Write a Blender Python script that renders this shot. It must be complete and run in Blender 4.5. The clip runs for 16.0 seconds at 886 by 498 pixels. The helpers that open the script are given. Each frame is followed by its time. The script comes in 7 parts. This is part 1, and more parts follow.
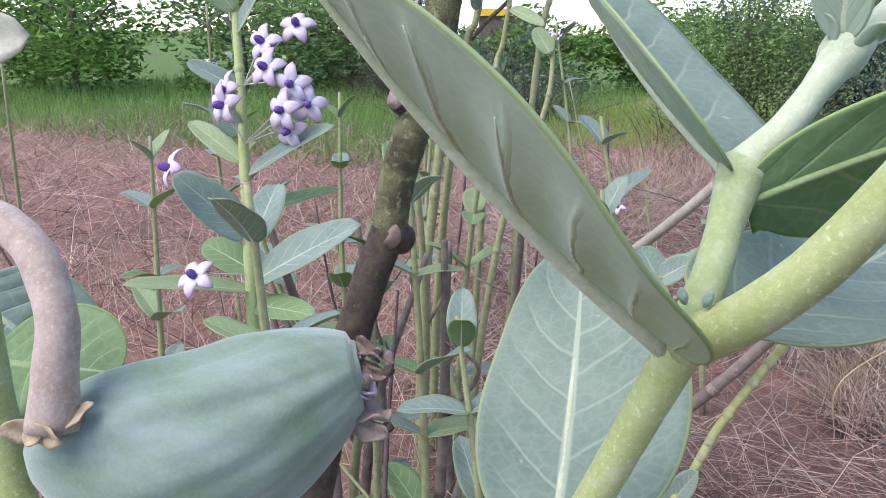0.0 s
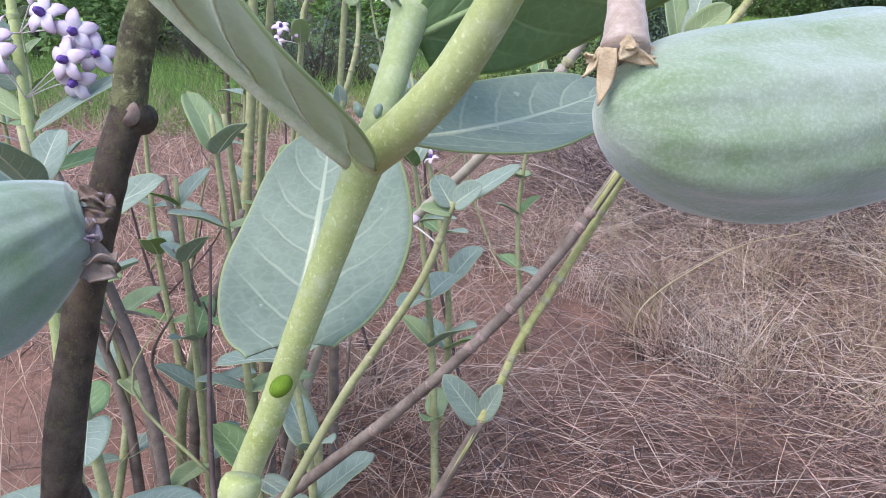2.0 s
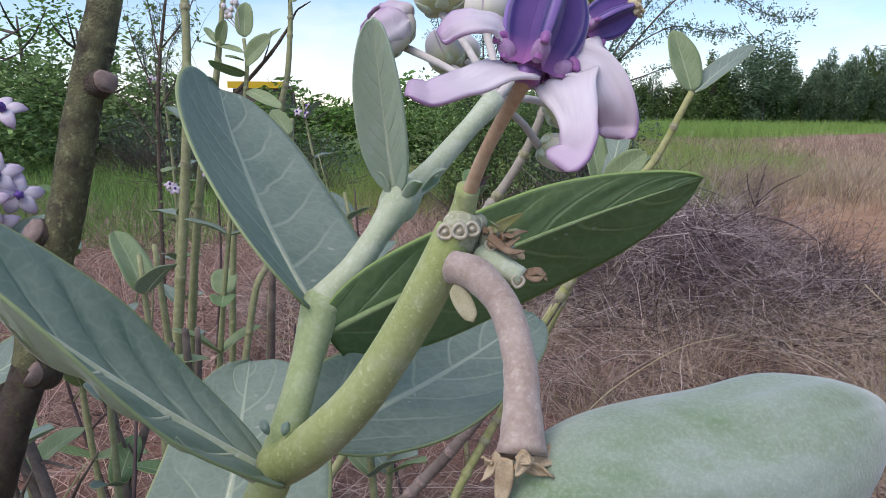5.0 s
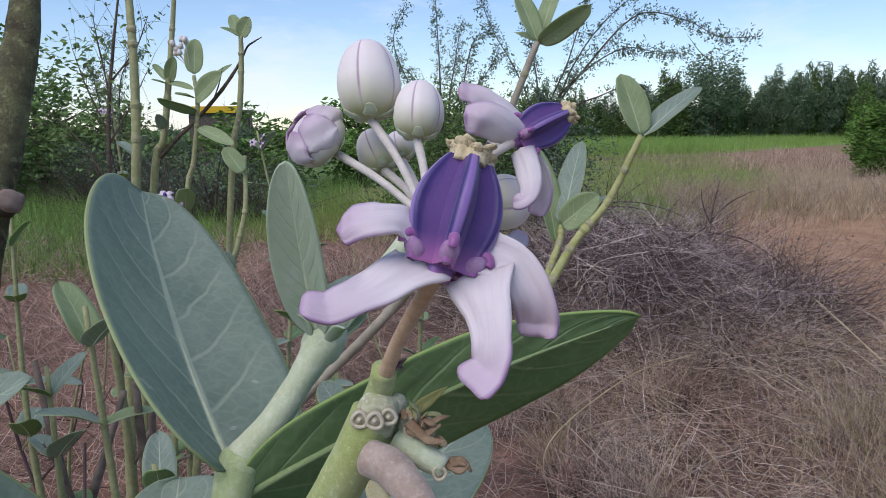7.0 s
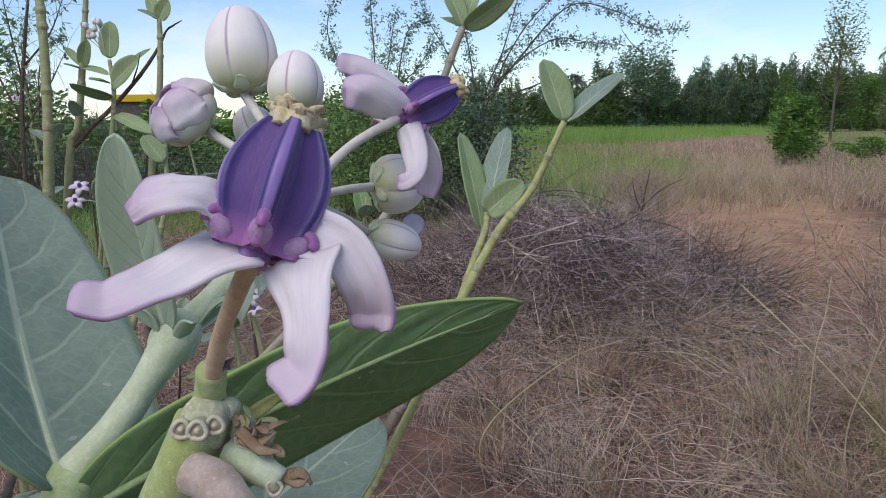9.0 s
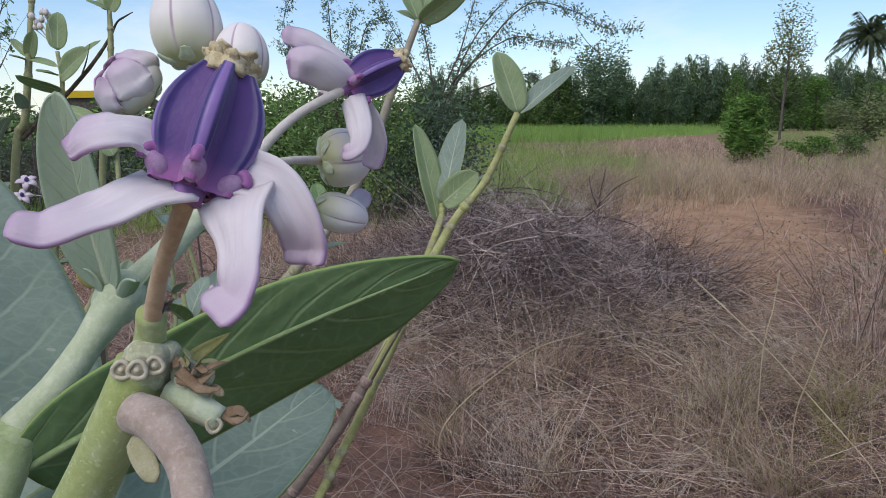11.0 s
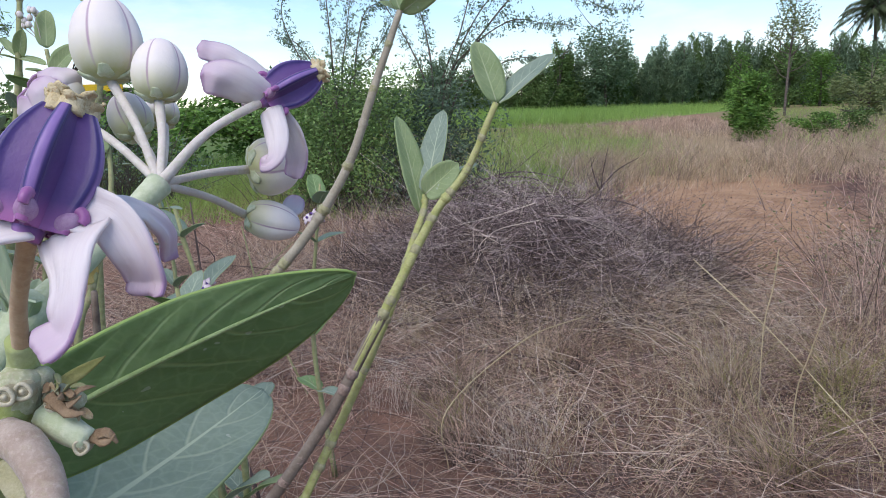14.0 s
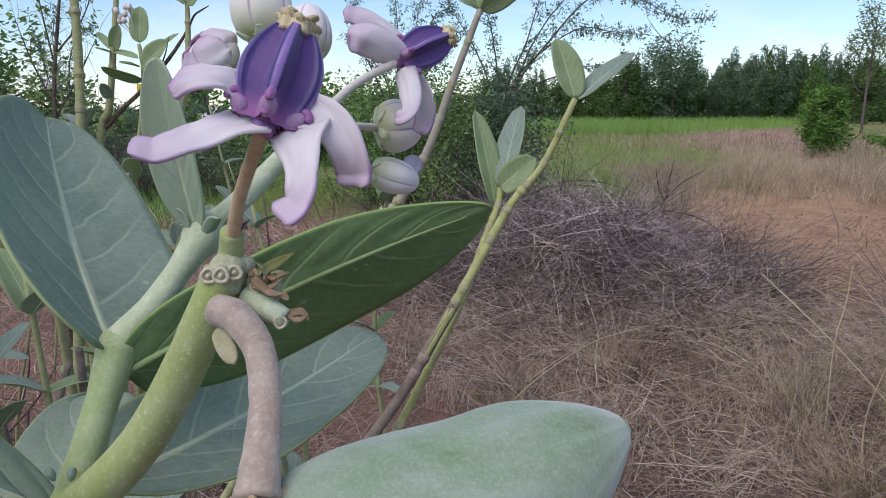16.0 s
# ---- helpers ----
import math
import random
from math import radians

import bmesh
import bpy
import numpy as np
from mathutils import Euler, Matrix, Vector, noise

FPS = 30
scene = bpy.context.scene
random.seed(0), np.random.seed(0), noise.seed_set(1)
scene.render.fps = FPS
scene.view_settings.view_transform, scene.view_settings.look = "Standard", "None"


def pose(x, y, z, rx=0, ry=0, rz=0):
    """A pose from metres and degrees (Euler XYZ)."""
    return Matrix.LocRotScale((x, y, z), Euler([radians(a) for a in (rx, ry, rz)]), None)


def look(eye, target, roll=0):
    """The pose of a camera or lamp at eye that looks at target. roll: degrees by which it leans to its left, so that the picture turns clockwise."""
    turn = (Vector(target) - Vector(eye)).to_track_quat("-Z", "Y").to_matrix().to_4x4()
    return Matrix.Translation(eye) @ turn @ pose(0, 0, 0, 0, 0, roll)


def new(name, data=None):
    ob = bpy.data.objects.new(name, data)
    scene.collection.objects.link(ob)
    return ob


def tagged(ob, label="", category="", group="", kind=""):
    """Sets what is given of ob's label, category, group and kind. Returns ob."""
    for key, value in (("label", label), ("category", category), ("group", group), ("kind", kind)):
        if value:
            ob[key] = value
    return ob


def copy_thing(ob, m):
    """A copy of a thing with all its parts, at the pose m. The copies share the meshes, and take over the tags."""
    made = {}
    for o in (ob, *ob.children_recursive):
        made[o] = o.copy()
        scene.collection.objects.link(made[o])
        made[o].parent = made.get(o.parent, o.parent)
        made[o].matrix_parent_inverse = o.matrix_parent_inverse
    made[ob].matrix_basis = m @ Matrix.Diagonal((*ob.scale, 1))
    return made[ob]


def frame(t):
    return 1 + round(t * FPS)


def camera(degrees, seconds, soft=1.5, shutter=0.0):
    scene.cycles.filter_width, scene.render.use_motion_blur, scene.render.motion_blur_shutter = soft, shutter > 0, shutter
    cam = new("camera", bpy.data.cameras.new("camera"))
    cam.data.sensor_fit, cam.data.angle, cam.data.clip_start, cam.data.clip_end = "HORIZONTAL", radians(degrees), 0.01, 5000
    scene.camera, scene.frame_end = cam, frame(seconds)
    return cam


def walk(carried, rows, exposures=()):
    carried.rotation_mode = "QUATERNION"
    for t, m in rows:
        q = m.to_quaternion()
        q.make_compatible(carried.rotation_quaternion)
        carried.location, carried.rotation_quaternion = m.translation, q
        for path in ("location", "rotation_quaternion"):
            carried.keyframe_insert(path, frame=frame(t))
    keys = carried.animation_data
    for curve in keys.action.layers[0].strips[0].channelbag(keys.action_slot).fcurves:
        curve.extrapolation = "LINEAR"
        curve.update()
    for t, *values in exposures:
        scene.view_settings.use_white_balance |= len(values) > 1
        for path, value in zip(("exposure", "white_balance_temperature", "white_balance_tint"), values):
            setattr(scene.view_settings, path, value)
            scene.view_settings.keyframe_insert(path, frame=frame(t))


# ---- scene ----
# ---- camera and walk ----
cam = camera(62.13, 16.0, soft=0.9)
ROWS = [
    (0.0, -0.0705, -0.0336, 1.2015, 26.10, -16.31, -0.60),
    (0.5, -0.0595, -0.0283, 1.2014, 22.40, -16.43, -1.09),
    (1.0, -0.0439, -0.0310, 1.1947, 19.97, -17.40, -0.31),
    (1.5, -0.0481, -0.0484, 1.1833, 17.21, -18.01, -0.79),
    (2.0, -0.0275, -0.0525, 1.1734, 12.81, -18.59, -1.16),
    (2.5, -0.0131, -0.0581, 1.1736, 9.83, -17.34, -1.58),
    (3.0, -0.0058, -0.0642, 1.1789, 7.63, -16.00, -2.10),
    (3.5, 0.0028, -0.0664, 1.1826, 6.87, -13.79, -1.81),
    (4.0, -0.0102, -0.0575, 1.2008, 6.61, -12.82, -2.40),
    (4.5, -0.0081, -0.0505, 1.2066, 6.91, -11.65, -0.89),
    (5.0, -0.0237, -0.0359, 1.2245, 7.89, -10.86, -0.60),
    (7.5, -0.0092, -0.0048, 1.2548, 2.84, -9.26, 0.56),
    (8.0, -0.0001, 0.0131, 1.2482, 0.51, -10.58, 0.11),
    (8.5, 0.0017, 0.0135, 1.2476, 0.36, -10.13, 0.53),
    (9.0, 0.0000, 0.0000, 1.2500, -0.05, -10.13, 0.30),
    (9.5, 0.0027, 0.0100, 1.2457, -0.96, -9.80, -0.11),
    (10.0, 0.0037, 0.0015, 1.2419, -2.04, -10.22, -0.04),
    (12.5, 0.0176, -0.0289, 1.2425, -3.59, -10.27, 0.09),
    (13.0, 0.0278, -0.0557, 1.2449, -3.35, -9.56, 0.81),
    (13.5, 0.0329, -0.0649, 1.2509, -3.81, -9.46, 1.02),
    (14.0, 0.0320, -0.0125, 1.2489, -2.99, -11.40, 1.47),
    (14.5, 0.0313, -0.0130, 1.2439, -1.77, -10.97, 1.45),
    (15.0, 0.0136, -0.0357, 1.2452, 1.40, -10.98, 0.27),
    (15.5, 0.0128, -0.0494, 1.2369, 1.56, -10.78, 0.02),
    (16.0, 0.0112, -0.0363, 1.2340, 1.81, -10.80, 0.07),
]
EXPOSURES = [(0.0, 1.05, 6350, 18), (2.0, 1.12, 6320, 18), (3.0, 1.08, 6270, 17), (3.6, 0.84, 6220, 17), (4.2, 0.54, 6280, 18), (5.0, 0.28, 6430, 19), (7.5, 0.08, 6450, 15),
             (8.5, 0.12, 6550, 13), (10.0, 0.08, 6550, 13), (12.5, 0.04, 6450, 11), (13.5, 0.04, 6400, 11), (14.0, 0.42, 6500, 12), (14.6, 0.42, 6500, 12), (15.2, 0.18, 6500, 12), (16.0, 0.17, 6500, 14)]
walk(cam, [(t, pose(x, y, z, 90 + pitch, roll, yaw)) for t, x, y, z, yaw, pitch, roll in ROWS], EXPOSURES)

# ---- sky and sun ----
world = bpy.data.worlds.new("sky")
scene.world = world
world.use_nodes = True
nt = world.node_tree
nt.nodes.clear()
w_out = nt.nodes.new("ShaderNodeOutputWorld")
w_bg = nt.nodes.new("ShaderNodeBackground")
w_sky = nt.nodes.new("ShaderNodeTexSky")
w_sky.sky_type, w_sky.sun_disc = "NISHITA", False
w_sky.sun_elevation, w_sky.sun_rotation = radians(54), radians(215)
w_sky.air_density, w_sky.dust_density, w_sky.ozone_density = 1.0, 0.15, 4.6
w_geo = nt.nodes.new("ShaderNodeTexCoord")
w_map = nt.nodes.new("ShaderNodeMapping")
w_map.inputs["Scale"].default_value = (1.0, 1.0, 3.2)
w_noise = nt.nodes.new("ShaderNodeTexNoise")
w_noise.inputs["Scale"].default_value, w_noise.inputs["Detail"].default_value = 2.6, 7.0
w_noise.inputs["Roughness"].default_value = 0.6
w_ramp = nt.nodes.new("ShaderNodeValToRGB")
w_ramp.color_ramp.elements[0].position, w_ramp.color_ramp.elements[1].position = 0.50, 0.74
w_mix = nt.nodes.new("ShaderNodeMixRGB")
w_mix.inputs[2].default_value = (6.0, 6.5, 7.0, 1)
w_scale = nt.nodes.new("ShaderNodeMath")
w_scale.operation = "MULTIPLY"
w_scale.inputs[1].default_value = 0.75
nt.links.new(w_geo.outputs["Generated"], w_map.inputs["Vector"])
nt.links.new(w_map.outputs[0], w_noise.inputs["Vector"])
nt.links.new(w_noise.outputs[0], w_ramp.inputs[0])
nt.links.new(w_ramp.outputs[0], w_scale.inputs[0])
nt.links.new(w_scale.outputs[0], w_mix.inputs[0])
nt.links.new(w_sky.outputs[0], w_mix.inputs[1])
nt.links.new(w_mix.outputs[0], w_bg.inputs["Color"])
w_bg.inputs["Strength"].default_value = 0.145
nt.links.new(w_bg.outputs[0], w_out.inputs[0])

sun = new("sun", bpy.data.lights.new("sun", "SUN"))
sun.data.energy, sun.data.angle, sun.data.color = 2.3, radians(50), (1.0, 0.93, 0.85)
sun.matrix_world = look((0, 0, 30), Vector((0, 0, 30)) - Vector((-0.34, -0.48, 0.81)))


# ---- materials ----
def nodes_of(name, rough=0.6, spec=0.3):
    m = bpy.data.materials.new(name)
    m.use_nodes = True
    b = m.node_tree.nodes["Principled BSDF"]
    b.inputs["Roughness"].default_value = rough
    b.inputs["Specular IOR Level"].default_value = spec
    return m, m.node_tree, b


def node(t, kind, **sets):
    n = t.nodes.new(kind)
    for k, v in sets.items():
        n.inputs[k].default_value = v
    return n


def math_node(t, op, a, b=None, clamp=False):
    n = t.nodes.new("ShaderNodeMath")
    n.operation, n.use_clamp = op, clamp
    for i, v in enumerate((a, b)):
        if v is None:
            continue
        if isinstance(v, (int, float)):
            n.inputs[i].default_value = v
        else:
            t.links.new(v, n.inputs[i])
    return n.outputs[0]


def mix(t, fac, a, b, blend="MIX"):
    n = t.nodes.new("ShaderNodeMixRGB")
    n.blend_type = blend
    for i, v in enumerate((fac, a, b)):
        if isinstance(v, (int, float)):
            n.inputs[i].default_value = v
        elif isinstance(v, tuple):
            n.inputs[i].default_value = (*v, 1)
        else:
            t.links.new(v, n.inputs[i])
    return n.outputs[0]


def noise_of(t, vec, scale, detail=4.0, rough=0.55):
    n = node(t, "ShaderNodeTexNoise", Scale=scale, Detail=detail, Roughness=rough)
    if vec is not None:
        t.links.new(vec, n.inputs["Vector"])
    return n.outputs[0]


def ramp(t, fac, lo, hi):
    n = t.nodes.new("ShaderNodeMapRange")
    n.inputs[1].default_value, n.inputs[2].default_value = lo, hi
    t.links.new(fac, n.inputs[0])
    return n.outputs[0]


def bump(t, b, height, strength, distance):
    n = node(t, "ShaderNodeBump", Strength=strength, Distance=distance)
    t.links.new(height, n.inputs["Height"])
    t.links.new(n.outputs[0], b.inputs["Normal"])


def mottled(name, dark, light, scale, rough=0.7, spec=0.25, relief=0.4, depth=0.001, third=None, per=0.0, translucent=0.0):
    """Two-scale mottled surface; scale is the size of the coarse mottling in metres."""
    m, t, b = nodes_of(name, rough, spec)
    co = node(t, "ShaderNodeTexCoord").outputs["Object"]
    coarse = ramp(t, noise_of(t, co, 1.0 / scale, 3.0), 0.3, 0.7)
    fine = noise_of(t, co, 9.0 / scale, 5.0, 0.65)
    col = mix(t, coarse, dark, light)
    if third:
        col = mix(t, ramp(t, noise_of(t, co, 2.7 / scale, 3.0), 0.55, 0.72), col, third)
    col = mix(t, math_node(t, "MULTIPLY", ramp(t, fine, 0.35, 0.7), 0.35), col, tuple(0.5 * c for c in dark))
    if per:
        rnd = t.nodes.new("ShaderNodeNewGeometry").outputs["Random Per Island"]
        hue = t.nodes.new("ShaderNodeHueSaturation")
        t.links.new(ramp(t, rnd, 0.0, 1.0), hue.inputs["Fac"])
        hue.inputs["Fac"].default_value = 1.0
        v = math_node(t, "MULTIPLY_ADD", rnd, per)
        v.node.inputs[2].default_value = 1.0 - per / 2
        t.links.remove(hue.inputs["Fac"].links[0])
        t.links.new(v, hue.inputs["Value"])
        t.links.new(col, hue.inputs["Color"])
        col = hue.outputs[0]
    t.links.new(col, b.inputs["Base Color"])
    if relief:
        bump(t, b, fine, relief, depth)
    if translucent:
        tr = t.nodes.new("ShaderNodeBsdfTranslucent")
        t.links.new(col, tr.inputs["Color"])
        ms = t.nodes.new("ShaderNodeMixShader")
        ms.inputs[0].default_value = translucent
        out = t.nodes["Material Output"]
        t.links.new(b.outputs[0], ms.inputs[1])
        t.links.new(tr.outputs[0], ms.inputs[2])
        t.links.new(ms.outputs[0], out.inputs[0])
    return m


def veined(name, base, pale, vein, rim, laterals=6.5, bloom=0.5, rough=0.62, trans=0.36, relief=0.6, strong=0.55, raised=-0.5):
    """Leaf blade: waxy bloom over green, pale midrib and curved side veins laid out in the blade's own UV."""
    m, t, b = nodes_of(name, rough, 0.3)
    uv = t.nodes.new("ShaderNodeUVMap").outputs[0]
    sep = t.nodes.new("ShaderNodeSeparateXYZ")
    t.links.new(uv, sep.inputs[0])
    co = node(t, "ShaderNodeTexCoord").outputs["Object"]
    wob = math_node(t, "MULTIPLY", math_node(t, "SUBTRACT", noise_of(t, co, 45.0, 2.0), 0.5), 0.07)
    x = math_node(t, "ABSOLUTE", math_node(t, "SUBTRACT", math_node(t, "MULTIPLY", sep.outputs[0], 2.0), 1.0))
    y = sep.outputs[1]
    side = math_node(t, "MULTIPLY", math_node(t, "GREATER_THAN", sep.outputs[0], 0.5), 0.43)
    s = math_node(t, "SUBTRACT", math_node(t, "ADD", y, wob), math_node(t, "MULTIPLY", math_node(t, "POWER", x, 1.25), 0.27))
    s = math_node(t, "ADD", math_node(t, "MULTIPLY", s, laterals), side)
    f = math_node(t, "ABSOLUTE", math_node(t, "SUBTRACT", math_node(t, "FRACT", s), 0.5))
    lat = math_node(t, "SUBTRACT", 1.0, ramp(t, f, 0.015, 0.075), True)
    lat = math_node(t, "MULTIPLY", lat, math_node(t, "SUBTRACT", 1.0, ramp(t, x, 0.45, 0.95), True))
    wid = math_node(t, "MULTIPLY_ADD", y, -0.055)
    wid.node.inputs[2].default_value = 0.075
    mid = math_node(t, "SUBTRACT", 1.0, math_node(t, "DIVIDE", x, wid), True)
    mid = math_node(t, "MULTIPLY", mid, 2.2, True)
    net = t.nodes.new("ShaderNodeTexVoronoi")
    net.feature = "DISTANCE_TO_EDGE"
    net.inputs["Scale"].default_value = 190.0
    t.links.new(co, net.inputs["Vector"])
    mesh_v = math_node(t, "MULTIPLY", math_node(t, "SUBTRACT", 1.0, ramp(t, net.outputs[0], 0.0, 0.12), True), 0.16)
    big = ramp(t, noise_of(t, co, 26.0, 4.0), 0.3, 0.72)
    small = noise_of(t, co, 420.0, 3.0, 0.7)
    col = mix(t, big, base, pale)
    col = mix(t, math_node(t, "MULTIPLY", ramp(t, small, 0.4, 0.75), 0.2 * bloom), col, (0.62, 0.68, 0.66))
    col = mix(t, mesh_v, col, vein)
    col = mix(t, math_node(t, "MULTIPLY", lat, strong), col, vein)
    col = mix(t, mid, col, vein)
    dust = math_node(t, "GREATER_THAN", noise_of(t, co, 150.0, 2.0, 0.4), 0.735)
    col = mix(t, math_node(t, "MULTIPLY", dust, 0.5), col, (0.6, 0.62, 0.56))
    col = mix(t, math_node(t, "GREATER_THAN", x, 0.975), col, rim)
    t.links.new(col, b.inputs["Base Color"])
    h = math_node(t, "ADD", math_node(t, "MULTIPLY", lat, raised), math_node(t, "MULTIPLY", small, 0.25))
    h = math_node(t, "ADD", h, math_node(t, "MULTIPLY", big, 0.8))
    bump(t, b, h, relief, 0.0007)
    tr = t.nodes.new("ShaderNodeBsdfTranslucent")
    t.links.new(mix(t, 1.0, col, (0.75, 1.0, 0.45), "MULTIPLY"), tr.inputs["Color"])
    ms = t.nodes.new("ShaderNodeMixShader")
    ms.inputs[0].default_value = trans
    t.links.new(b.outputs[0], ms.inputs[1])
    t.links.new(tr.outputs[0], ms.inputs[2])
    t.links.new(ms.outputs[0], t.nodes["Material Output"].inputs[0])
    return m


def fuzzy(name, green, pale, third, scale, rough=0.85, speck=600.0, nap=0.25, flecks=0.0, stretch=None, dusting=0.25):
    """Felted skin of pods, stems and buds: soft blotches under a fine pale nap."""
    m, t, b = nodes_of(name, rough, 0.15)
    co = node(t, "ShaderNodeTexCoord").outputs["Object"]
    drawn = co
    if stretch:
        mp = node(t, "ShaderNodeMapping")
        mp.inputs["Rotation"].default_value = (0, 0, radians(stretch[0]))
        mp.inputs["Scale"].default_value = (stretch[1], 1, 1)
        t.links.new(co, mp.inputs["Vector"])
        drawn = mp.outputs[0]
    a = ramp(t, noise_of(t, drawn, 1.0 / scale, 4.0, 0.6), 0.32, 0.66)
    col = mix(t, a, green, pale)
    col = mix(t, ramp(t, noise_of(t, drawn, 3.3 / scale, 4.0), 0.52, 0.75), col, third)
    if flecks:
        col = mix(t, math_node(t, "MULTIPLY", ramp(t, noise_of(t, co, 700.0, 2.0, 0.5), 0.62, 0.68), flecks), col, tuple(min(0.75, 1.3 * c + 0.1) for c in pale))
    fine = noise_of(t, co, speck, 3.0, 0.75)
    col = mix(t, math_node(t, "MULTIPLY", ramp(t, fine, 0.45, 0.72), dusting), col, tuple(min(0.8, 1.6 * c + 0.06) for c in pale))
    t.links.new(col, b.inputs["Base Color"])
    b.inputs["Sheen Weight"].default_value = nap
    b.inputs["Sheen Roughness"].default_value = 0.5
    bump(t, b, fine, 0.35, 0.0006)
    return m


LEAF = veined("glaucous leaf", (0.226, 0.302, 0.242), (0.314, 0.387, 0.317), (0.506, 0.578, 0.460), (0.418, 0.489, 0.256))
LEAF_UNDER = veined("felted leaf underside", (0.55, 0.62, 0.475), (0.67, 0.725, 0.60), (0.86, 0.89, 0.72), (0.439, 0.525, 0.268), 6.5, 0.8, 0.85, 0.45, relief=0.9, strong=0.9, raised=1.6)
# dark green leaf copy: the shade on an underside is in its colour
LEAF_SHADED = veined("shaded leaf underside", (0.175, 0.280, 0.112), (0.231, 0.343, 0.154), (0.420, 0.532, 0.280), (0.364, 0.504, 0.168), 6.0, 0.25)
LEAF_YOUNG = veined("young leaf", (0.275, 0.365, 0.170), (0.375, 0.455, 0.245), (0.50, 0.58, 0.33), (0.42, 0.50, 0.28), 7.0, 0.4)
LEAF_WOOLLY = veined("woolly young leaf", (0.425, 0.494, 0.345), (0.517, 0.586, 0.460), (0.598, 0.667, 0.483), (0.552, 0.621, 0.483), 9.0, 0.9, 0.85)
LEAF_DRYING = mottled("yellowed leaf", (0.55, 0.42, 0.12), (0.62, 0.5, 0.2), 0.02, translucent=0.2)
STEM = fuzzy("fresh stem", (0.284, 0.335, 0.103), (0.361, 0.408, 0.181), (0.413, 0.447, 0.258), 0.02, nap=0.12, flecks=0.5)
STEM_PALE = fuzzy("pale felted stem", (0.385, 0.440, 0.265), (0.470, 0.520, 0.355), (0.540, 0.575, 0.435), 0.012)
RIB_GREEN = fuzzy("green midrib", (0.20, 0.28, 0.11), (0.27, 0.35, 0.17), (0.24, 0.32, 0.14), 0.01, nap=0.1)
STEM_MID = fuzzy("mid-green stem", (0.27, 0.34, 0.145), (0.345, 0.41, 0.215), (0.4, 0.45, 0.28), 0.014, nap=0.2)
KNOB = fuzzy("scarred stump", (0.33, 0.35, 0.20), (0.46, 0.46, 0.33), (0.40, 0.36, 0.26), 0.0035, speck=1100.0, nap=0.04, flecks=0.4)
LEAF_BUD = fuzzy("bud green", (0.17, 0.25, 0.2), (0.26, 0.34, 0.27), (0.2, 0.28, 0.2), 0.003)
STEM_FAR = mottled("green grey stem", (0.25, 0.27, 0.115), (0.38, 0.385, 0.205), 0.012, third=(0.29, 0.245, 0.165), relief=0.4, depth=0.0006)
STEM_LIME = mottled("yellow-green stem", (0.31, 0.33, 0.105), (0.45, 0.45, 0.21), 0.012, third=(0.32, 0.27, 0.17), relief=0.4, depth=0.0006)
POD = fuzzy("pod skin", (0.150, 0.225, 0.105), (0.300, 0.355, 0.285), (0.215, 0.285, 0.185), 0.016, nap=0.55, stretch=(22, 0.62), speck=1400.0, dusting=0.24)
# pod skin again, with the second pod's shade put into darker colours
POD_SHADED = fuzzy("shaded pod skin", (0.115, 0.19, 0.10), (0.225, 0.285, 0.25), (0.165, 0.235, 0.165), 0.020, nap=0.6, stretch=(22, 0.40), speck=1100.0, dusting=0.14)
SPUR = mottled("lilac spur", (0.323, 0.170, 0.340), (0.442, 0.306, 0.442), 0.002, relief=0.3, depth=0.0003)
BRACT_PALE = mottled("pale bract", (0.5, 0.47, 0.27), (0.62, 0.58, 0.4), 0.004, translucent=0.2)
STALK = fuzzy("brown pod stalk", (0.30, 0.222, 0.172), (0.425, 0.34, 0.285), (0.36, 0.30, 0.215), 0.006, speck=900.0, flecks=0.25)
DRY = mottled("dry bract", (0.38, 0.275, 0.155), (0.58, 0.475, 0.31), 0.004, relief=0.7, depth=0.0004)
DRY_DARK = mottled("withered flower", (0.10, 0.062, 0.048), (0.29, 0.225, 0.17), 0.005, relief=0.9, depth=0.0006, third=(0.3, 0.24, 0.33))
BARK = mottled("mossy bark", (0.075, 0.055, 0.042), (0.20, 0.155, 0.115), 0.007, relief=1.0, depth=0.003, third=(0.19, 0.18, 0.08))
SCAR_RIM = mottled("pale corky rim", (0.52, 0.47, 0.33), (0.68, 0.63, 0.49), 0.002, relief=0.5, depth=0.0003)
SCAR_HEART = mottled("sunken scar heart", (0.34, 0.31, 0.2), (0.46, 0.42, 0.3), 0.002, relief=0.5, depth=0.0003)
BARK_MOSS = mottled("lichen-covered bark", (0.095, 0.078, 0.05), (0.31, 0.315, 0.145), 0.008, relief=1.0, depth=0.003, third=(0.44, 0.455, 0.23))
KNOT_RING = mottled("worn knot", (0.24, 0.17, 0.14), (0.38, 0.29, 0.245), 0.004, relief=0.8, depth=0.0006)
DRY_GREY = mottled("grey withered petal", (0.20, 0.150, 0.125), (0.40, 0.325, 0.28), 0.004, relief=0.7, depth=0.0004)
BRACT_BROWN = mottled("ragged brown bract", (0.22, 0.14, 0.08), (0.42, 0.3, 0.19), 0.003, relief=0.7, depth=0.0004)
BRACT_OLIVE = mottled("olive bract", (0.34, 0.33, 0.1), (0.48, 0.44, 0.18), 0.004, translucent=0.2)
SCAR = mottled("fresh scar", (0.10, 0.19, 0.012), (0.17, 0.28, 0.02), 0.004)
PEDICEL = fuzzy("flower stalk", (0.42, 0.265, 0.145), (0.52, 0.355, 0.215), (0.47, 0.34, 0.2), 0.005)
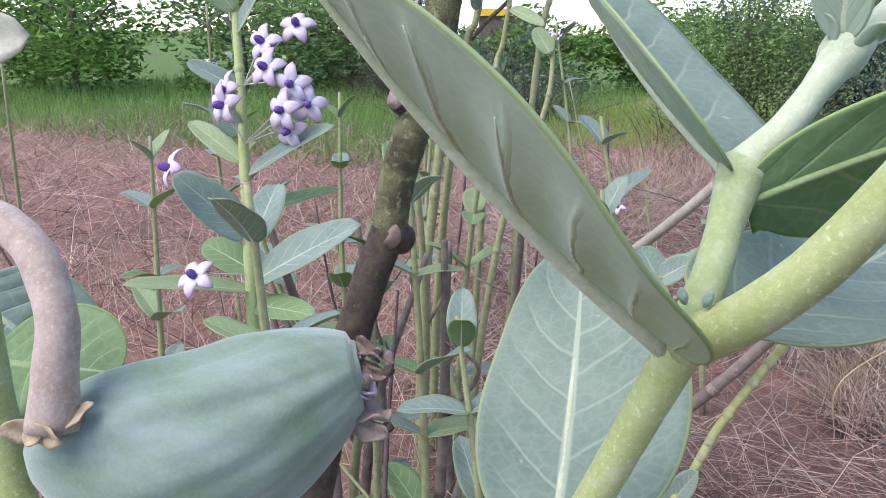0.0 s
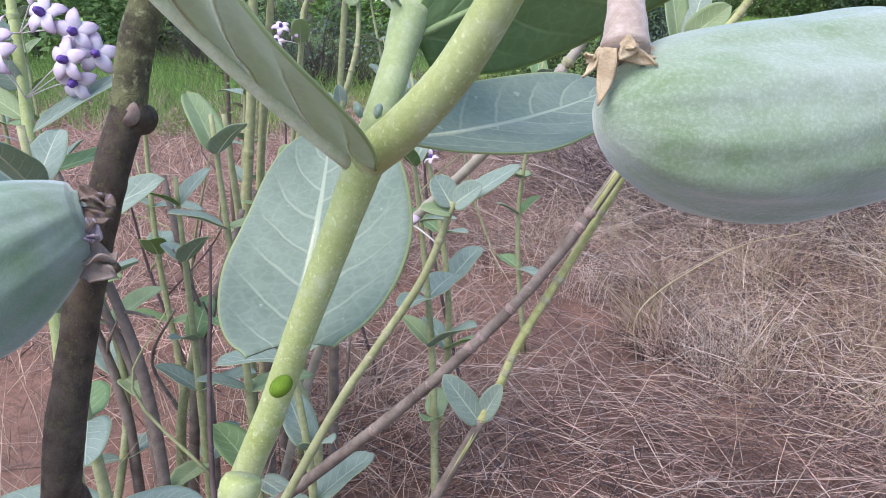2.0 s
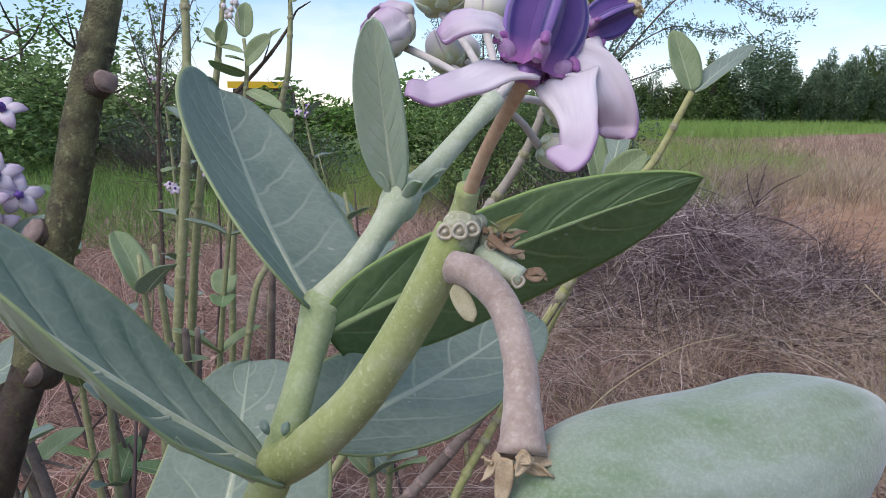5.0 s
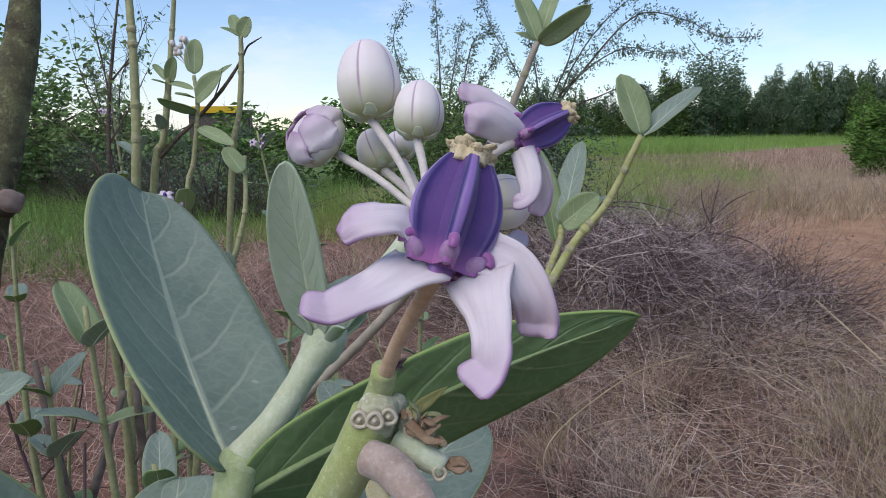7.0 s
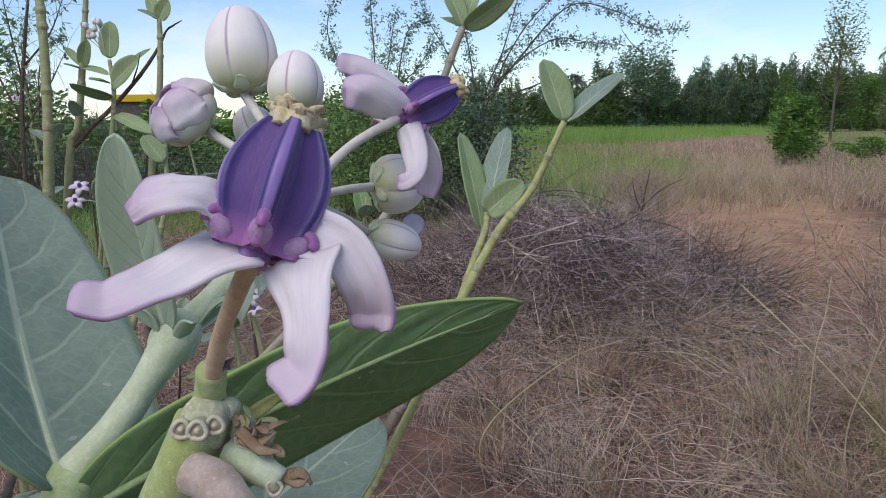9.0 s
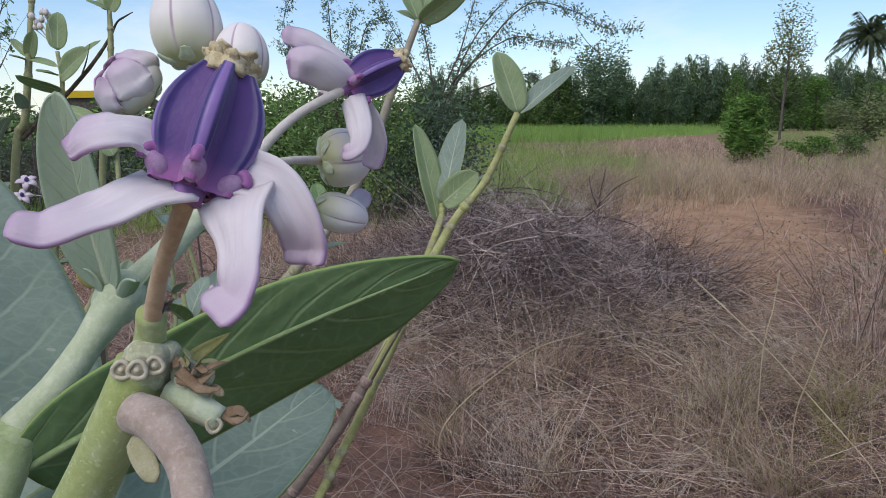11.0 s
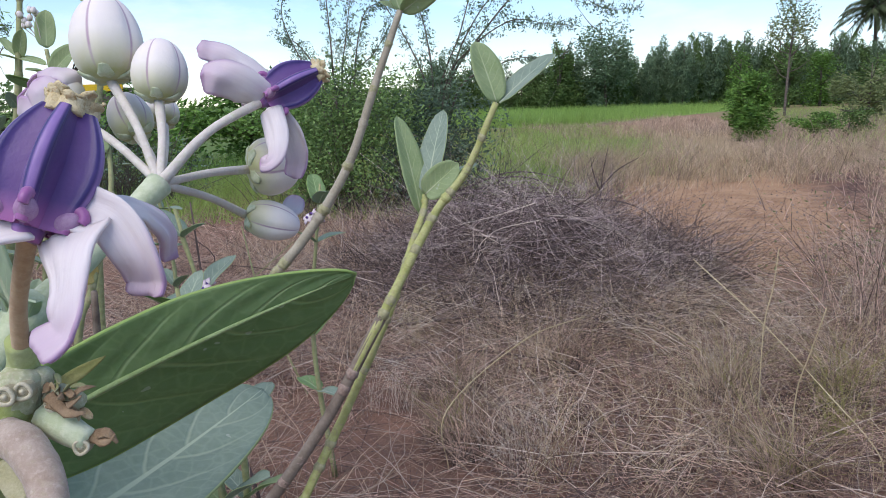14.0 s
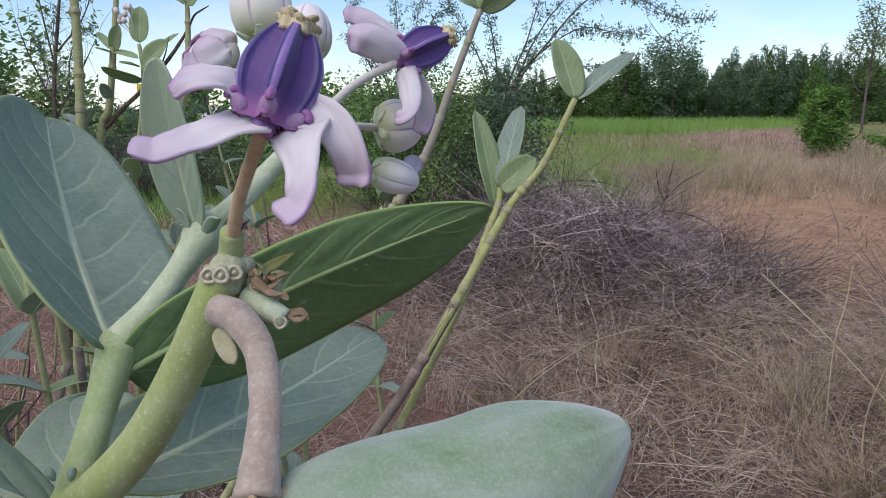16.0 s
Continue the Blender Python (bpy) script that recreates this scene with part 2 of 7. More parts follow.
PEDICEL_PALE = fuzzy("pale flower stalk", (0.5, 0.45, 0.4), (0.6, 0.54, 0.5), (0.5, 0.5, 0.36), 0.006)
STIGMA = mottled("stigma cream", (0.58, 0.46, 0.25), (0.76, 0.68, 0.47), 0.003, third=(0.4, 0.24, 0.09), relief=0.6, depth=0.0005)


def petal_material():
    m, t, b = nodes_of("lilac petal", 0.6, 0.3)
    uv = t.nodes.new("ShaderNodeUVMap").outputs[0]
    sep = t.nodes.new("ShaderNodeSeparateXYZ")
    t.links.new(uv, sep.inputs[0])
    co = node(t, "ShaderNodeTexCoord").outputs["Object"]
    col = mix(t, ramp(t, sep.outputs[1], 0.35, 1.0), (0.79, 0.725, 0.745), (0.60, 0.45, 0.56))
    mp = node(t, "ShaderNodeMapping")
    mp.inputs["Scale"].default_value = (11.0, 1.6, 1.0)
    t.links.new(uv, mp.inputs["Vector"])
    streak = noise_of(t, mp.outputs[0], 1.0, 5.0, 0.6)
    col = mix(t, math_node(t, "MULTIPLY", ramp(t, streak, 0.42, 0.72), 0.3), col, (0.60, 0.50, 0.585))
    col = mix(t, math_node(t, "MULTIPLY", ramp(t, noise_of(t, co, 170.0, 4.0), 0.45, 0.7), 0.3), col, (0.72, 0.66, 0.64))
    side = math_node(t, "ABSOLUTE", math_node(t, "SUBTRACT", sep.outputs[0], 0.5))
    rim = math_node(t, "MULTIPLY", ramp(t, side, 0.40, 0.5), ramp(t, sep.outputs[1], 0.3, 0.8))
    rim = math_node(t, "MAXIMUM", rim, ramp(t, sep.outputs[1], 0.93, 1.0))
    col = mix(t, math_node(t, "MULTIPLY", rim, 0.7), col, (0.42, 0.22, 0.45))
    t.links.new(col, b.inputs["Base Color"])
    b.inputs["Sheen Weight"].default_value = 0.15
    bump(t, b, math_node(t, "ADD", streak, math_node(t, "MULTIPLY", noise_of(t, co, 420.0, 4.0), 0.8)), 0.3, 0.0005)
    tr = t.nodes.new("ShaderNodeBsdfTranslucent")
    t.links.new(col, tr.inputs["Color"])
    ms = t.nodes.new("ShaderNodeMixShader")
    ms.inputs[0].default_value = 0.22
    t.links.new(b.outputs[0], ms.inputs[1])
    t.links.new(tr.outputs[0], ms.inputs[2])
    t.links.new(ms.outputs[0], t.nodes["Material Output"].inputs[0])
    return m


def corona_material():
    """Purple crown lobe: dark flanks, lilac front edge, pink at the foot."""
    m, t, b = nodes_of("purple crown", 0.45, 0.4)
    uv = t.nodes.new("ShaderNodeUVMap").outputs[0]
    sep = t.nodes.new("ShaderNodeSeparateXYZ")
    t.links.new(uv, sep.inputs[0])
    co = node(t, "ShaderNodeTexCoord").outputs["Object"]
    edge = math_node(t, "ABSOLUTE", math_node(t, "SUBTRACT", sep.outputs[0], 0.5))
    col = mix(t, ramp(t, edge, 0.05, 0.12), (0.24, 0.145, 0.38), (0.030, 0.018, 0.13))
    col = mix(t, math_node(t, "MULTIPLY", ramp(t, edge, 0.20, 0.40), 0.85), col, (0.105, 0.042, 0.19))
    col = mix(t, math_node(t, "SUBTRACT", 1.0, ramp(t, sep.outputs[1], 0.04, 0.24), True), col, (0.30, 0.10, 0.28))
    col = mix(t, math_node(t, "MULTIPLY", ramp(t, noise_of(t, co, 260.0, 4.0), 0.4, 0.7), 0.25), col, (0.14, 0.075, 0.26))
    t.links.new(col, b.inputs["Base Color"])
    b.inputs["Sheen Weight"].default_value = 0.2
    bump(t, b, noise_of(t, co, 600.0, 3.0), 0.25, 0.0004)
    return m


def bud_material():
    m, t, b = nodes_of("bud skin", 0.65, 0.25)
    uv = t.nodes.new("ShaderNodeUVMap").outputs[0]
    sep = t.nodes.new("ShaderNodeSeparateXYZ")
    t.links.new(uv, sep.inputs[0])
    co = node(t, "ShaderNodeTexCoord").outputs["Object"]
    f = math_node(t, "ABSOLUTE", math_node(t, "SUBTRACT", math_node(t, "FRACT", math_node(t, "ADD", math_node(t, "MULTIPLY", sep.outputs[0], 5.0), 0.5)), 0.5))
    col = mix(t, ramp(t, sep.outputs[1], 0.16, 0.52), (0.40, 0.41, 0.18), (0.78, 0.725, 0.68))
    col = mix(t, math_node(t, "MULTIPLY", ramp(t, sep.outputs[1], 0.5, 1.0), 0.55), col, (0.64, 0.52, 0.585))
    line = math_node(t, "SUBTRACT", 1.0, ramp(t, f, 0.015, 0.05), True)
    line = math_node(t, "MULTIPLY", line, ramp(t, sep.outputs[1], 0.12, 0.4))
    col = mix(t, math_node(t, "MULTIPLY", line, 0.75), col, (0.33, 0.19, 0.30))
    col = mix(t, math_node(t, "MULTIPLY", ramp(t, noise_of(t, co, 240.0, 4.0), 0.4, 0.7), 0.25), col, (0.66, 0.62, 0.66))
    t.links.new(col, b.inputs["Base Color"])
    b.inputs["Sheen Weight"].default_value = 0.2
    bump(t, b, noise_of(t, co, 700.0, 3.0), 0.25, 0.0004)
    return m


VIOLET = mottled("violet crown", (0.10, 0.05, 0.24), (0.20, 0.11, 0.38), 0.004, relief=0.3, depth=0.0005)
CREAM = mottled("cream petal", (0.62, 0.58, 0.42), (0.72, 0.68, 0.52), 0.01, translucent=0.2)
PETAL, CROWN, BUD = petal_material(), corona_material(), bud_material()


# ---- building helpers ----
def V(p):
    return Vector(p)


def smooth_path(pts, sub=6):
    """Catmull-Rom line through the points."""
    p = [V(q) for q in pts]
    p = [p[0] * 2 - p[1]] + p + [p[-1] * 2 - p[-2]]
    out = []
    for i in range(1, len(p) - 2):
        for k in range(sub):
            s = k / sub
            a, b, c, d = p[i - 1], p[i], p[i + 1], p[i + 2]
            out.append(0.5 * (2 * b + (c - a) * s + (2 * a - 5 * b + 4 * c - d) * s * s + (3 * b - a - 3 * c + d) * s ** 3))
    out.append(p[-2].copy())
    return out


def thing(name, at, label="", category="", group="", kind=""):
    ob = new(name)
    ob.empty_display_size = 0.02
    ob.location = at
    bpy.context.view_layer.update()
    return tagged(ob, label, category, group, kind)


def part(name, bm, material, parent=None, label="", smooth=True, solid=0.0, under=None):
    """Links a bmesh, built in world places, as one mesh under its parent."""
    me = bpy.data.meshes.new(name)
    if smooth:
        for f in bm.faces:
            f.smooth = True
    off = Vector((0, 0, 0))
    up = parent
    while up is not None:
        off += up.location
        up = up.parent
    here = sum((v.co for v in bm.verts), Vector()) / max(1, len(bm.verts))
    bmesh.ops.translate(bm, vec=-here, verts=bm.verts)
    bm.to_mesh(me)
    bm.free()
    me.materials.append(material)
    ob = new(name, me)
    ob.parent = parent
    ob.location = here - off
    if solid:
        md = ob.modifiers.new("thickness", "SOLIDIFY")
        md.thickness, md.offset = solid, 0
        if under:
            me.materials.append(under)
            md.material_offset = 1
    if label:
        tagged(ob, label)
    return ob


def tube(pts, radii, seg=12, sub=6, rough=0.0, bm=None, caps=True, squash=1.0):
    """A tapering round stem through the points; radii are given at the points."""
    bm = bm or bmesh.new()
    line = smooth_path(pts, sub)
    n = len(line)
    rr = np.interp(np.linspace(0, 1, n), np.linspace(0, 1, len(radii)), radii)
    side = None
    rings = []
    for i, c in enumerate(line):
        d = (line[min(i + 1, n - 1)] - line[max(i - 1, 0)]).normalized()
        if side is None:
            side = d.orthogonal().normalized()
        side = (side - d * side.dot(d)).normalized()
        o = d.cross(side)
        ring = []
        for k in range(seg):
            a = 2 * math.pi * k / seg
            r = rr[i]
            if rough:
                r *= 1 + rough * noise.noise(Vector((c.x, c.y, c.z)) * (0.9 / rr[i]) + Vector((math.cos(a), math.sin(a), 0)) * 1.2)
            ring.append(bm.verts.new(c + (side * math.cos(a) + o * math.sin(a) * squash) * r))
        rings.append(ring)
    for a, b in zip(rings, rings[1:]):
        for k in range(seg):
            bm.faces.new((a[k], a[(k + 1) % seg], b[(k + 1) % seg], b[k]))
    if caps:
        bm.faces.new(rings[0][::-1])
        bm.faces.new(rings[-1])
    return bm


def blade(base, tip, up, width, shape=0.9, bow=0.0, fold=0.0, cup=0.0, lobe=0.0, twist=0.0, wave=0.0, nu=26, nv=12, seed=0, end=0.5, curl=0.0, foot=0.12, skew=0.0, pucker=0.0, veins=6.5):
    """A leaf or petal from base to tip. up: the side its upper face looks to; shape below 1 widens it towards the tip's
    far side; bow lifts the middle, fold raises both halves, cup bends the rims, lobe draws the base back, curl bends the tip."""
    base, tip, up = V(base), V(tip), V(up)
    d = tip - base
    ln = d.length
    d.normalize()
    up = (up - d * up.dot(d)).normalized()
    s0 = d.cross(up).normalized()
    bm = bmesh.new()
    uvl = bm.loops.layers.uv.new("UVMap")
    rows = []
    for i in range(nu + 1):
        u = i / nu
        q = u ** shape
        f = max(0.0, 4 * q * (1 - q)) ** end
        f = max(f, foot * (1 - u) ** 3, 0.012)
        hw = width / 2 * f
        a = radians(twist) * u
        s = s0 * math.cos(a) + up * math.sin(a)
        n = up * math.cos(a) - s0 * math.sin(a)
        c = base + d * (ln * u) + up * (bow * ln * 4 * u * (1 - u)) + n * (curl * ln * max(0.0, u - 0.55) ** 2 * 4)
        row = []
        for j in range(nv + 1):
            v = 2 * j / nv - 1
            w = wave * width * math.sin(u * 9 + seed + (1.7 if v > 0 else 0)) * abs(v) ** 2 * min(1, 3 * u)
            w += 0.010 * width * noise.noise(Vector((u * 4, v * 3, seed * 1.7)))
            if pucker:
                q2 = veins * (u - 0.27 * abs(v) ** 1.25) + (0.43 if v > 0 else 0.0)
                w -= pucker * width * (0.5 + 0.5 * math.cos(2 * math.pi * (q2 - 0.5))) ** 2 * math.sin(math.pi * min(1.0, abs(v) * 1.05)) * math.sin(math.pi * u) ** 0.5
            back = -lobe * ln * abs(v) ** 1.5 * (1 - u) ** 5
            h2 = hw * (1 + skew * (1 if v > 0 else -1))
            row.append(bm.verts.new(c + s * (v * h2) + n * (fold * abs(v) * h2 + cup * v * v * h2 + w) + d * back))
        rows.append(row)
    for i in range(nu):
        for j in range(nv):
            fc = bm.faces.new((rows[i][j], rows[i][j + 1], rows[i + 1][j + 1], rows[i + 1][j]))
            for lp, (a, b) in zip(fc.loops, ((i, j), (i, j + 1), (i + 1, j + 1), (i + 1, j))):
                lp[uvl].uv = (b / nv, a / nu)
    bm.normal_update()
    return bm


def rib_line(base, tip, up, bow, drop, upto=0.93, n=7, curl=0.0):
    """Points of a midrib that follows a blade, drop metres below its upper face."""
    base, tip, up = V(base), V(tip), V(up)
    d = tip - base
    up = (up - d * (up.dot(d) / d.length_squared)).normalized()
    ln = d.length
    return [base + d * u + up * (bow * ln * 4 * u * (1 - u) - drop + curl * ln * max(0.0, u - 0.55) ** 2 * 4) for u in np.linspace(0, upto, n)]


def vein_line(base, tip, up, width, skew, shape, end, bow, fold, cup, start, pucker, slope=0.27, n=8):
    """Points of a side vein that leaves the midrib at start and slants over one half of a blade."""
    base, tip, up = V(base), V(tip), V(up)
    d = tip - base
    ln = d.length
    d.normalize()
    up = (up - d * up.dot(d)).normalized()
    s = d.cross(up).normalized()
    pts = []
    for v in np.linspace(0.03, 0.86, n):
        u = min(0.98, start + slope * v ** 1.25)
        q = u ** shape
        h = width / 2 * (4 * q * (1 - q)) ** end * (1 - skew)
        pts.append(base + d * (ln * u) - s * (v * h) + up * (bow * ln * 4 * u * (1 - u) + fold * v * h + cup * v * v * h - pucker * width * math.sin(math.pi * min(1.0, 1.05 * v)) * math.sin(math.pi * u) ** 0.5))
    return pts


def leaf(parent, base, tip, up, width, material=None, rib=0.0016, rib_side=1, label="", **shape):
    shape.setdefault("pucker", 0.016)
    shape.setdefault("nu", 64)
    shape.setdefault("nv", 22)
    ob = part("leaf", blade(base, tip, up, width, **shape), material or LEAF, parent, label, solid=0.0007, under=LEAF_UNDER if material is None else None)
    if rib:
        pts = rib_line(base, tip, up, shape.get("bow", 0.0), rib_side * rib * 0.55, curl=shape.get("curl", 0.0))
        part("midrib", tube(pts, [rib * 1.15, rib, rib * 0.7, rib * 0.3], 8, 3), RIB_GREEN if material is LEAF_SHADED else STEM_PALE, ob)
    return ob


def lathe(base, tip, profile, seg=32, rings=28, ribs=0, rib_depth=0.0, bumps=0.0, bump_scale=60.0, side=None, squash=1.0, sag=0.0, crest=0.0, ridges=0.0):
    """A body of revolution from base to tip; profile(u) gives its radius."""
    base, tip = V(base), V(tip)
    d = tip - base
    ln = d.length
    d.normalize()
    s = V(side) if side else d.orthogonal()
    s = (s - d * s.dot(d)).normalized()
    o = d.cross(s)
    bm = bmesh.new()
    uvl = bm.loops.layers.uv.new("UVMap")
    grid = []
    for i in range(rings + 1):
        u = 0.5 - 0.5 * math.cos(math.pi * i / rings)
        r0 = profile(u)
        row = []
        for k in range(seg):
            a = 2 * math.pi * k / seg
            dirn = s * math.cos(a) + o * math.sin(a) * squash
            r = r0
            if ribs:
                r *= 1 - rib_depth * (0.5 + 0.5 * math.cos(ribs * a)) ** 6
            p = base + d * (ln * u) + dirn * r - s * (sag * math.sin(math.pi * u))
            if bumps:
                w = noise.noise(Vector((u * ln * bump_scale * 0.45, a * 1.6 * math.cos(a * 0.5), math.sin(a) * 2.0)) + base * 9)
                w += 0.5 * noise.noise(p * bump_scale * 1.7)
                p += dirn * (bumps * w * math.sin(math.pi * min(1, max(0, u))) ** 0.5)
            if ridges:
                w = noise.noise(Vector((u * 1.7 + base.x * 40, 2.6 * math.cos(a), 2.6 * math.sin(a)))) + 0.45 * noise.noise(Vector((u * 5.0, 5.5 * math.cos(a), 5.5 * math.sin(a))))
                p += dirn * (ridges * w * math.sin(math.pi * u) ** 0.6)
            if crest:
                p += s * (crest * max(0.0, math.cos(a)) ** 14 * math.sin(math.pi * u))
            row.append(bm.verts.new(p))
        grid.append(row)
    for i in range(rings):
        for k in range(seg):
            fc = bm.faces.new((grid[i][k], grid[i][(k + 1) % seg], grid[i + 1][(k + 1) % seg], grid[i + 1][k]))
            for lp, (a, b) in zip(fc.loops, ((i, k), (i, k + 1), (i + 1, k + 1), (i + 1, k))):
                lp[uvl].uv = (b / seg, a / rings)
    bm.faces.new(grid[0][::-1])
    bm.faces.new(grid[-1])
    return bm


def pod_profile(r, taper=0.86, belly=0.50):
    def f(u):
        a = (u / belly) if u < belly else 1.0
        head = math.sqrt(max(0.0, 1 - (1 - a) ** 2.5))
        b = max(0.0, (u - belly) / (1 - belly))
        tail = 1 - taper * b ** 2.7
        return max(0.0004, r * head * tail * (1.0 if u < 0.985 else 0.72 if taper > 0.8 else 0.80))
    return f


def egg(r, low=0.42, flat=0.55):
    def f(u):
        q = u ** (math.log(0.5) / math.log(low))
        return max(0.0003, r * max(0.0, 4 * q * (1 - q)) ** flat)
    return f


def petal_ribbon(pts, widths, n0, n1, cup=-0.3, seed=0, nv=12, roll=0.0):
    """A petal swept along a line; its face turns from n0 to n1, cup bends the rims, roll curls the tip."""
    line = smooth_path(pts, 8)
    bm = bmesh.new()
    uvl = bm.loops.layers.uv.new("UVMap")
    last = len(line) - 1
    rows = []
    for i, c in enumerate(line):
        u = i / last
        d = (line[min(last, i + 1)] - line[max(0, i - 1)]).normalized()
        n = V(n0).lerp(V(n1), u)
        n = (n - d * n.dot(d)).normalized()
        s = d.cross(n)
        hw = 0.5 * float(np.interp(u, np.linspace(0, 1, len(widths)), widths))
        k = max(0.0, (u - 0.90) / 0.10)
        hw *= max(0.10, max(0.0, 1 - k ** 2.6) ** 0.5)
        row = []
        for j in range(nv + 1):
            v = 2 * j / nv - 1
            lift = cup * hw * v * v + 0.22 * hw * noise.noise(Vector((u * 3.0 + seed, v * 1.6, seed * 2.3))) + 0.06 * hw * noise.noise(Vector((u * 5.0, v * 9.0, seed + 7)))
            edge = 1 + 0.07 * noise.noise(Vector((u * 6.0, seed * 3.1, 1 if v > 0 else 9)))
            row.append(bm.verts.new(c + s * (v * hw * edge) + n * (lift + roll * hw * max(0.0, u - 0.8) * 5)))
        rows.append(row)
    for i in range(last):
        for j in range(nv):
            fc = bm.faces.new((rows[i][j], rows[i][j + 1], rows[i + 1][j + 1], rows[i + 1][j]))
            for lp, (a, b) in zip(fc.loops, ((i, j), (i, j + 1), (i + 1, j + 1), (i + 1, j))):
                lp[uvl].uv = (b / nv, a / last)
    bm.normal_update()
    return bm


def bud(parent, base, tip, r, stalk_from, label="", stalk=0.0013, opening=False, face=None):
    ob = part("flower_bud", lathe(base, tip, egg(r, 0.42, 0.46), 60, 22, ribs=5, rib_depth=0.06, side=face), BUD, parent, label)
    part("stalk", tube([stalk_from, V(stalk_from).lerp(V(base), 0.5) + Vector((0.001, 0, 0.001)), base], [stalk, stalk, stalk * 1.25], 8, 5), PEDICEL_PALE, ob)
    d = (V(tip) - V(base)).normalized()
    s = d.orthogonal().normalized()
    ln = (V(tip) - V(base)).length
    for k in range(5):
        q = Matrix.Rotation(2 * math.pi * k / 5 + 0.3, 3, d) @ s
        part("sepal", petal_ribbon([V(base) + q * r * 0.15 + d * r * 0.02, V(base) + q * r * 0.60 + d * ln * 0.03, V(base) + q * r * 0.86 + d * ln * 0.12], [r * 0.42, r * 0.44, r * 0.22], q - d * 0.6, q, -0.2, k, 6), STEM_PALE, ob, solid=0.0003)
        if opening:
            q = Matrix.Rotation(2 * math.pi * k / 5 + 0.9, 3, d) @ s
            o = d.cross(q)
            part("unfolding_petal", petal_ribbon([V(base) + q * r * 0.75 + d * ln * 0.18, V(base) + q * r * 1.06 + o * r * 0.08 + d * ln * 0.5, V(base) + q * r * 0.86 + o * r * 0.2 + d * ln * 0.82, V(base) + q * r * 0.42 + o * r * 0.28 + d * ln * 1.03], [r * 0.8, r * 1.2, r * 1.15, r * 0.8], q, q, -0.35, k, 8), PETAL, ob, solid=0.0006)
    return ob


def crown_lobe(base, d, out, h, r, thick):
    """One fin of the purple crown: a flat-sided upright keel with a rounded shoulder, swelling where it meets its neighbours."""
    side = d.cross(out).normalized()
    bm = bmesh.new()
    uvl = bm.loops.layers.uv.new("UVMap")
    nu, nv = 26, 22
    rows = []
    for i in range(nu + 1):
        u = i / nu
        reach = r * (0.36 + 0.64 * math.sin(math.pi * (0.08 + 0.84 * u)) ** 0.9 + 0.22 * math.exp(-(u / 0.10) ** 2))
        z = h * u
        wd = thick * (0.55 + 0.45 * math.sin(math.pi * min(1, 0.06 + 0.88 * u)) ** 0.7)
        row = []
        for j in range(nv + 1):
            a = math.pi * (j / nv - 0.5)
            x = math.copysign(abs(math.sin(a)) ** 0.5, math.sin(a))
            y = max(0.0, math.cos(a)) ** 0.45
            wide = 0.62 + 1.75 * (1 - y) ** 1.3 + 0.30 * math.exp(-((y - 0.93) / 0.07) ** 2)
            row.append(bm.verts.new(base + d * z + out * (reach * y) + side * (wd * x * wide)))
        rows.append(row)
    for i in range(nu):
        for j in range(nv):
            fc = bm.faces.new((rows[i][j], rows[i][j + 1], rows[i + 1][j + 1], rows[i + 1][j]))
            for lp, (a, b) in zip(fc.loops, ((i, j), (i, j + 1), (i + 1, j + 1), (i + 1, j))):
                lp[uvl].uv = (b / nv, a / nu)
    bm.faces.new([q[0] for q in rows] + [q[-1] for q in rows[::-1]])
    return bm


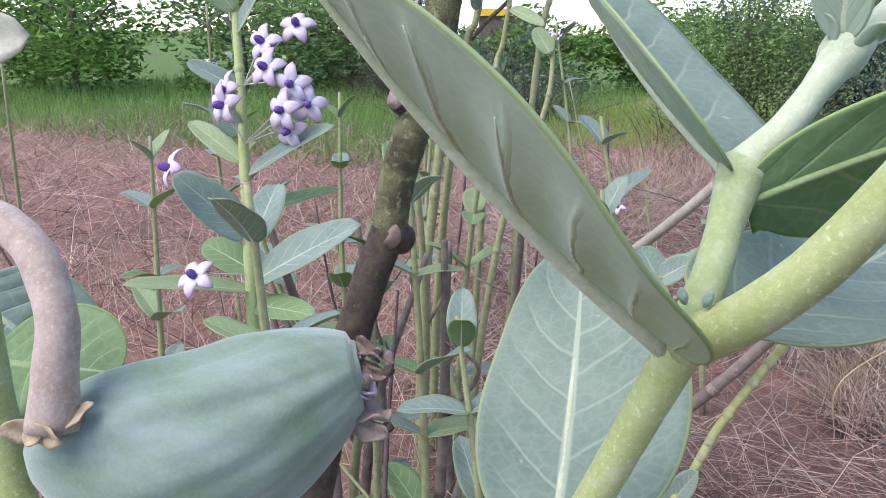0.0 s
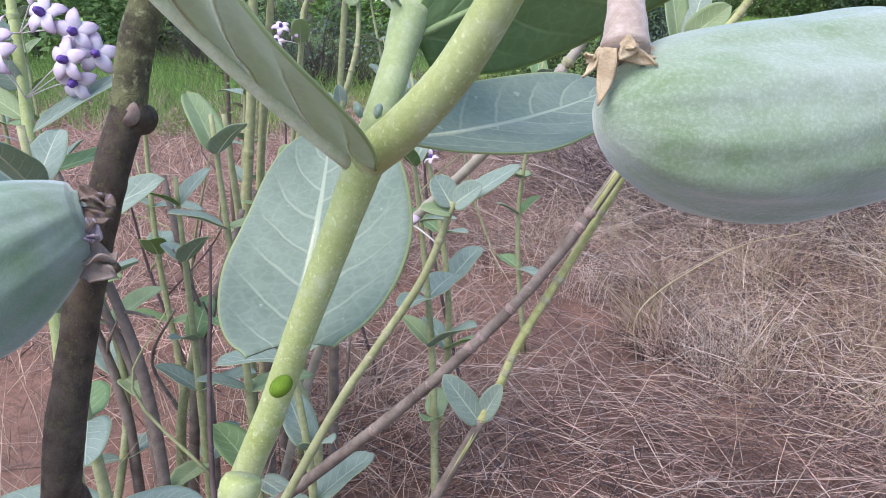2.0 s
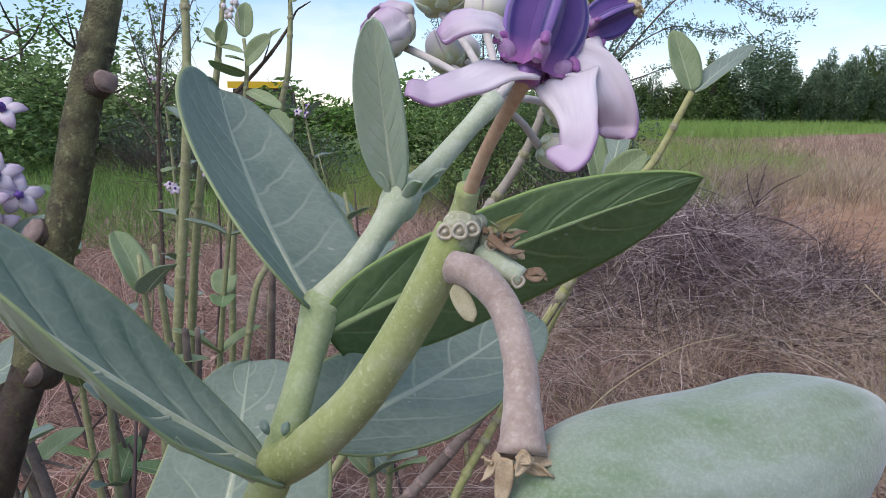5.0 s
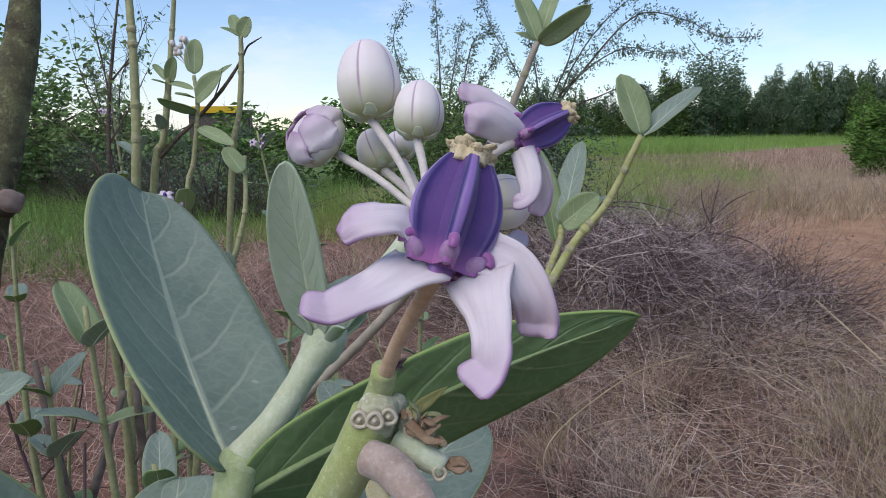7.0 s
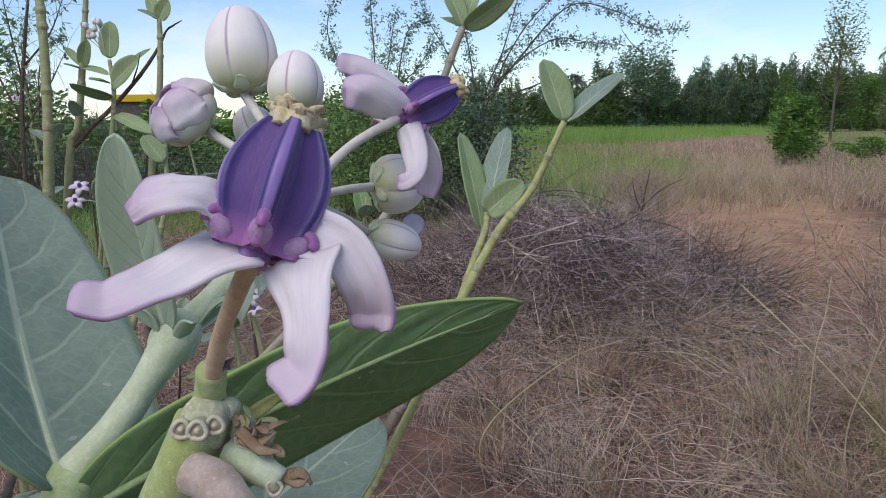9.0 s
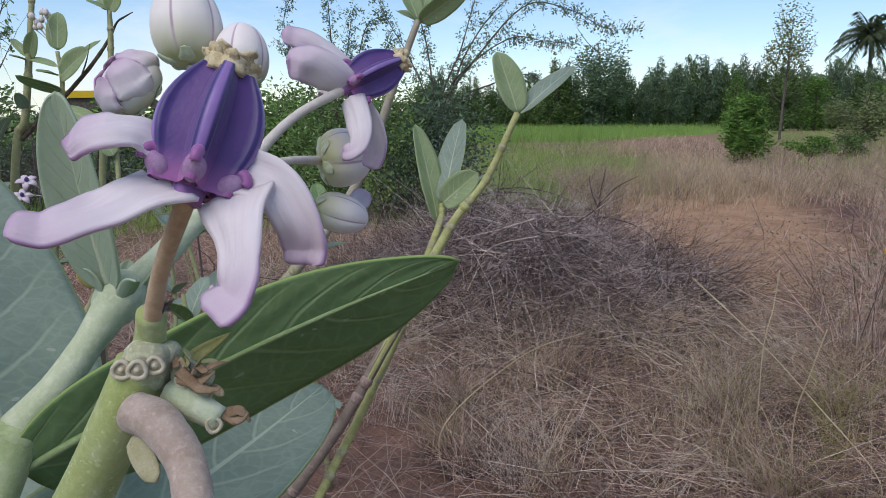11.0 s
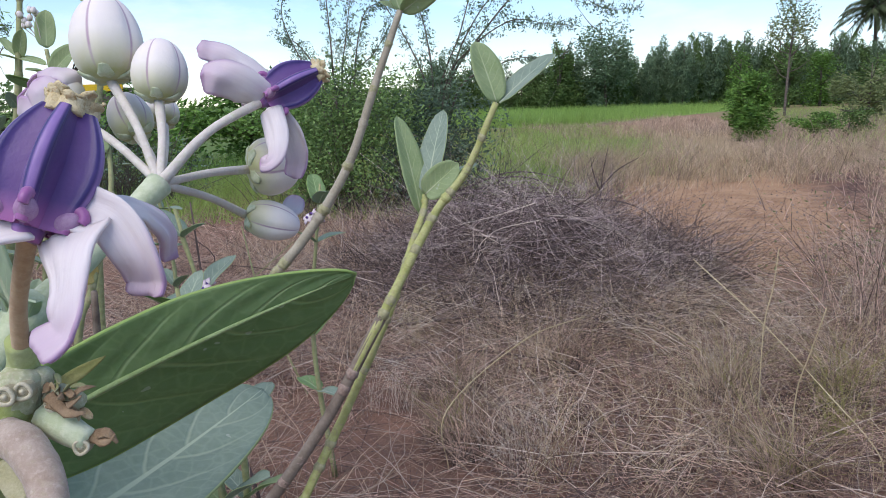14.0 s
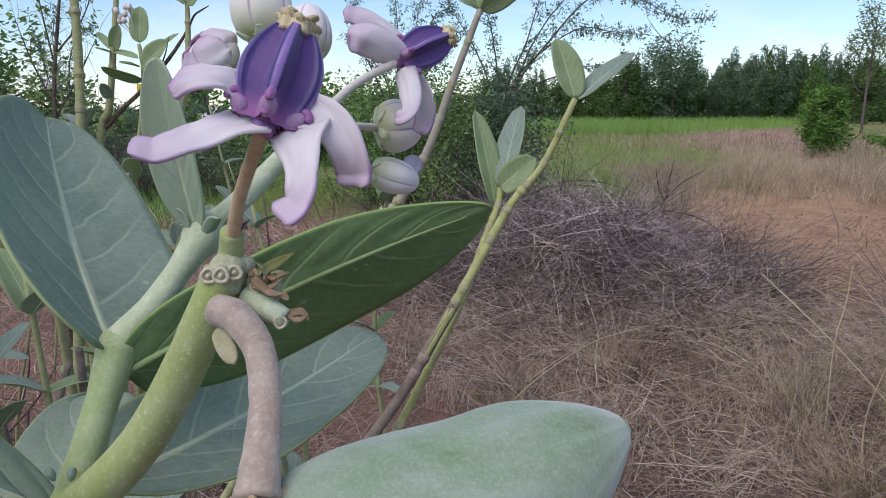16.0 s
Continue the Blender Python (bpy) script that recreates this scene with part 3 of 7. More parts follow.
def flower(parent, base, top, petals, r, label, stalk, stalk_material, turn=0.0, stalk_r=0.0014):
    base, top = V(base), V(top)
    d = (top - base).normalized()
    h = (top - base).length
    ob = part("flower", lathe(base - d * 0.002, base + d * h * 0.93, lambda u: r * (0.26 + 0.16 * math.sin(3 * u)), 20, 8), CROWN, parent, label)
    s = d.orthogonal().normalized()
    s = Matrix.Rotation(radians(turn), 3, d) @ s
    for k in range(5):
        out = Matrix.Rotation(2 * math.pi * k / 5, 3, d) @ s
        lobe = part("crown_lobe", crown_lobe(base, d, out, h * 0.95, r, r * 0.21), CROWN, ob)
        c = base + out * r * 0.66 + d * h * 0.07
        part("spur", lathe(c - out * r * 0.22 - d * r * 0.12, c + out * r * 0.22 + d * r * 0.24, egg(r * 0.20, 0.5, 0.48), 20, 14, bumps=r * 0.03, bump_scale=300), SPUR, lobe, "rolled lilac spur at the lobe's foot")
        lip = [c + out * r * (0.14 + 0.17 * math.cos(a)) + d * r * (0.17 + 0.16 * math.sin(a)) for a in np.linspace(-0.5, 4.2, 9)]
        part("spur_lip", tube(lip, [r * 0.10, r * 0.12, r * 0.08], 10, 3, 0.1), CROWN, lobe)
    disc = part("stigma_head", lathe(base + d * h * 0.90, base + d * h * 1.03, lambda u: r * 0.50 * (0.8 if u < 0.03 or u > 0.97 else 1), 30, 8, ribs=5, rib_depth=0.25, bumps=0.0008, bump_scale=500), STIGMA, ob, "cream stigma head, browned at the rim")
    for k in range(16):
        q = Matrix.Rotation(2 * math.pi * k / 16 + 0.2, 3, d) @ s
        o = d.cross(q)
        c = base + d * h * (0.97 + 0.035 * (k % 3)) + q * r * (0.38 + 0.05 * (k % 2))
        up = r * (0.10 + 0.10 * ((k * 7) % 5) / 4)
        part("ragged_lobe", petal_ribbon([c - q * r * 0.10 - d * r * 0.10, c + q * r * 0.05 + d * up * 0.4, c + q * r * 0.12 + o * r * 0.06 * ((k % 3) - 1) + d * up], [r * 0.26, r * 0.30, r * 0.2], q + d, d - q * 0.5, 0.5, k, 6), STIGMA, disc, solid=0.0005)
    for k, (pts, widths, n0, n1, cup, roll) in enumerate(petals):
        part("petal", petal_ribbon(pts, [w * 0.001 for w in widths], n0, n1, cup, k + r * 900, 12, roll), PETAL, ob, solid=0.0007)
    part("stalk", tube(stalk, [stalk_r * 1.25, stalk_r, stalk_r * 1.1], 10, 6), stalk_material, ob)
    return ob


def ring_scar(parent, at, facing, r):
    """A round stalk scar: a raised pale rim round a sunken heart."""
    f = V(facing).normalized()
    p = V(at)

    ob = part("stalk_scar", lathe(p - f * r * 1.2, p + f * r * 0.30, lambda u: r * (1.12 - 0.10 * u), 18, 8, bumps=r * 0.14, bump_scale=900), SCAR_HEART, parent, "round scar left by a fallen stalk")
    s = f.orthogonal().normalized()
    o = f.cross(s)
    ring = [p + f * r * 0.30 + (s * math.cos(a) + o * math.sin(a)) * r * (0.86 + 0.06 * math.sin(3 * a + r * 9000)) for a in np.linspace(0, 2 * math.pi, 13)]
    part("rim", tube(ring, [r * 0.24] * 13, 8, 3, 0.12), SCAR_RIM, ob, "pale corky rim")
    part("heart", lathe(p + f * r * 0.28, p + f * r * 0.50, lambda u: r * (0.34 if u < 0.8 else 0.22), 12, 5), SCAR_RIM, ob)
    return ob


# ---- ground ----
def ground_sheet():
    m, t, b = nodes_of("red soil", 0.95, 0.1)
    co = t.nodes.new("ShaderNodeNewGeometry").outputs["Position"]
    sep = t.nodes.new("ShaderNodeSeparateXYZ")
    t.links.new(co, sep.inputs[0])
    broad = noise_of(t, co, 0.35, 5.0, 0.6)
    grain = noise_of(t, co, 30.0, 6.0, 0.75)
    litter = noise_of(t, co, 6.0, 5.0, 0.7)
    col = mix(t, ramp(t, broad, 0.35, 0.65), (0.29, 0.162, 0.118), (0.41, 0.236, 0.172))
    col = mix(t, math_node(t, "MULTIPLY", ramp(t, litter, 0.42, 0.66), 0.6), col, (0.23, 0.158, 0.126))
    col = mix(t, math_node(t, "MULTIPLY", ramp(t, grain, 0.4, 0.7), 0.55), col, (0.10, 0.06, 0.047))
    # self-shade of the dense litter, put into the soil colour as dark patches
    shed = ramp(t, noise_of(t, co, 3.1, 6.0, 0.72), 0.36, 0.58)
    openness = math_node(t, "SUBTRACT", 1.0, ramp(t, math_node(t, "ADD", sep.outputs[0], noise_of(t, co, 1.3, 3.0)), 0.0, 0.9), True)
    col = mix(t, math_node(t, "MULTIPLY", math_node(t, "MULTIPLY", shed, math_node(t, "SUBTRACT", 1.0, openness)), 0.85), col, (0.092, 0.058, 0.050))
    # trodden bare track
    mid = math_node(t, "MULTIPLY_ADD", sep.outputs[1], -0.353)
    mid.node.inputs[2].default_value = -0.73
    away = math_node(t, "ABSOLUTE", math_node(t, "ADD", math_node(t, "ADD", mid, sep.outputs[0]), math_node(t, "MULTIPLY", math_node(t, "SUBTRACT", litter, 0.5), 1.2)))
    trod = math_node(t, "SUBTRACT", 1.0, ramp(t, away, 0.95, 1.7), True)
    trod = math_node(t, "MULTIPLY", trod, ramp(t, sep.outputs[1], 4.0, 5.6))
    trod = math_node(t, "MULTIPLY", trod, math_node(t, "SUBTRACT", 1.0, ramp(t, sep.outputs[1], 11.0, 14.0), True))
    sand = mix(t, ramp(t, noise_of(t, co, 2.2, 6.0, 0.7), 0.35, 0.68), (0.38, 0.225, 0.130), (0.56, 0.36, 0.218))
    sand = mix(t, math_node(t, "MULTIPLY", ramp(t, noise_of(t, co, 55.0, 5.0, 0.8), 0.48, 0.7), 0.6), sand, (0.20, 0.12, 0.08))
    col = mix(t, math_node(t, "MULTIPLY", trod, 0.9), col, sand)
    # weeds over the soil beyond the path
    edge = math_node(t, "ADD", sep.outputs[1], math_node(t, "MULTIPLY", math_node(t, "SUBTRACT", broad, 0.5), 5.0))
    slant = math_node(t, "ADD", math_node(t, "MULTIPLY_ADD", sep.outputs[1], 0.34), math_node(t, "MULTIPLY", sep.outputs[0], -1.0))
    weedy = math_node(t, "MULTIPLY", ramp(t, slant, -0.5, 1.0), math_node(t, "MULTIPLY", ramp(t, edge, 10.0, 13.0), math_node(t, "SUBTRACT", 1.0, ramp(t, edge, 27.0, 29.0), True)))
    col = mix(t, math_node(t, "MULTIPLY", weedy, 0.7), col, (0.20, 0.24, 0.08))
    golden = math_node(t, "MULTIPLY", math_node(t, "SUBTRACT", 1.0, ramp(t, slant, -0.5, 1.0), True), math_node(t, "MULTIPLY", ramp(t, edge, 10.5, 12.5), math_node(t, "SUBTRACT", 1.0, ramp(t, edge, 25.0, 28.0), True)))
    col = mix(t, math_node(t, "MULTIPLY", golden, 0.7), col, (0.42, 0.325, 0.19))
    # the field's near edge runs away to the side; a bare fallow strip lies before it
    rim = math_node(t, "SUBTRACT", math_node(t, "SUBTRACT", sep.outputs[1], 33.0), math_node(t, "MULTIPLY", math_node(t, "MAXIMUM", math_node(t, "SUBTRACT", sep.outputs[0], 8.0), 0.0), 1.3))
    fallow = math_node(t, "MULTIPLY", ramp(t, math_node(t, "ADD", rim, math_node(t, "MULTIPLY", broad, 4.0)), -9.0, -5.0), ramp(t, slant, 4.0, 2.0))
    col = mix(t, math_node(t, "MULTIPLY", fallow, 0.85), col, (0.33, 0.205, 0.138))
    rough = math_node(t, "MULTIPLY", ramp(t, math_node(t, "ADD", slant, math_node(t, "MULTIPLY", broad, 2.0)), -1.0, -3.0), ramp(t, edge, 12.0, 17.0))
    col = mix(t, math_node(t, "MULTIPLY", rough, 0.8), col, mix(t, ramp(t, litter, 0.4, 0.62), (0.17, 0.19, 0.075), (0.27, 0.20, 0.12)))
    col = mix(t, math_node(t, "MULTIPLY", ramp(t, rim, -0.3, 0.3), 0.9), col, (0.17, 0.27, 0.07))
    grassy = math_node(t, "MULTIPLY", ramp(t, math_node(t, "MULTIPLY", sep.outputs[0], -1.0), 2.0, 4.0), ramp(t, edge, 5.5, 7.5))
    col = mix(t, math_node(t, "MULTIPLY", grassy, 0.85), col, (0.10, 0.17, 0.05))
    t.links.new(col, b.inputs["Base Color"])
    bump(t, b, math_node(t, "ADD", grain, litter), 0.8, 0.03)
    bm = bmesh.new()
    xs = [-3000, -800, -200, -60] + [x * 0.5 for x in range(-60, 81)] + [80, 250, 800, 3000]
    ys = [-3000, -600, -100, -30, -10] + [y * 0.5 for y in range(-10, 81)] + [60, 120, 300, 900, 3500]
    grid = [[bm.verts.new((x, y, 0.0 if abs(x) > 45 or abs(y) > 45 else 0.035 * noise.noise(Vector((x * 0.9, y * 0.9, 3))) + 0.05 * noise.noise(Vector((x * 0.25, y * 0.25, 7))) - 0.03)) for x in xs] for y in ys]
    for i in range(len(ys) - 1):
        for j in range(len(xs) - 1):
            bm.faces.new((grid[i][j], grid[i][j + 1], grid[i + 1][j + 1], grid[i + 1][j]))
    return tagged(part("ground", bm, m), "reddish bare soil with dry litter reaching the horizon", "ground", kind="structure")


ground = ground_sheet()

# ---- the flowering shrub in front ----
shrub = thing("milkweed_shrub", (-0.24, 0.16, 0.0), "grey-green flowering milkweed shrub with inflated seed pods, growing in red soil", "shrub")
CROTCH = (-0.089, 0.131, 1.134)
NODE = (-0.0826, 0.1519, 1.1716)
TOP = (-0.0641, 0.1695, 1.1987)
part("stem", tube([(-0.235, 0.155, -0.02), (-0.215, 0.15, 0.35), (-0.175, 0.135, 0.80), (-0.142, 0.124, 0.985), (-0.116, 0.126, 1.062), (-0.100, 0.129, 1.105), CROTCH], [0.012, 0.0105, 0.0075, 0.0049, 0.0044, 0.0047, 0.0054], 16, 8, 0.03), STEM, shrub)
part("leaf_scar", lathe((-0.1045, 0.1043, 1.0771), (-0.1024, 0.1006, 1.0807), egg(0.0034, 0.5, 0.4), 18, 8, squash=0.75), SCAR, shrub, "bright green fresh leaf scar")
part("node_collar", tube([(-0.1175, 0.0994, 1.0446), (-0.1154, 0.0991, 1.0485), (-0.1149, 0.1000, 1.0510)], [0.0048, 0.0056, 0.0048], 16, 4), STEM, shrub)
part("branch", tube([CROTCH, (-0.0785, 0.1263, 1.1423), (-0.0654, 0.1246, 1.1564), (-0.0542, 0.1224, 1.1740), (-0.0466, 0.1201, 1.1883), (-0.0419, 0.1207, 1.1983)], [0.0060, 0.0056, 0.0052, 0.0050, 0.0048, 0.0048], 18, 6, 0.02), STEM, shrub)
part("branch", tube([CROTCH, (-0.0853, 0.1363, 1.1490), (-0.0840, 0.1437, 1.1596), NODE], [0.0050, 0.0043, 0.0043, 0.0056], 14, 5, 0.02), STEM_MID, shrub)
part("branch", tube([NODE, (-0.0754, 0.1571, 1.1800), (-0.0696, 0.1638, 1.1893), TOP], [0.0049, 0.0039, 0.0036, 0.0050], 14, 5, 0.02), STEM_PALE, shrub)
part("leaf_node", lathe(V(NODE) - Vector((0.001, 0, 0.004)), V(NODE) + Vector((0.002, 0, 0.004)), egg(0.0058, 0.5, 0.4), 16, 8), STEM_MID, shrub)
part("leaf_node", lathe(V(TOP) - Vector((0.003, 0, 0.006)), V(TOP) + Vector((0.003, 0.001, 0.006)), egg(0.0057, 0.48, 0.34), 18, 12, bumps=0.0006, bump_scale=300), STEM_PALE, shrub)
for a, w in ((0.4, 0.010), (1.9, 0.008), (3.6, 0.009), (5.2, 0.007)):
    q = Vector((math.cos(a), math.sin(a), 0))
    part("small_bract", blade(V(TOP) + q * 0.004, V(TOP) + q * 0.009 + Vector((0.003, 0, w)), -q + Vector((0, 0, 0.3)), 0.0042, fold=0.3, cup=0.2, curl=-0.2, nu=10, nv=6, seed=int(a * 10)), LEAF_WOOLLY, shrub, solid=0.0005)
for dx in (-0.0022, 0.0018):
    part("side_bud", lathe(V((-0.0866, 0.1262, 1.1450)) + Vector((dx, 0, 0)), V((-0.0866, 0.1257, 1.1479)) + Vector((dx * 1.6, 0, 0.001)), egg(0.0010, 0.5, 0.45), 10, 8, bumps=0.0006, bump_scale=700), LEAF_BUD, shrub, "tiny blue-green side bud")

# knobbly head of the old flower stalk
knob = part("old_flower_head", lathe((-0.0424, 0.1197, 1.1940), (-0.0401, 0.1217, 1.2022), egg(0.0045, 0.5, 0.22), 36, 24, bumps=0.0008, bump_scale=420), KNOB, shrub, "knobbly green-brown stump with round stalk scars")
for at, r in (((-0.0441, 0.1164, 1.1987), 0.0017), ((-0.0408, 0.1148, 1.1992), 0.0017), ((-0.0383, 0.1162, 1.1995), 0.0016), ((-0.0409, 0.1133, 1.1921), 0.0019), ((-0.0284, 0.1142, 1.1892), 0.0014), ((-0.0344, 0.1180, 1.1960), 0.0013)):
    ring_scar(knob, at, (0.1, -1, 0.15), r)
part("stub", tube([(-0.0365, 0.1203, 1.1932), (-0.0320, 0.1173, 1.1913), (-0.0275, 0.1154, 1.1896)], [0.0034, 0.0028, 0.0022], 10, 4), STEM_PALE, knob)
for a, b, c in (((-0.0347, 0.1173, 1.1980), (-0.0305, 0.1152, 1.1954), (-0.0272, 0.1146, 1.1955)), ((-0.0347, 0.1171, 1.1967), (-0.0313, 0.1163, 1.1962), (-0.0282, 0.1161, 1.1982)), ((-0.0266, 0.1157, 1.1906), (-0.0240, 0.1152, 1.1913), (-0.0223, 0.1149, 1.1893)), ((-0.0273, 0.1157, 1.1906), (-0.0243, 0.1148, 1.1897), (-0.0227, 0.1152, 1.1910))):
    part("dry_bract", tube([a, b, c], [0.0011, 0.0010, 0.0003], 8, 4, 0.3, squash=0.4), BRACT_BROWN, knob)
part("dry_bract", blade((-0.0354, 0.1213, 1.1978), (-0.0277, 0.1272, 1.2019), (0.2, -1, 0.3), 0.0025, fold=0.3, end=0.9, shape=0.6, nu=10, nv=4), BRACT_OLIVE, knob, solid=0.0004)
rk = random.Random(12)
for k in range(16):
    a = V((-0.0357, 0.1211, 1.1992)).lerp(V((-0.0299, 0.1184, 1.1953)), rk.random()) + Vector((rk.uniform(-1, 1), rk.uniform(-1, 1), rk.uniform(-1, 1))) * 0.0014
    w = Vector((rk.uniform(0.1, 1), rk.uniform(-1, 0.1), rk.uniform(-0.7, 0.9))).normalized() * rk.uniform(0.0025, 0.0052)
    part("ragged_bract", blade(a, a + w, (rk.uniform(-1, 1), -0.6, rk.random()), rk.uniform(0.0009, 0.0018), fold=0.3, curl=rk.uniform(-0.6, 0.6), nu=7, nv=3, seed=k), (BRACT_BROWN, DRY, STEM_FAR)[k % 3], knob, solid=0.0002)
for at, r in (((-0.0378, 0.1222, 1.1998), 0.0022), ((-0.0350, 0.1211, 1.1964), 0.0025), ((-0.0317, 0.1205, 1.1957), 0.0021), ((-0.0400, 0.1214, 1.1953), 0.0026)):
    part("old_bud", lathe(V(at) - Vector((0, 0, r)), V(at) + Vector((0.0004, -0.0004, r)), egg(r, 0.5, 0.4), 16, 12, bumps=0.0008, bump_scale=600), KNOB, knob)
part("dry_bract", blade((-0.0416, 0.1124, 1.1882), (-0.0369, 0.1085, 1.1815), (0.2, -1, 0.2), 0.0040, fold=0.3, end=0.4, nu=8, nv=4), BRACT_PALE, knob, solid=0.0004)

# the large pod, hung on its brown stalk
pod = part("seed_pod", lathe((-0.0295, 0.0820, 1.1535), (0.0466, 0.1169, 1.1646), pod_profile(0.0181, belly=0.46), 80, 64, ridges=0.0019, side=(0.1, 0.1, 1), sag=0.0058, crest=0.0012), POD, shrub, "inflated grey-green seed pod with downy wrinkled skin")
part("pod_tip", lathe((0.0452, 0.1167, 1.1643), (0.0473, 0.1171, 1.1651), egg(0.0022, 0.5, 0.4), 14, 6), POD, pod)
part("pod_stalk", tube([(-0.0420, 0.1151, 1.1915), (-0.0367, 0.1115, 1.1907), (-0.0306, 0.1051, 1.1860), (-0.0271, 0.0957, 1.1786), (-0.0262, 0.0883, 1.1722), (-0.0258, 0.0829, 1.1657)], [0.0036, 0.0036, 0.0032, 0.0031, 0.0034, 0.0044], 18, 6, 0.06), STALK, pod, "curved brown stalk")
for a, b, up, w in (((-0.0282, 0.0797, 1.1666), (-0.0291, 0.0786, 1.1569), (-0.3, -1, 0.1), 0.0034), ((-0.0239, 0.0809, 1.1651), (-0.0134, 0.0917, 1.1663), (0.1, -0.5, 1), 0.0038), ((-0.0268, 0.0788, 1.1663), (-0.0204, 0.0802, 1.1644), (0, -1, -0.4), 0.0030), ((-0.0296, 0.0816, 1.1664), (-0.0319, 0.0812, 1.1610), (-1, -0.5, 0), 0.0024), ((-0.0309, 0.0820, 1.1641), (-0.0323, 0.0821, 1.1656), (-1, -0.5, 0), 0.0028), ((-0.0245, 0.0794, 1.1677), (-0.0268, 0.0774, 1.1647), (0.2, -1, 0.2), 0.0028), ((-0.0263, 0.0792, 1.1679), (-0.0241, 0.0782, 1.1666), (0.2, -1, 0.2), 0.0026)):
    part("dry_sepal", blade(a, b, up, w, shape=0.55, fold=0.25, curl=0.2, wave=0.12, nu=12, nv=6, foot=0.7, end=0.95), DRY, pod, "papery dry brown sepal", solid=0.0004)

# leaves of the front shrub
folded = leaf(shrub, (-0.0914, 0.1294, 1.1332), (-0.163, 0.082, 1.222), (0.62, 0.30, 0.72), 0.068, skew=-0.28, rib=0.0024, shape=0.92, end=0.62, bow=-0.03, fold=0.21, cup=0.10, wave=0.025, lobe=0.03, seed=2, foot=0.15, pucker=0.035, nv=44, label="large glaucous leaf folded along its midrib")
for k in range(6):
    part("side_vein", tube(vein_line((-0.0914, 0.1294, 1.1332), (-0.163, 0.082, 1.222), (0.62, 0.30, 0.72), 0.068, -0.28, 0.92, 0.62, -0.03, 0.21, 0.10, (k + 0.5) / 6.5, 0.035), [0.0007, 0.0005, 0.0002], 6, 2), STEM_PALE, folded)
leaf(shrub, (-0.0831, 0.1498, 1.1694), (-0.158, 0.259, 1.2310), (0.80, -0.42, 0.45), 0.063, rib=0.0013, shape=0.76, bow=-0.03, fold=0.28, cup=0.10, lobe=0.02, seed=4, foot=0.22, skew=-0.10, end=0.42, label="upright glaucous leaf with pale veins")
leaf(shrub, (-0.0809, 0.1492, 1.1643), (0.0183, 0.1689, 1.2070), (0.05, -0.80, -0.50), 0.043, LEAF_SHADED, rib=0.0009, rib_side=-1, shape=0.72, bow=-0.035, fold=-0.14, cup=-0.06, wave=0.02, seed=5, end=0.62, foot=0.45, skew=0.35, label="leaf showing its ribbed underside, its green darkened for shade")
leaf(shrub, (-0.1185, 0.1400, 1.0715), (-0.1430, 0.2440, 1.1195), (-0.05, -0.60, 0.80), 0.067, rib=0.0014, shape=0.74, bow=-0.03, fold=0.08, cup=0.10, lobe=0.05, wave=0.025, seed=6, end=0.42, foot=0.42, skew=0.14, label="rounded glaucous leaf with a lobed base")
leaf(shrub, (-0.0825, 0.1373, 1.1380), (-0.0258, 0.2566, 1.1422), (0.10, -0.42, 0.9), 0.050, rib=0.0012, shape=0.75, bow=-0.03, fold=0.08, cup=0.1, wave=0.02, seed=7, end=0.5, foot=0.3, label="glaucous leaf with a small brown spot")
part("brown_spot", lathe(V((-0.0589, 0.1953, 1.1307)) + Vector((-0.0012, 0, 0.0002)), V((-0.0589, 0.1953, 1.1307)) + Vector((0.0018, 0, 0.0008)), egg(0.0009, 0.5, 0.4), 8, 6, bumps=0.0004, bump_scale=900), DRY, shrub, "dry brown speck on the leaf")
leaf(shrub, (-0.0652, 0.1672, 1.2013), (-0.0685, 0.1560, 1.2470), (-0.25, -0.95, 0.1), 0.0150, LEAF_WOOLLY, rib=0.0012, shape=0.85, bow=0.02, fold=0.25, cup=0.15, seed=8, label="narrow young woolly leaf")
leaf(shrub, TOP, (-0.0539, 0.1755, 1.2051), (0.1, -0.5, 0.9), 0.006, LEAF_WOOLLY, rib=0.0006, seed=9)

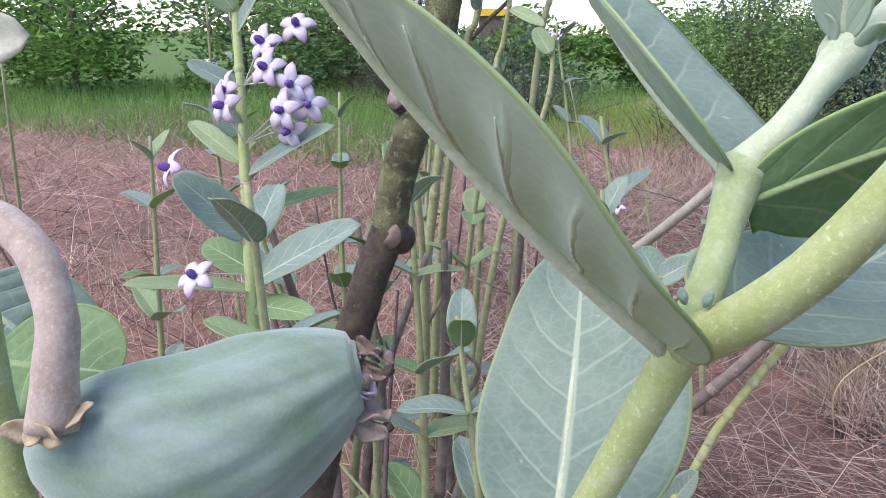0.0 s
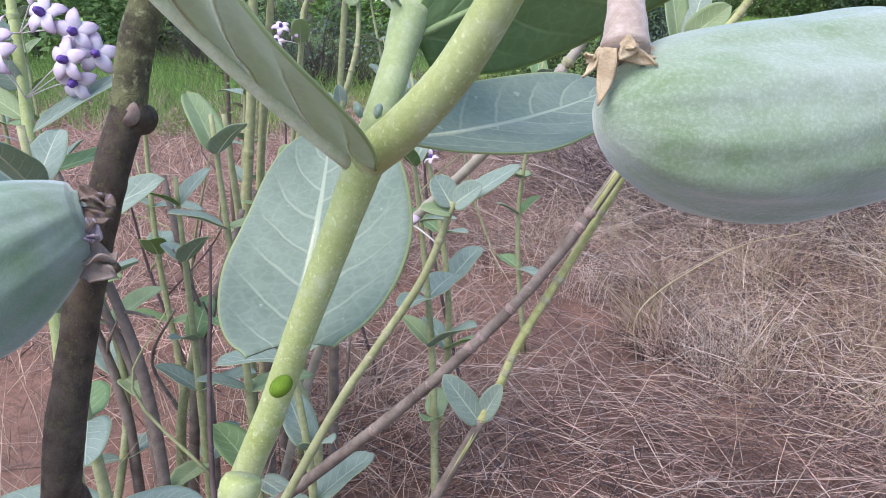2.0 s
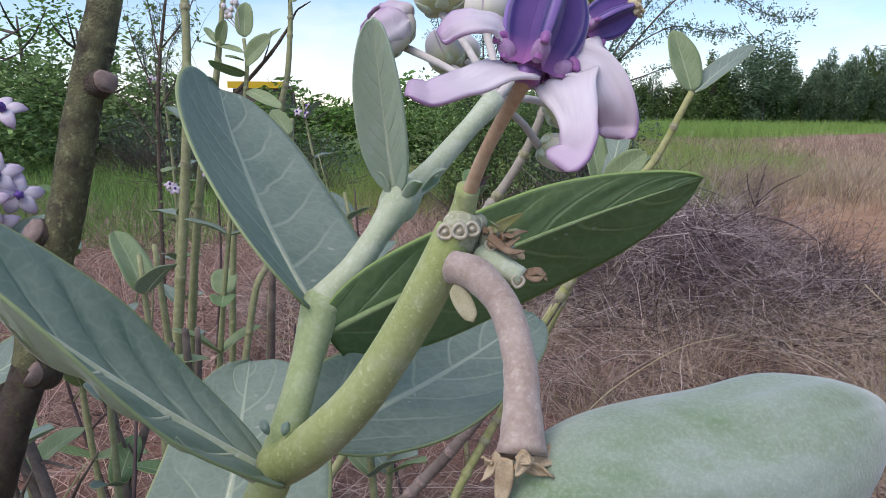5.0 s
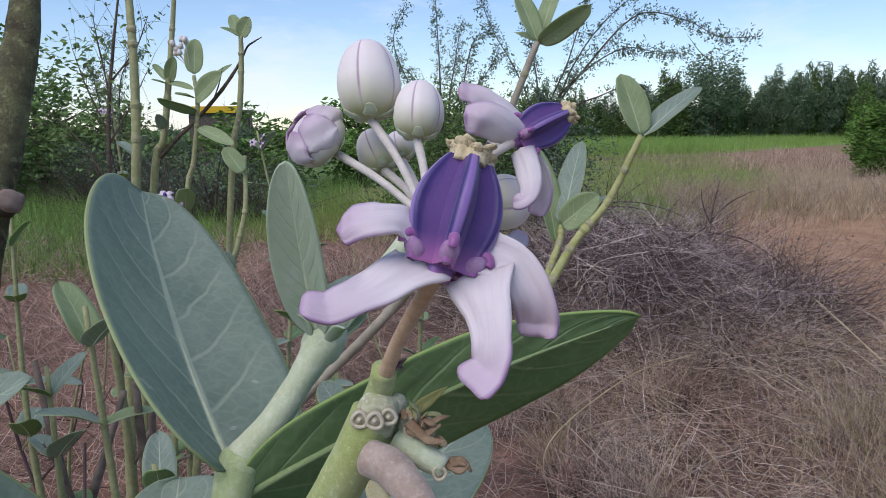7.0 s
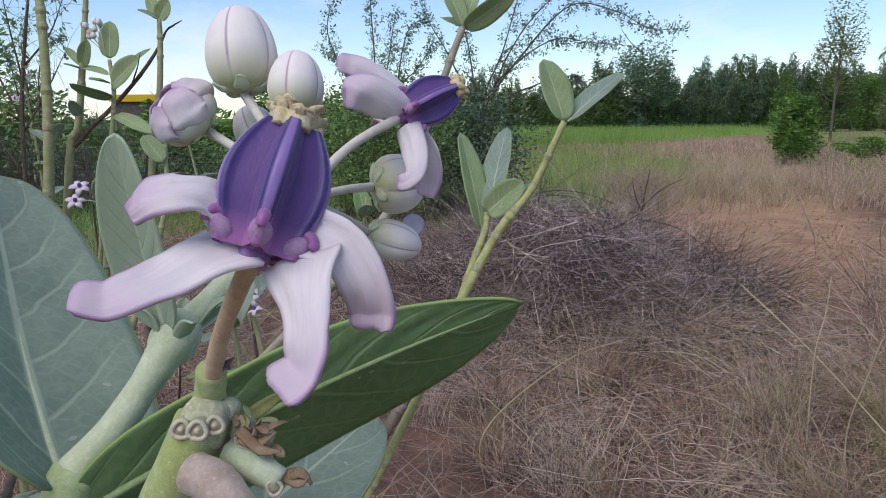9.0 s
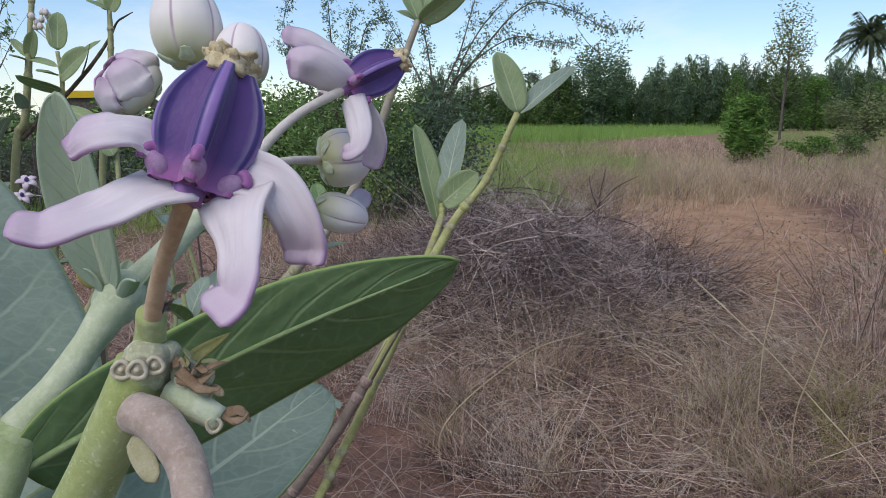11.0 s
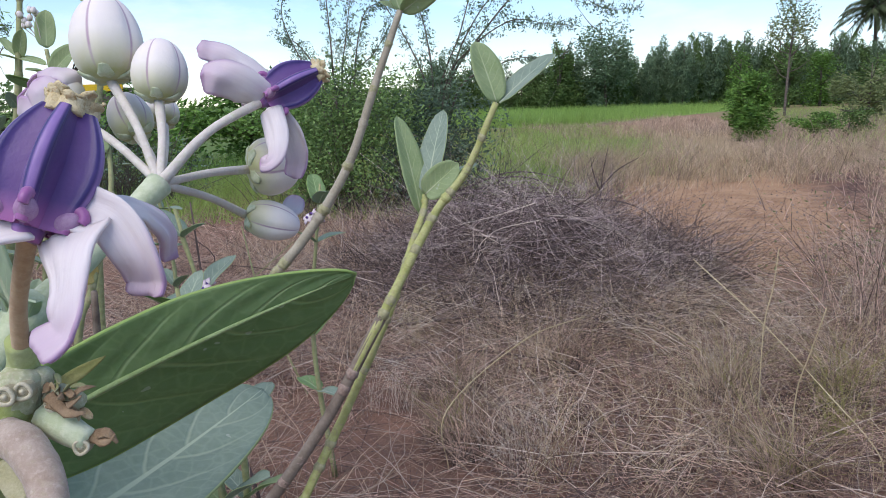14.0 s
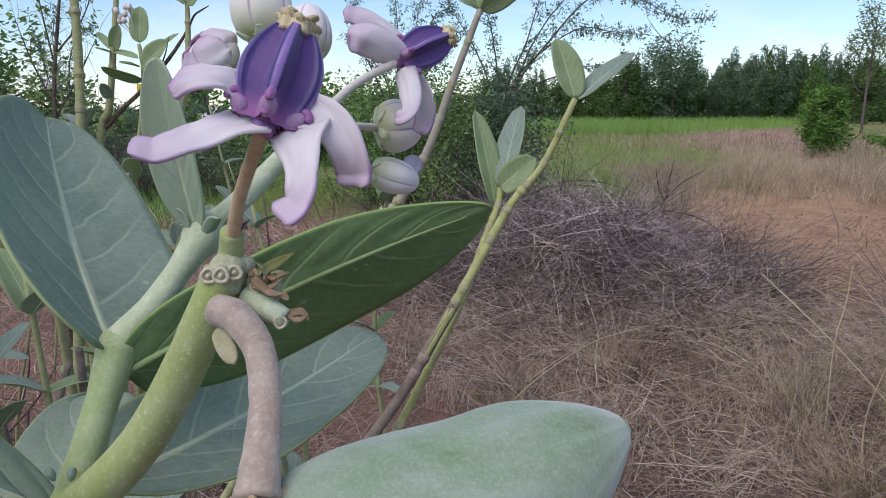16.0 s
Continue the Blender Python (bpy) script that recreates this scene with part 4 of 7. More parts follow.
# flower in front
FB, FT = (-0.0272, 0.1040, 1.2309), (-0.0223, 0.1133, 1.2494)
flower(shrub, FB, FT, [
    ([(-0.0305, 0.1054, 1.2374), (-0.0337, 0.1028, 1.2398), (-0.0370, 0.1008, 1.2402), (-0.0404, 0.1007, 1.2397), (-0.0440, 0.1014, 1.2384)], (7.5, 6.6, 7.2, 7.4, 6.0), (-0.2, -0.65, 0.72), (-0.3, -0.75, 0.6), -0.12, -0.4),
    ([(-0.0302, 0.1044, 1.2323), (-0.0343, 0.0990, 1.2308), (-0.0385, 0.0951, 1.2290), (-0.0430, 0.0927, 1.2272), (-0.0479, 0.0920, 1.2263)], (12.5, 9.6, 7.4, 6.4, 5.2), (-0.3, -0.8, 0.5), (0.05, -0.55, 0.85), -0.10, 0.9),
    ([(-0.0206, 0.1037, 1.2307), (-0.0191, 0.0978, 1.2262), (-0.0184, 0.0935, 1.2220), (-0.0187, 0.0918, 1.2183), (-0.0206, 0.0918, 1.2144)], (12.0, 8.4, 6.6, 7.2, 8.6), (-0.15, -0.95, 0.3), (-0.75, -0.65, 0.1), -0.14, 0.7),
    ([(-0.0199, 0.1067, 1.2332), (-0.0148, 0.1047, 1.2318), (-0.0116, 0.1041, 1.2267), (-0.0104, 0.1054, 1.2222), (-0.0103, 0.1060, 1.2194)], (9.0, 7.4, 7.2, 7.2, 6.4), (0.2, -0.8, 0.5), (-0.3, -0.95, -0.05), 0.22, 0.6),
    ([(-0.0197, 0.1118, 1.2331), (-0.0166, 0.1209, 1.2322), (-0.0144, 0.1293, 1.2266), (-0.0141, 0.1332, 1.2197)], (9, 8.5, 7.5, 6), (0.2, -0.2, 1), (0.9, -0.3, 0.2), -0.3, -0.3)], 0.0083,
    "open lilac-white flower with a purple crown", [(-0.0408, 0.1221, 1.2033), (-0.0354, 0.1133, 1.2164), FB], PEDICEL, turn=20, stalk_r=0.0014)
part("stalk_cup", tube([(-0.0418, 0.1234, 1.1994), (-0.0408, 0.1221, 1.2033), (-0.0396, 0.1199, 1.2079)], [0.0034, 0.0027, 0.0026], 14, 4), STEM, shrub)
for a, b in (((-0.0379, 0.1190, 1.2082), (-0.0348, 0.1175, 1.2109)), ((-0.0376, 0.1192, 1.2092), (-0.0355, 0.1172, 1.2089))):
    part("dry_bract", tube([a, V(a).lerp(V(b), 0.5), b], [0.0009, 0.0007, 0.0002], 6, 3, squash=0.4), DRY_DARK, shrub)

# the cluster of buds behind it
UMB = (-0.0405, 0.2072, 1.2271)
part("flower_branch", tube([TOP, (-0.0563, 0.1797, 1.2070), (-0.0471, 0.1964, 1.2190), UMB], [0.0040, 0.0033, 0.0030, 0.0040], 12, 5), STEM_PALE, shrub)
bud(shrub, (-0.0621, 0.2364, 1.2576), (-0.0648, 0.2427, 1.2848), 0.0112, UMB, "large white bud with purple seams")
bud(shrub, (-0.0456, 0.2301, 1.2510), (-0.0449, 0.2353, 1.2704), 0.0087, UMB, "white bud with dark seams")
bud(shrub, (-0.0772, 0.2419, 1.2467), (-0.0874, 0.2350, 1.2567), 0.0108, UMB, "opening white bud", opening=True)
bud(shrub, (-0.0600, 0.2488, 1.2395), (-0.0674, 0.2578, 1.2534), 0.0075, UMB)
bud(shrub, (-0.0557, 0.2647, 1.2426), (-0.0587, 0.2713, 1.2528), 0.0062, UMB)
bud(shrub, (-0.0240, 0.2516, 1.2268), (-0.0067, 0.2587, 1.2280), 0.0105, UMB, "greenish white bud")
bud(shrub, (-0.0263, 0.2529, 1.2105), (-0.0079, 0.2569, 1.2044), 0.0072, UMB, "striped greenish bud")
F2B, F2T = (-0.0123, 0.2297, 1.2507), (0.0045, 0.2360, 1.2592)
flower(shrub, F2B, F2T, [
    ([(-0.0116, 0.2308, 1.2572), (-0.0188, 0.2293, 1.2624), (-0.0258, 0.2285, 1.2660), (-0.0316, 0.2283, 1.2669)], (8, 8, 8, 6.5), (0.0, -0.7, 0.7), (-0.3, -0.8, 0.5), -0.3, 0.3),
    ([(-0.0116, 0.2286, 1.2501), (-0.0169, 0.2240, 1.2542), (-0.0231, 0.2212, 1.2577), (-0.0292, 0.2199, 1.2584)], (8.5, 11.5, 11.5, 9), (-0.4, -0.9, 0.2), (-0.45, -0.85, 0.35), -0.4, -0.3),
    ([(-0.0112, 0.2273, 1.2479), (-0.0093, 0.2232, 1.2407), (-0.0088, 0.2202, 1.2349), (-0.0109, 0.2196, 1.2320), (-0.0133, 0.2205, 1.2319)], (8, 8.5, 7, 6.5, 5.5), (-0.3, -0.95, 0.1), (-0.6, -0.6, 0.6), -0.5, 0),
    ([(-0.0095, 0.2332, 1.2464), (-0.0051, 0.2333, 1.2392), (-0.0038, 0.2341, 1.2318), (-0.0054, 0.2350, 1.2248)], (8, 8, 7.5, 6), (-0.1, -1, 0.1), (-0.2, -1, -0.2), 0.3, 0.3),
    ([(-0.0143, 0.2374, 1.2487), (-0.0186, 0.2456, 1.2508), (-0.0224, 0.2511, 1.2484)], (8, 9, 6), (0.3, -0.3, 0.9), (0, -0.3, 0.9), -0.3, -0.2)], 0.0078,
    "side-on lilac flower with a purple crown", [UMB, (-0.0279, 0.2172, 1.2412), F2B], PEDICEL_PALE, turn=50)
for at, tp in (((-0.0127, 0.2633, 1.2081), (-0.0091, 0.2686, 1.2147)),):
    part("fading_petal", blade(at, tp, (0, -1, 0.2), 0.008, nu=8, nv=4, fold=0.3), PETAL, shrub, solid=0.0008)


# ---- many thin or small pieces at once ----
rng = np.random.default_rng(7)


def quick(name, verts, faces, material, parent=None, label="", category="", kind="", smooth=False):
    """One mesh object from arrays of places and triangles or quads."""
    verts, faces = np.asarray(verts, dtype=np.float32), np.asarray(faces, dtype=np.int32)
    me = bpy.data.meshes.new(name)
    n, k = faces.shape
    me.vertices.add(len(verts))
    me.vertices.foreach_set("co", verts.ravel())
    me.loops.add(n * k)
    me.loops.foreach_set("vertex_index", faces.ravel())
    me.polygons.add(n)
    me.polygons.foreach_set("loop_start", np.arange(0, n * k, k, dtype=np.int32))
    me.polygons.foreach_set("use_smooth", np.full(n, smooth))
    me.update(calc_edges=True)
    me.materials.append(material)
    ob = new(name, me)
    if parent is not None:
        ob.parent = parent
        off, up = Vector((0, 0, 0)), parent
        while up is not None:
            off += up.location
            up = up.parent
        ob.location = -off
    return tagged(ob, label, category, kind=kind)


def unit(a):
    return a / np.maximum(np.linalg.norm(a, axis=-1, keepdims=True), 1e-9)


def strands(base, way, length, bend, radius, segs=3, taper=0.15):
    """Three-sided curved straws or twigs: their places and quads."""
    n = len(base)
    s = np.linspace(0, 1, segs + 1)
    ctr = base[:, None] + way[:, None] * (length[:, None, None] * s[None, :, None]) + bend[:, None] * (length[:, None, None] * (s ** 2)[None, :, None])
    a = unit(np.cross(way, rng.normal(size=(n, 3))))
    b = np.cross(way, a)
    ang = np.array([0, 2.094, 4.189])
    ringdir = a[:, None] * np.cos(ang)[None, :, None] + b[:, None] * np.sin(ang)[None, :, None]
    rad = radius[:, None] * (1 - (1 - taper) * s[None, :])
    v = ctr[:, :, None] + ringdir[:, None] * rad[:, :, None, None]
    idx = np.arange(n * (segs + 1) * 3).reshape(n, segs + 1, 3)
    f = np.stack([idx[:, :-1, :], np.roll(idx, -1, 2)[:, :-1, :], np.roll(idx, -1, 2)[:, 1:, :], idx[:, 1:, :]], -1)
    return v.reshape(-1, 3), f.reshape(-1, 4)


def leaflets(at, way, length, width, flop=0.5):
    """Small pointed leaves, each two triangles folded on the midrib."""
    n = len(at)
    side = unit(np.cross(way, rng.normal(size=(n, 3))))
    up = np.cross(side, way)
    L, Wd = length[:, None], width[:, None]
    mid = at + way * L * 0.45
    p = np.stack([at, mid + side * Wd * 0.5 + up * Wd * 0.12 * flop, at + way * L - up * L * 0.15 * flop, mid - side * Wd * 0.5 + up * Wd * 0.12 * flop], 1)
    i = np.arange(n * 4).reshape(n, 4)
    f = np.concatenate([i[:, [0, 1, 2]], i[:, [0, 2, 3]]], 0)
    return p.reshape(-1, 3), f


def random_dirs(n, up=0.0, spread=1.0):
    d = rng.normal(size=(n, 3)) * spread
    d[:, 2] = np.abs(d[:, 2]) * 0.6 + up
    return unit(d)


STRAW = mottled("dry straw", (0.330, 0.225, 0.155), (0.640, 0.490, 0.365), 0.3, per=1.5, relief=0)
STRAW_GREY = mottled("grey dead stems", (0.25, 0.152, 0.120), (0.62, 0.445, 0.365), 0.3, per=1.8, relief=0)
STRAW_GOLD = mottled("golden dry grass", (0.432, 0.338, 0.184), (0.630, 0.522, 0.324), 0.5, per=0.7, relief=0)
TWIG = mottled("dead twig", (0.075, 0.050, 0.046), (0.21, 0.150, 0.140), 0.15, per=1.2, relief=0)
# dark twig colour; low in the heap it stands in for shade
TWIG_DARK = mottled("darkened twig", (0.035, 0.024, 0.022), (0.11, 0.076, 0.070), 0.15, per=1.0, relief=0)
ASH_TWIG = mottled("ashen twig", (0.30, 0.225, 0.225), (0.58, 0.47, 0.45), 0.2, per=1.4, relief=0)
CROP = mottled("field crop", (0.30, 0.47, 0.10), (0.45, 0.62, 0.19), 3.0, per=0.5, relief=0, translucent=0.3)
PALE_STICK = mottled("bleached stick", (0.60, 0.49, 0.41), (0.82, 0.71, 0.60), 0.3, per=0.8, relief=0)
WEED = mottled("weedy grass", (0.30, 0.46, 0.10), (0.52, 0.62, 0.21), 1.5, per=0.6, relief=0, translucent=0.3)
PATCH_GRASS = mottled("patch grass", (0.234, 0.390, 0.098), (0.364, 0.533, 0.156), 2.0, per=0.6, relief=0, translucent=0.3)
FOLIAGE = mottled("tree foliage", (0.07, 0.12, 0.036), (0.155, 0.24, 0.075), 1.5, per=0.9, relief=0, translucent=0.25)
FOLIAGE_DARK = mottled("dark fronds", (0.045, 0.065, 0.03), (0.10, 0.13, 0.06), 1.0, per=0.8, relief=0, translucent=0.15)
FOLIAGE_BLUE = mottled("grey-green foliage", (0.095, 0.15, 0.085), (0.185, 0.27, 0.15), 1.0, per=0.8, relief=0, translucent=0.25)
FOLIAGE_LIGHT = mottled("bright foliage", (0.10, 0.20, 0.04), (0.20, 0.34, 0.08), 0.6, per=1.1, relief=0, translucent=0.35)
FOLIAGE_FEATHER = mottled("feathery foliage", (0.10, 0.155, 0.10), (0.20, 0.28, 0.18), 0.5, per=0.8, relief=0, translucent=0.25)
FOLIAGE_MID = mottled("mid-green foliage", (0.135, 0.225, 0.07), (0.26, 0.38, 0.135), 0.4, per=0.9, relief=0, translucent=0.3)
FOLIAGE_PALE = mottled("sparse pale foliage", (0.16, 0.2, 0.08), (0.26, 0.3, 0.14), 1.0, per=0.6, relief=0, translucent=0.3)
TRUNK = mottled("tree bark", (0.07, 0.055, 0.045), (0.17, 0.14, 0.115), 0.1, relief=0.8, depth=0.01)

JOINT = mottled("corky stem joint", (0.27, 0.26, 0.14), (0.43, 0.41, 0.25), 0.008, relief=0.7, depth=0.0008)
OLD_STEM = mottled("old brown stem", (0.125, 0.094, 0.074), (0.27, 0.22, 0.178), 0.03, relief=0.6, depth=0.001)

# ---- shoots standing behind the shrub ----
def shoot(name, pts, radii, leaves, label, stem_material=None, nodes=0, group="milkweed shoots", old=0):
    """A milkweed shoot: one stem with swollen joints and its leaves (base, tip, upper side, width)."""
    ob = thing(name, (pts[0][0], pts[0][1], 0.0), label, "shrub", group)
    core = [0.75 * q if k < old - 1 else q for k, q in enumerate(radii)]
    part("stem", tube(pts, core, 10, 8, 0.10), stem_material or STEM_FAR, ob)
    line = smooth_path(pts, 8)
    if old:
        part("old_bark", tube(pts[:old], [1.05 * q + 0.0003 for q in radii[:old]], 12, 8, 0.12), OLD_STEM, ob, "brown bark on the older part of the stem")
    for k in range(nodes):
        jit = 0.5 + 0.32 * math.sin(k * 2.7 + len(pts) + 10 * pts[0][0])
        i = int((0.25 + 0.72 * (k + jit) / nodes) * (len(line) - 2))
        d = (line[i + 1] - line[i]).normalized()
        r = float(np.interp(i / len(line), np.linspace(0, 1, len(radii)), radii))
        aged = i < 8 * (old - 1)
        swell = r * (1.17 + 0.11 * math.sin(k * 5.1))
        part("joint", tube([line[i] - d * r * 1.1, line[i] - d * r * 0.25, line[i] + d * r * 0.3, line[i] + d * r * 0.9], [r * 0.98, swell, swell * 0.97, r * 0.98], 10, 3, 0.22), KNOT_RING if aged else JOINT if k % 3 else stem_material or STEM_FAR, ob)
    for k, lf in enumerate(leaves):
        base, tip, up, width = lf[:4]
        ob_l = part("leaf", blade(base, tip, up, width, shape=0.85, bow=0.02, fold=0.18, cup=0.1, wave=0.02, nu=14, nv=8, seed=k * 3 + 1), lf[4] if len(lf) > 4 else LEAF_YOUNG, ob, solid=0.0008)
        part("midrib", tube(rib_line(base, tip, up, 0.02, 0.0004), [0.0011, 0.0009, 0.0004], 6, 2), STEM_PALE, ob_l)
    return ob


shoot("milkweed_shoot", [(-0.90, 0.87, -0.03), (-0.62, 0.84, 0.284), (-0.3100, 0.8093, 0.6000), (-0.1750, 0.7990, 0.7500), (-0.0820, 0.8000, 0.8700), (0.0000, 0.8080, 1.0100), (0.0600, 0.8350, 1.1150), (0.1020, 0.8380, 1.1700), (0.1371, 0.8396, 1.2452)], [0.010, 0.009, 0.0075, 0.0068, 0.0062, 0.0058, 0.0052, 0.0045, 0.0036], [
    ((0.1389, 0.8524, 1.2452), (0.1174, 0.8752, 1.3159), (0.4, -0.9, 0.1), 0.039),
    ((0.1434, 0.8524, 1.2451), (0.2168, 0.9031, 1.3011), (-0.3, -0.5, 0.8), 0.030, LEAF),
    ((0.0968, 0.8577, 1.1607), (0.1063, 0.8403, 1.1773), (0.3, -0.8, 0.4), 0.012)], "slender milkweed shoot with two pale young leaves at its tip", STEM_LIME, nodes=20, old=6)
shoot("milkweed_shoot", [(-0.45, 0.84, -0.03), (-0.306, 0.82, 0.309), (-0.1557, 0.7991, 0.6480), (-0.1120, 0.8050, 0.7661), (-0.0560, 0.8200, 0.8760), (0.0020, 0.8360, 0.9950), (0.0400, 0.8700, 1.0880), (0.0520, 0.8860, 1.1180), (0.0539, 0.8929, 1.1355)], [0.008, 0.0075, 0.0062, 0.0057, 0.0054, 0.005, 0.0045, 0.004, 0.0034], [
    ((0.0481, 0.8883, 1.1117), (0.0222, 0.9343, 1.2320), (0.6, -0.8, 0.1), 0.036),
    ((0.0560, 0.8928, 1.1355), (0.0828, 0.9529, 1.2372), (-0.5, -0.8, 0.2), 0.036, LEAF),
    ((0.0536, 0.8829, 1.1368), (0.0942, 0.8582, 1.1755), (-0.1, -0.9, 0.35), 0.036),
    ((0.0576, 0.9027, 1.1342), (0.1260, 0.9570, 1.1664), (-0.2, -0.3, 0.9), 0.026, LEAF),
    ((-0.1590, 0.7969, 0.6405), (-0.2084, 0.7880, 0.7109), (0.4, -0.8, 0.3), 0.036, LEAF),
    ((-0.1557, 0.7991, 0.6480), (-0.1288, 0.7767, 0.7126), (-0.4, -0.8, 0.3), 0.03, LEAF)], "milkweed shoot with a tuft of young leaves", STEM_LIME, nodes=16, old=3)
shoot("milkweed_shoot", [(-0.75, 1.35, -0.03), (-0.55, 1.28, 0.55), (-0.2116, 1.1196, 0.9511), (-0.1233, 1.1107, 1.0530), (-0.0562, 1.1134, 1.1555), (-0.0073, 1.1214, 1.2830), (0.0311, 1.1252, 1.3814)], [0.011, 0.010, 0.0085, 0.0078, 0.007, 0.006, 0.005], [
    ((0.0311, 1.1252, 1.3814), (-0.0024, 1.1617, 1.4650), (0.5, -0.85, 0.1), 0.036),
    ((0.0337, 1.1248, 1.3796), (0.1043, 1.0771, 1.4253), (0.2, -0.9, -0.3), 0.034),
    ((0.0293, 1.1357, 1.3826), (-0.0007, 1.1815, 1.4022), (0, -0.3, 0.9), 0.02),
    ((0.0357, 1.1362, 1.3877), (0.0722, 1.2428, 1.4925), (-0.4, -0.8, 0.2), 0.03)], "tall bare milkweed shoot with leaves at the top", stem_material=mottled("grey bark stem", (0.3, 0.27, 0.2), (0.42, 0.38, 0.3), 0.03), nodes=9)

lf = shoot("milkweed_shoot", [(-0.66, 0.60, -0.03), (-0.50, 0.63, 0.329), (-0.3253, 0.6656, 0.6881), (-0.2597, 0.6804, 0.8019), (-0.2110, 0.6859, 0.8858), (-0.1800, 0.6898, 0.9716)], [0.008, 0.007, 0.0055, 0.005, 0.0045, 0.0035], [
    ((-0.1798, 0.6891, 0.9686), (-0.1485, 0.6785, 0.9952), (-0.3, -0.8, 0.5), 0.028, LEAF),
    ((-0.1816, 0.6884, 0.9668), (-0.2030, 0.6937, 0.9978), (0.4, -0.8, 0.4), 0.03, LEAF),
    ((-0.1836, 0.6864, 0.9596), (-0.2107, 0.6649, 0.9688), (0.1, -0.5, 0.8), 0.02, LEAF_YOUNG),
    ((-0.1778, 0.6886, 0.9657), (-0.1151, 0.7269, 1.0084), (-0.2, -0.5, 0.8), 0.026, LEAF)], "thin milkweed shoot with pale leaves and a lilac flower", nodes=4)

# left group of tall stems
shoot("milkweed_shoot", [(-0.955, 1.640, -0.03), (-0.945, 1.650, 0.50), (-0.9065, 1.6656, 0.9439), (-0.8828, 1.6630, 1.1898), (-0.8893, 1.6939, 1.3501), (-0.9011, 1.7210, 1.4912), (-0.9277, 1.7689, 1.6369)], [0.016, 0.014, 0.0125, 0.0115, 0.0105, 0.010, 0.008], [
    ((-0.9115, 1.7356, 1.5682), (-0.9742, 1.7490, 1.6454), (0.3, -0.9, 0.3), 0.05)], "tall thick pale-green milkweed stem, bare below", nodes=6)
limbed = shoot("milkweed_shoot", [(-0.960, 1.735, -0.03), (-0.935, 1.725, 0.60), (-0.8621, 1.7051, 1.1417), (-0.8273, 1.6934, 1.2342), (-0.8084, 1.6984, 1.3625), (-0.8019, 1.7234, 1.4907), (-0.7979, 1.7459, 1.6061)], [0.014, 0.012, 0.0095, 0.0085, 0.0075, 0.006, 0.005], [
    ((-0.8071, 1.6996, 1.3689), (-0.7776, 1.6700, 1.4223), (0.1, -1, 0.1), 0.032, LEAF_YOUNG),
    ((-0.8097, 1.6996, 1.3690), (-0.8665, 1.7474, 1.4127), (0.2, -0.6, 0.7), 0.02),
    ((-0.8058, 1.6989, 1.3651), (-0.7317, 1.6565, 1.3470), (0, -0.5, 0.8), 0.022),
    ((-0.8123, 1.6983, 1.3626), (-0.8298, 1.6585, 1.3700), (0, -0.5, 0.8), 0.018),
    ((-0.8149, 1.6783, 1.2600), (-0.8171, 1.6435, 1.2910), (0.3, -0.8, 0.2), 0.026, LEAF)], "milkweed stem with small oval leaves", nodes=6)
plant_b = shoot("milkweed_shoot", [(-0.800, 1.640, -0.03), (-0.785, 1.640, 0.55), (-0.7575, 1.6436, 1.0738), (-0.7355, 1.6451, 1.1834), (-0.7202, 1.6495, 1.3094), (-0.7304, 1.6626, 1.3783)], [0.011, 0.009, 0.007, 0.006, 0.005, 0.0042], [
    ((-0.7291, 1.6634, 1.3820), (-0.7291, 1.6790, 1.4622), (0.1, -1, 0), 0.044, LEAF_YOUNG),
    ((-0.7240, 1.6524, 1.3244), (-0.6326, 1.5830, 1.3751), (-0.3, -0.9, 0.2), 0.052, LEAF_YOUNG),
    ((-0.7240, 1.6531, 1.3282), (-0.6648, 1.7313, 1.4086), (-0.1, -0.3, 0.9), 0.03),
    ((-0.7291, 1.6530, 1.3282), (-0.7560, 1.6128, 1.3350), (0, -0.4, 0.9), 0.026),
    ((-0.7215, 1.6471, 1.2968), (-0.7871, 1.5896, 1.3244), (0, -0.7, -0.6), 0.03, LEAF_SHADED),
    ((-0.7164, 1.6399, 1.2593), (-0.6113, 1.5738, 1.2198), (0, -0.6, 0.7), 0.034)], "milkweed stem with dark oval leaves and a head of buds", nodes=5)
for k in range(9):
    q = V((-0.7597, 1.6733, 1.4373)) + Vector((rng.uniform(-0.022, 0.022), rng.uniform(-0.02, 0.02), rng.uniform(-0.014, 0.02)))
    bud(plant_b, q, q + Vector((rng.uniform(-0.3, 0.3), rng.uniform(-0.4, 0.1), 1)).normalized() * 0.015, 0.0062, (-0.7393, 1.6649, 1.3908), stalk=0.0009)
shoot("milkweed_shoot", [(-0.715, 1.645, -0.03), (-0.690, 1.650, 0.60), (-0.6530, 1.6624, 1.1566), (-0.6297, 1.6698, 1.2970), (-0.6271, 1.6920, 1.4110), (-0.6297, 1.7033, 1.4693)], [0.011, 0.009, 0.0075, 0.0068, 0.006, 0.005], [
    ((-0.6297, 1.7033, 1.4693), (-0.6705, 1.6853, 1.4869), (0, -0.5, 0.9), 0.02),
    ((-0.6284, 1.7033, 1.4693), (-0.6016, 1.6913, 1.5091), (-0.2, -1, 0.1), 0.042),
    ((-0.6297, 1.7033, 1.4693), (-0.6608, 1.7331, 1.5221), (0.2, -1, 0.1), 0.03)], "slim milkweed stem with a leafy tip", nodes=5)
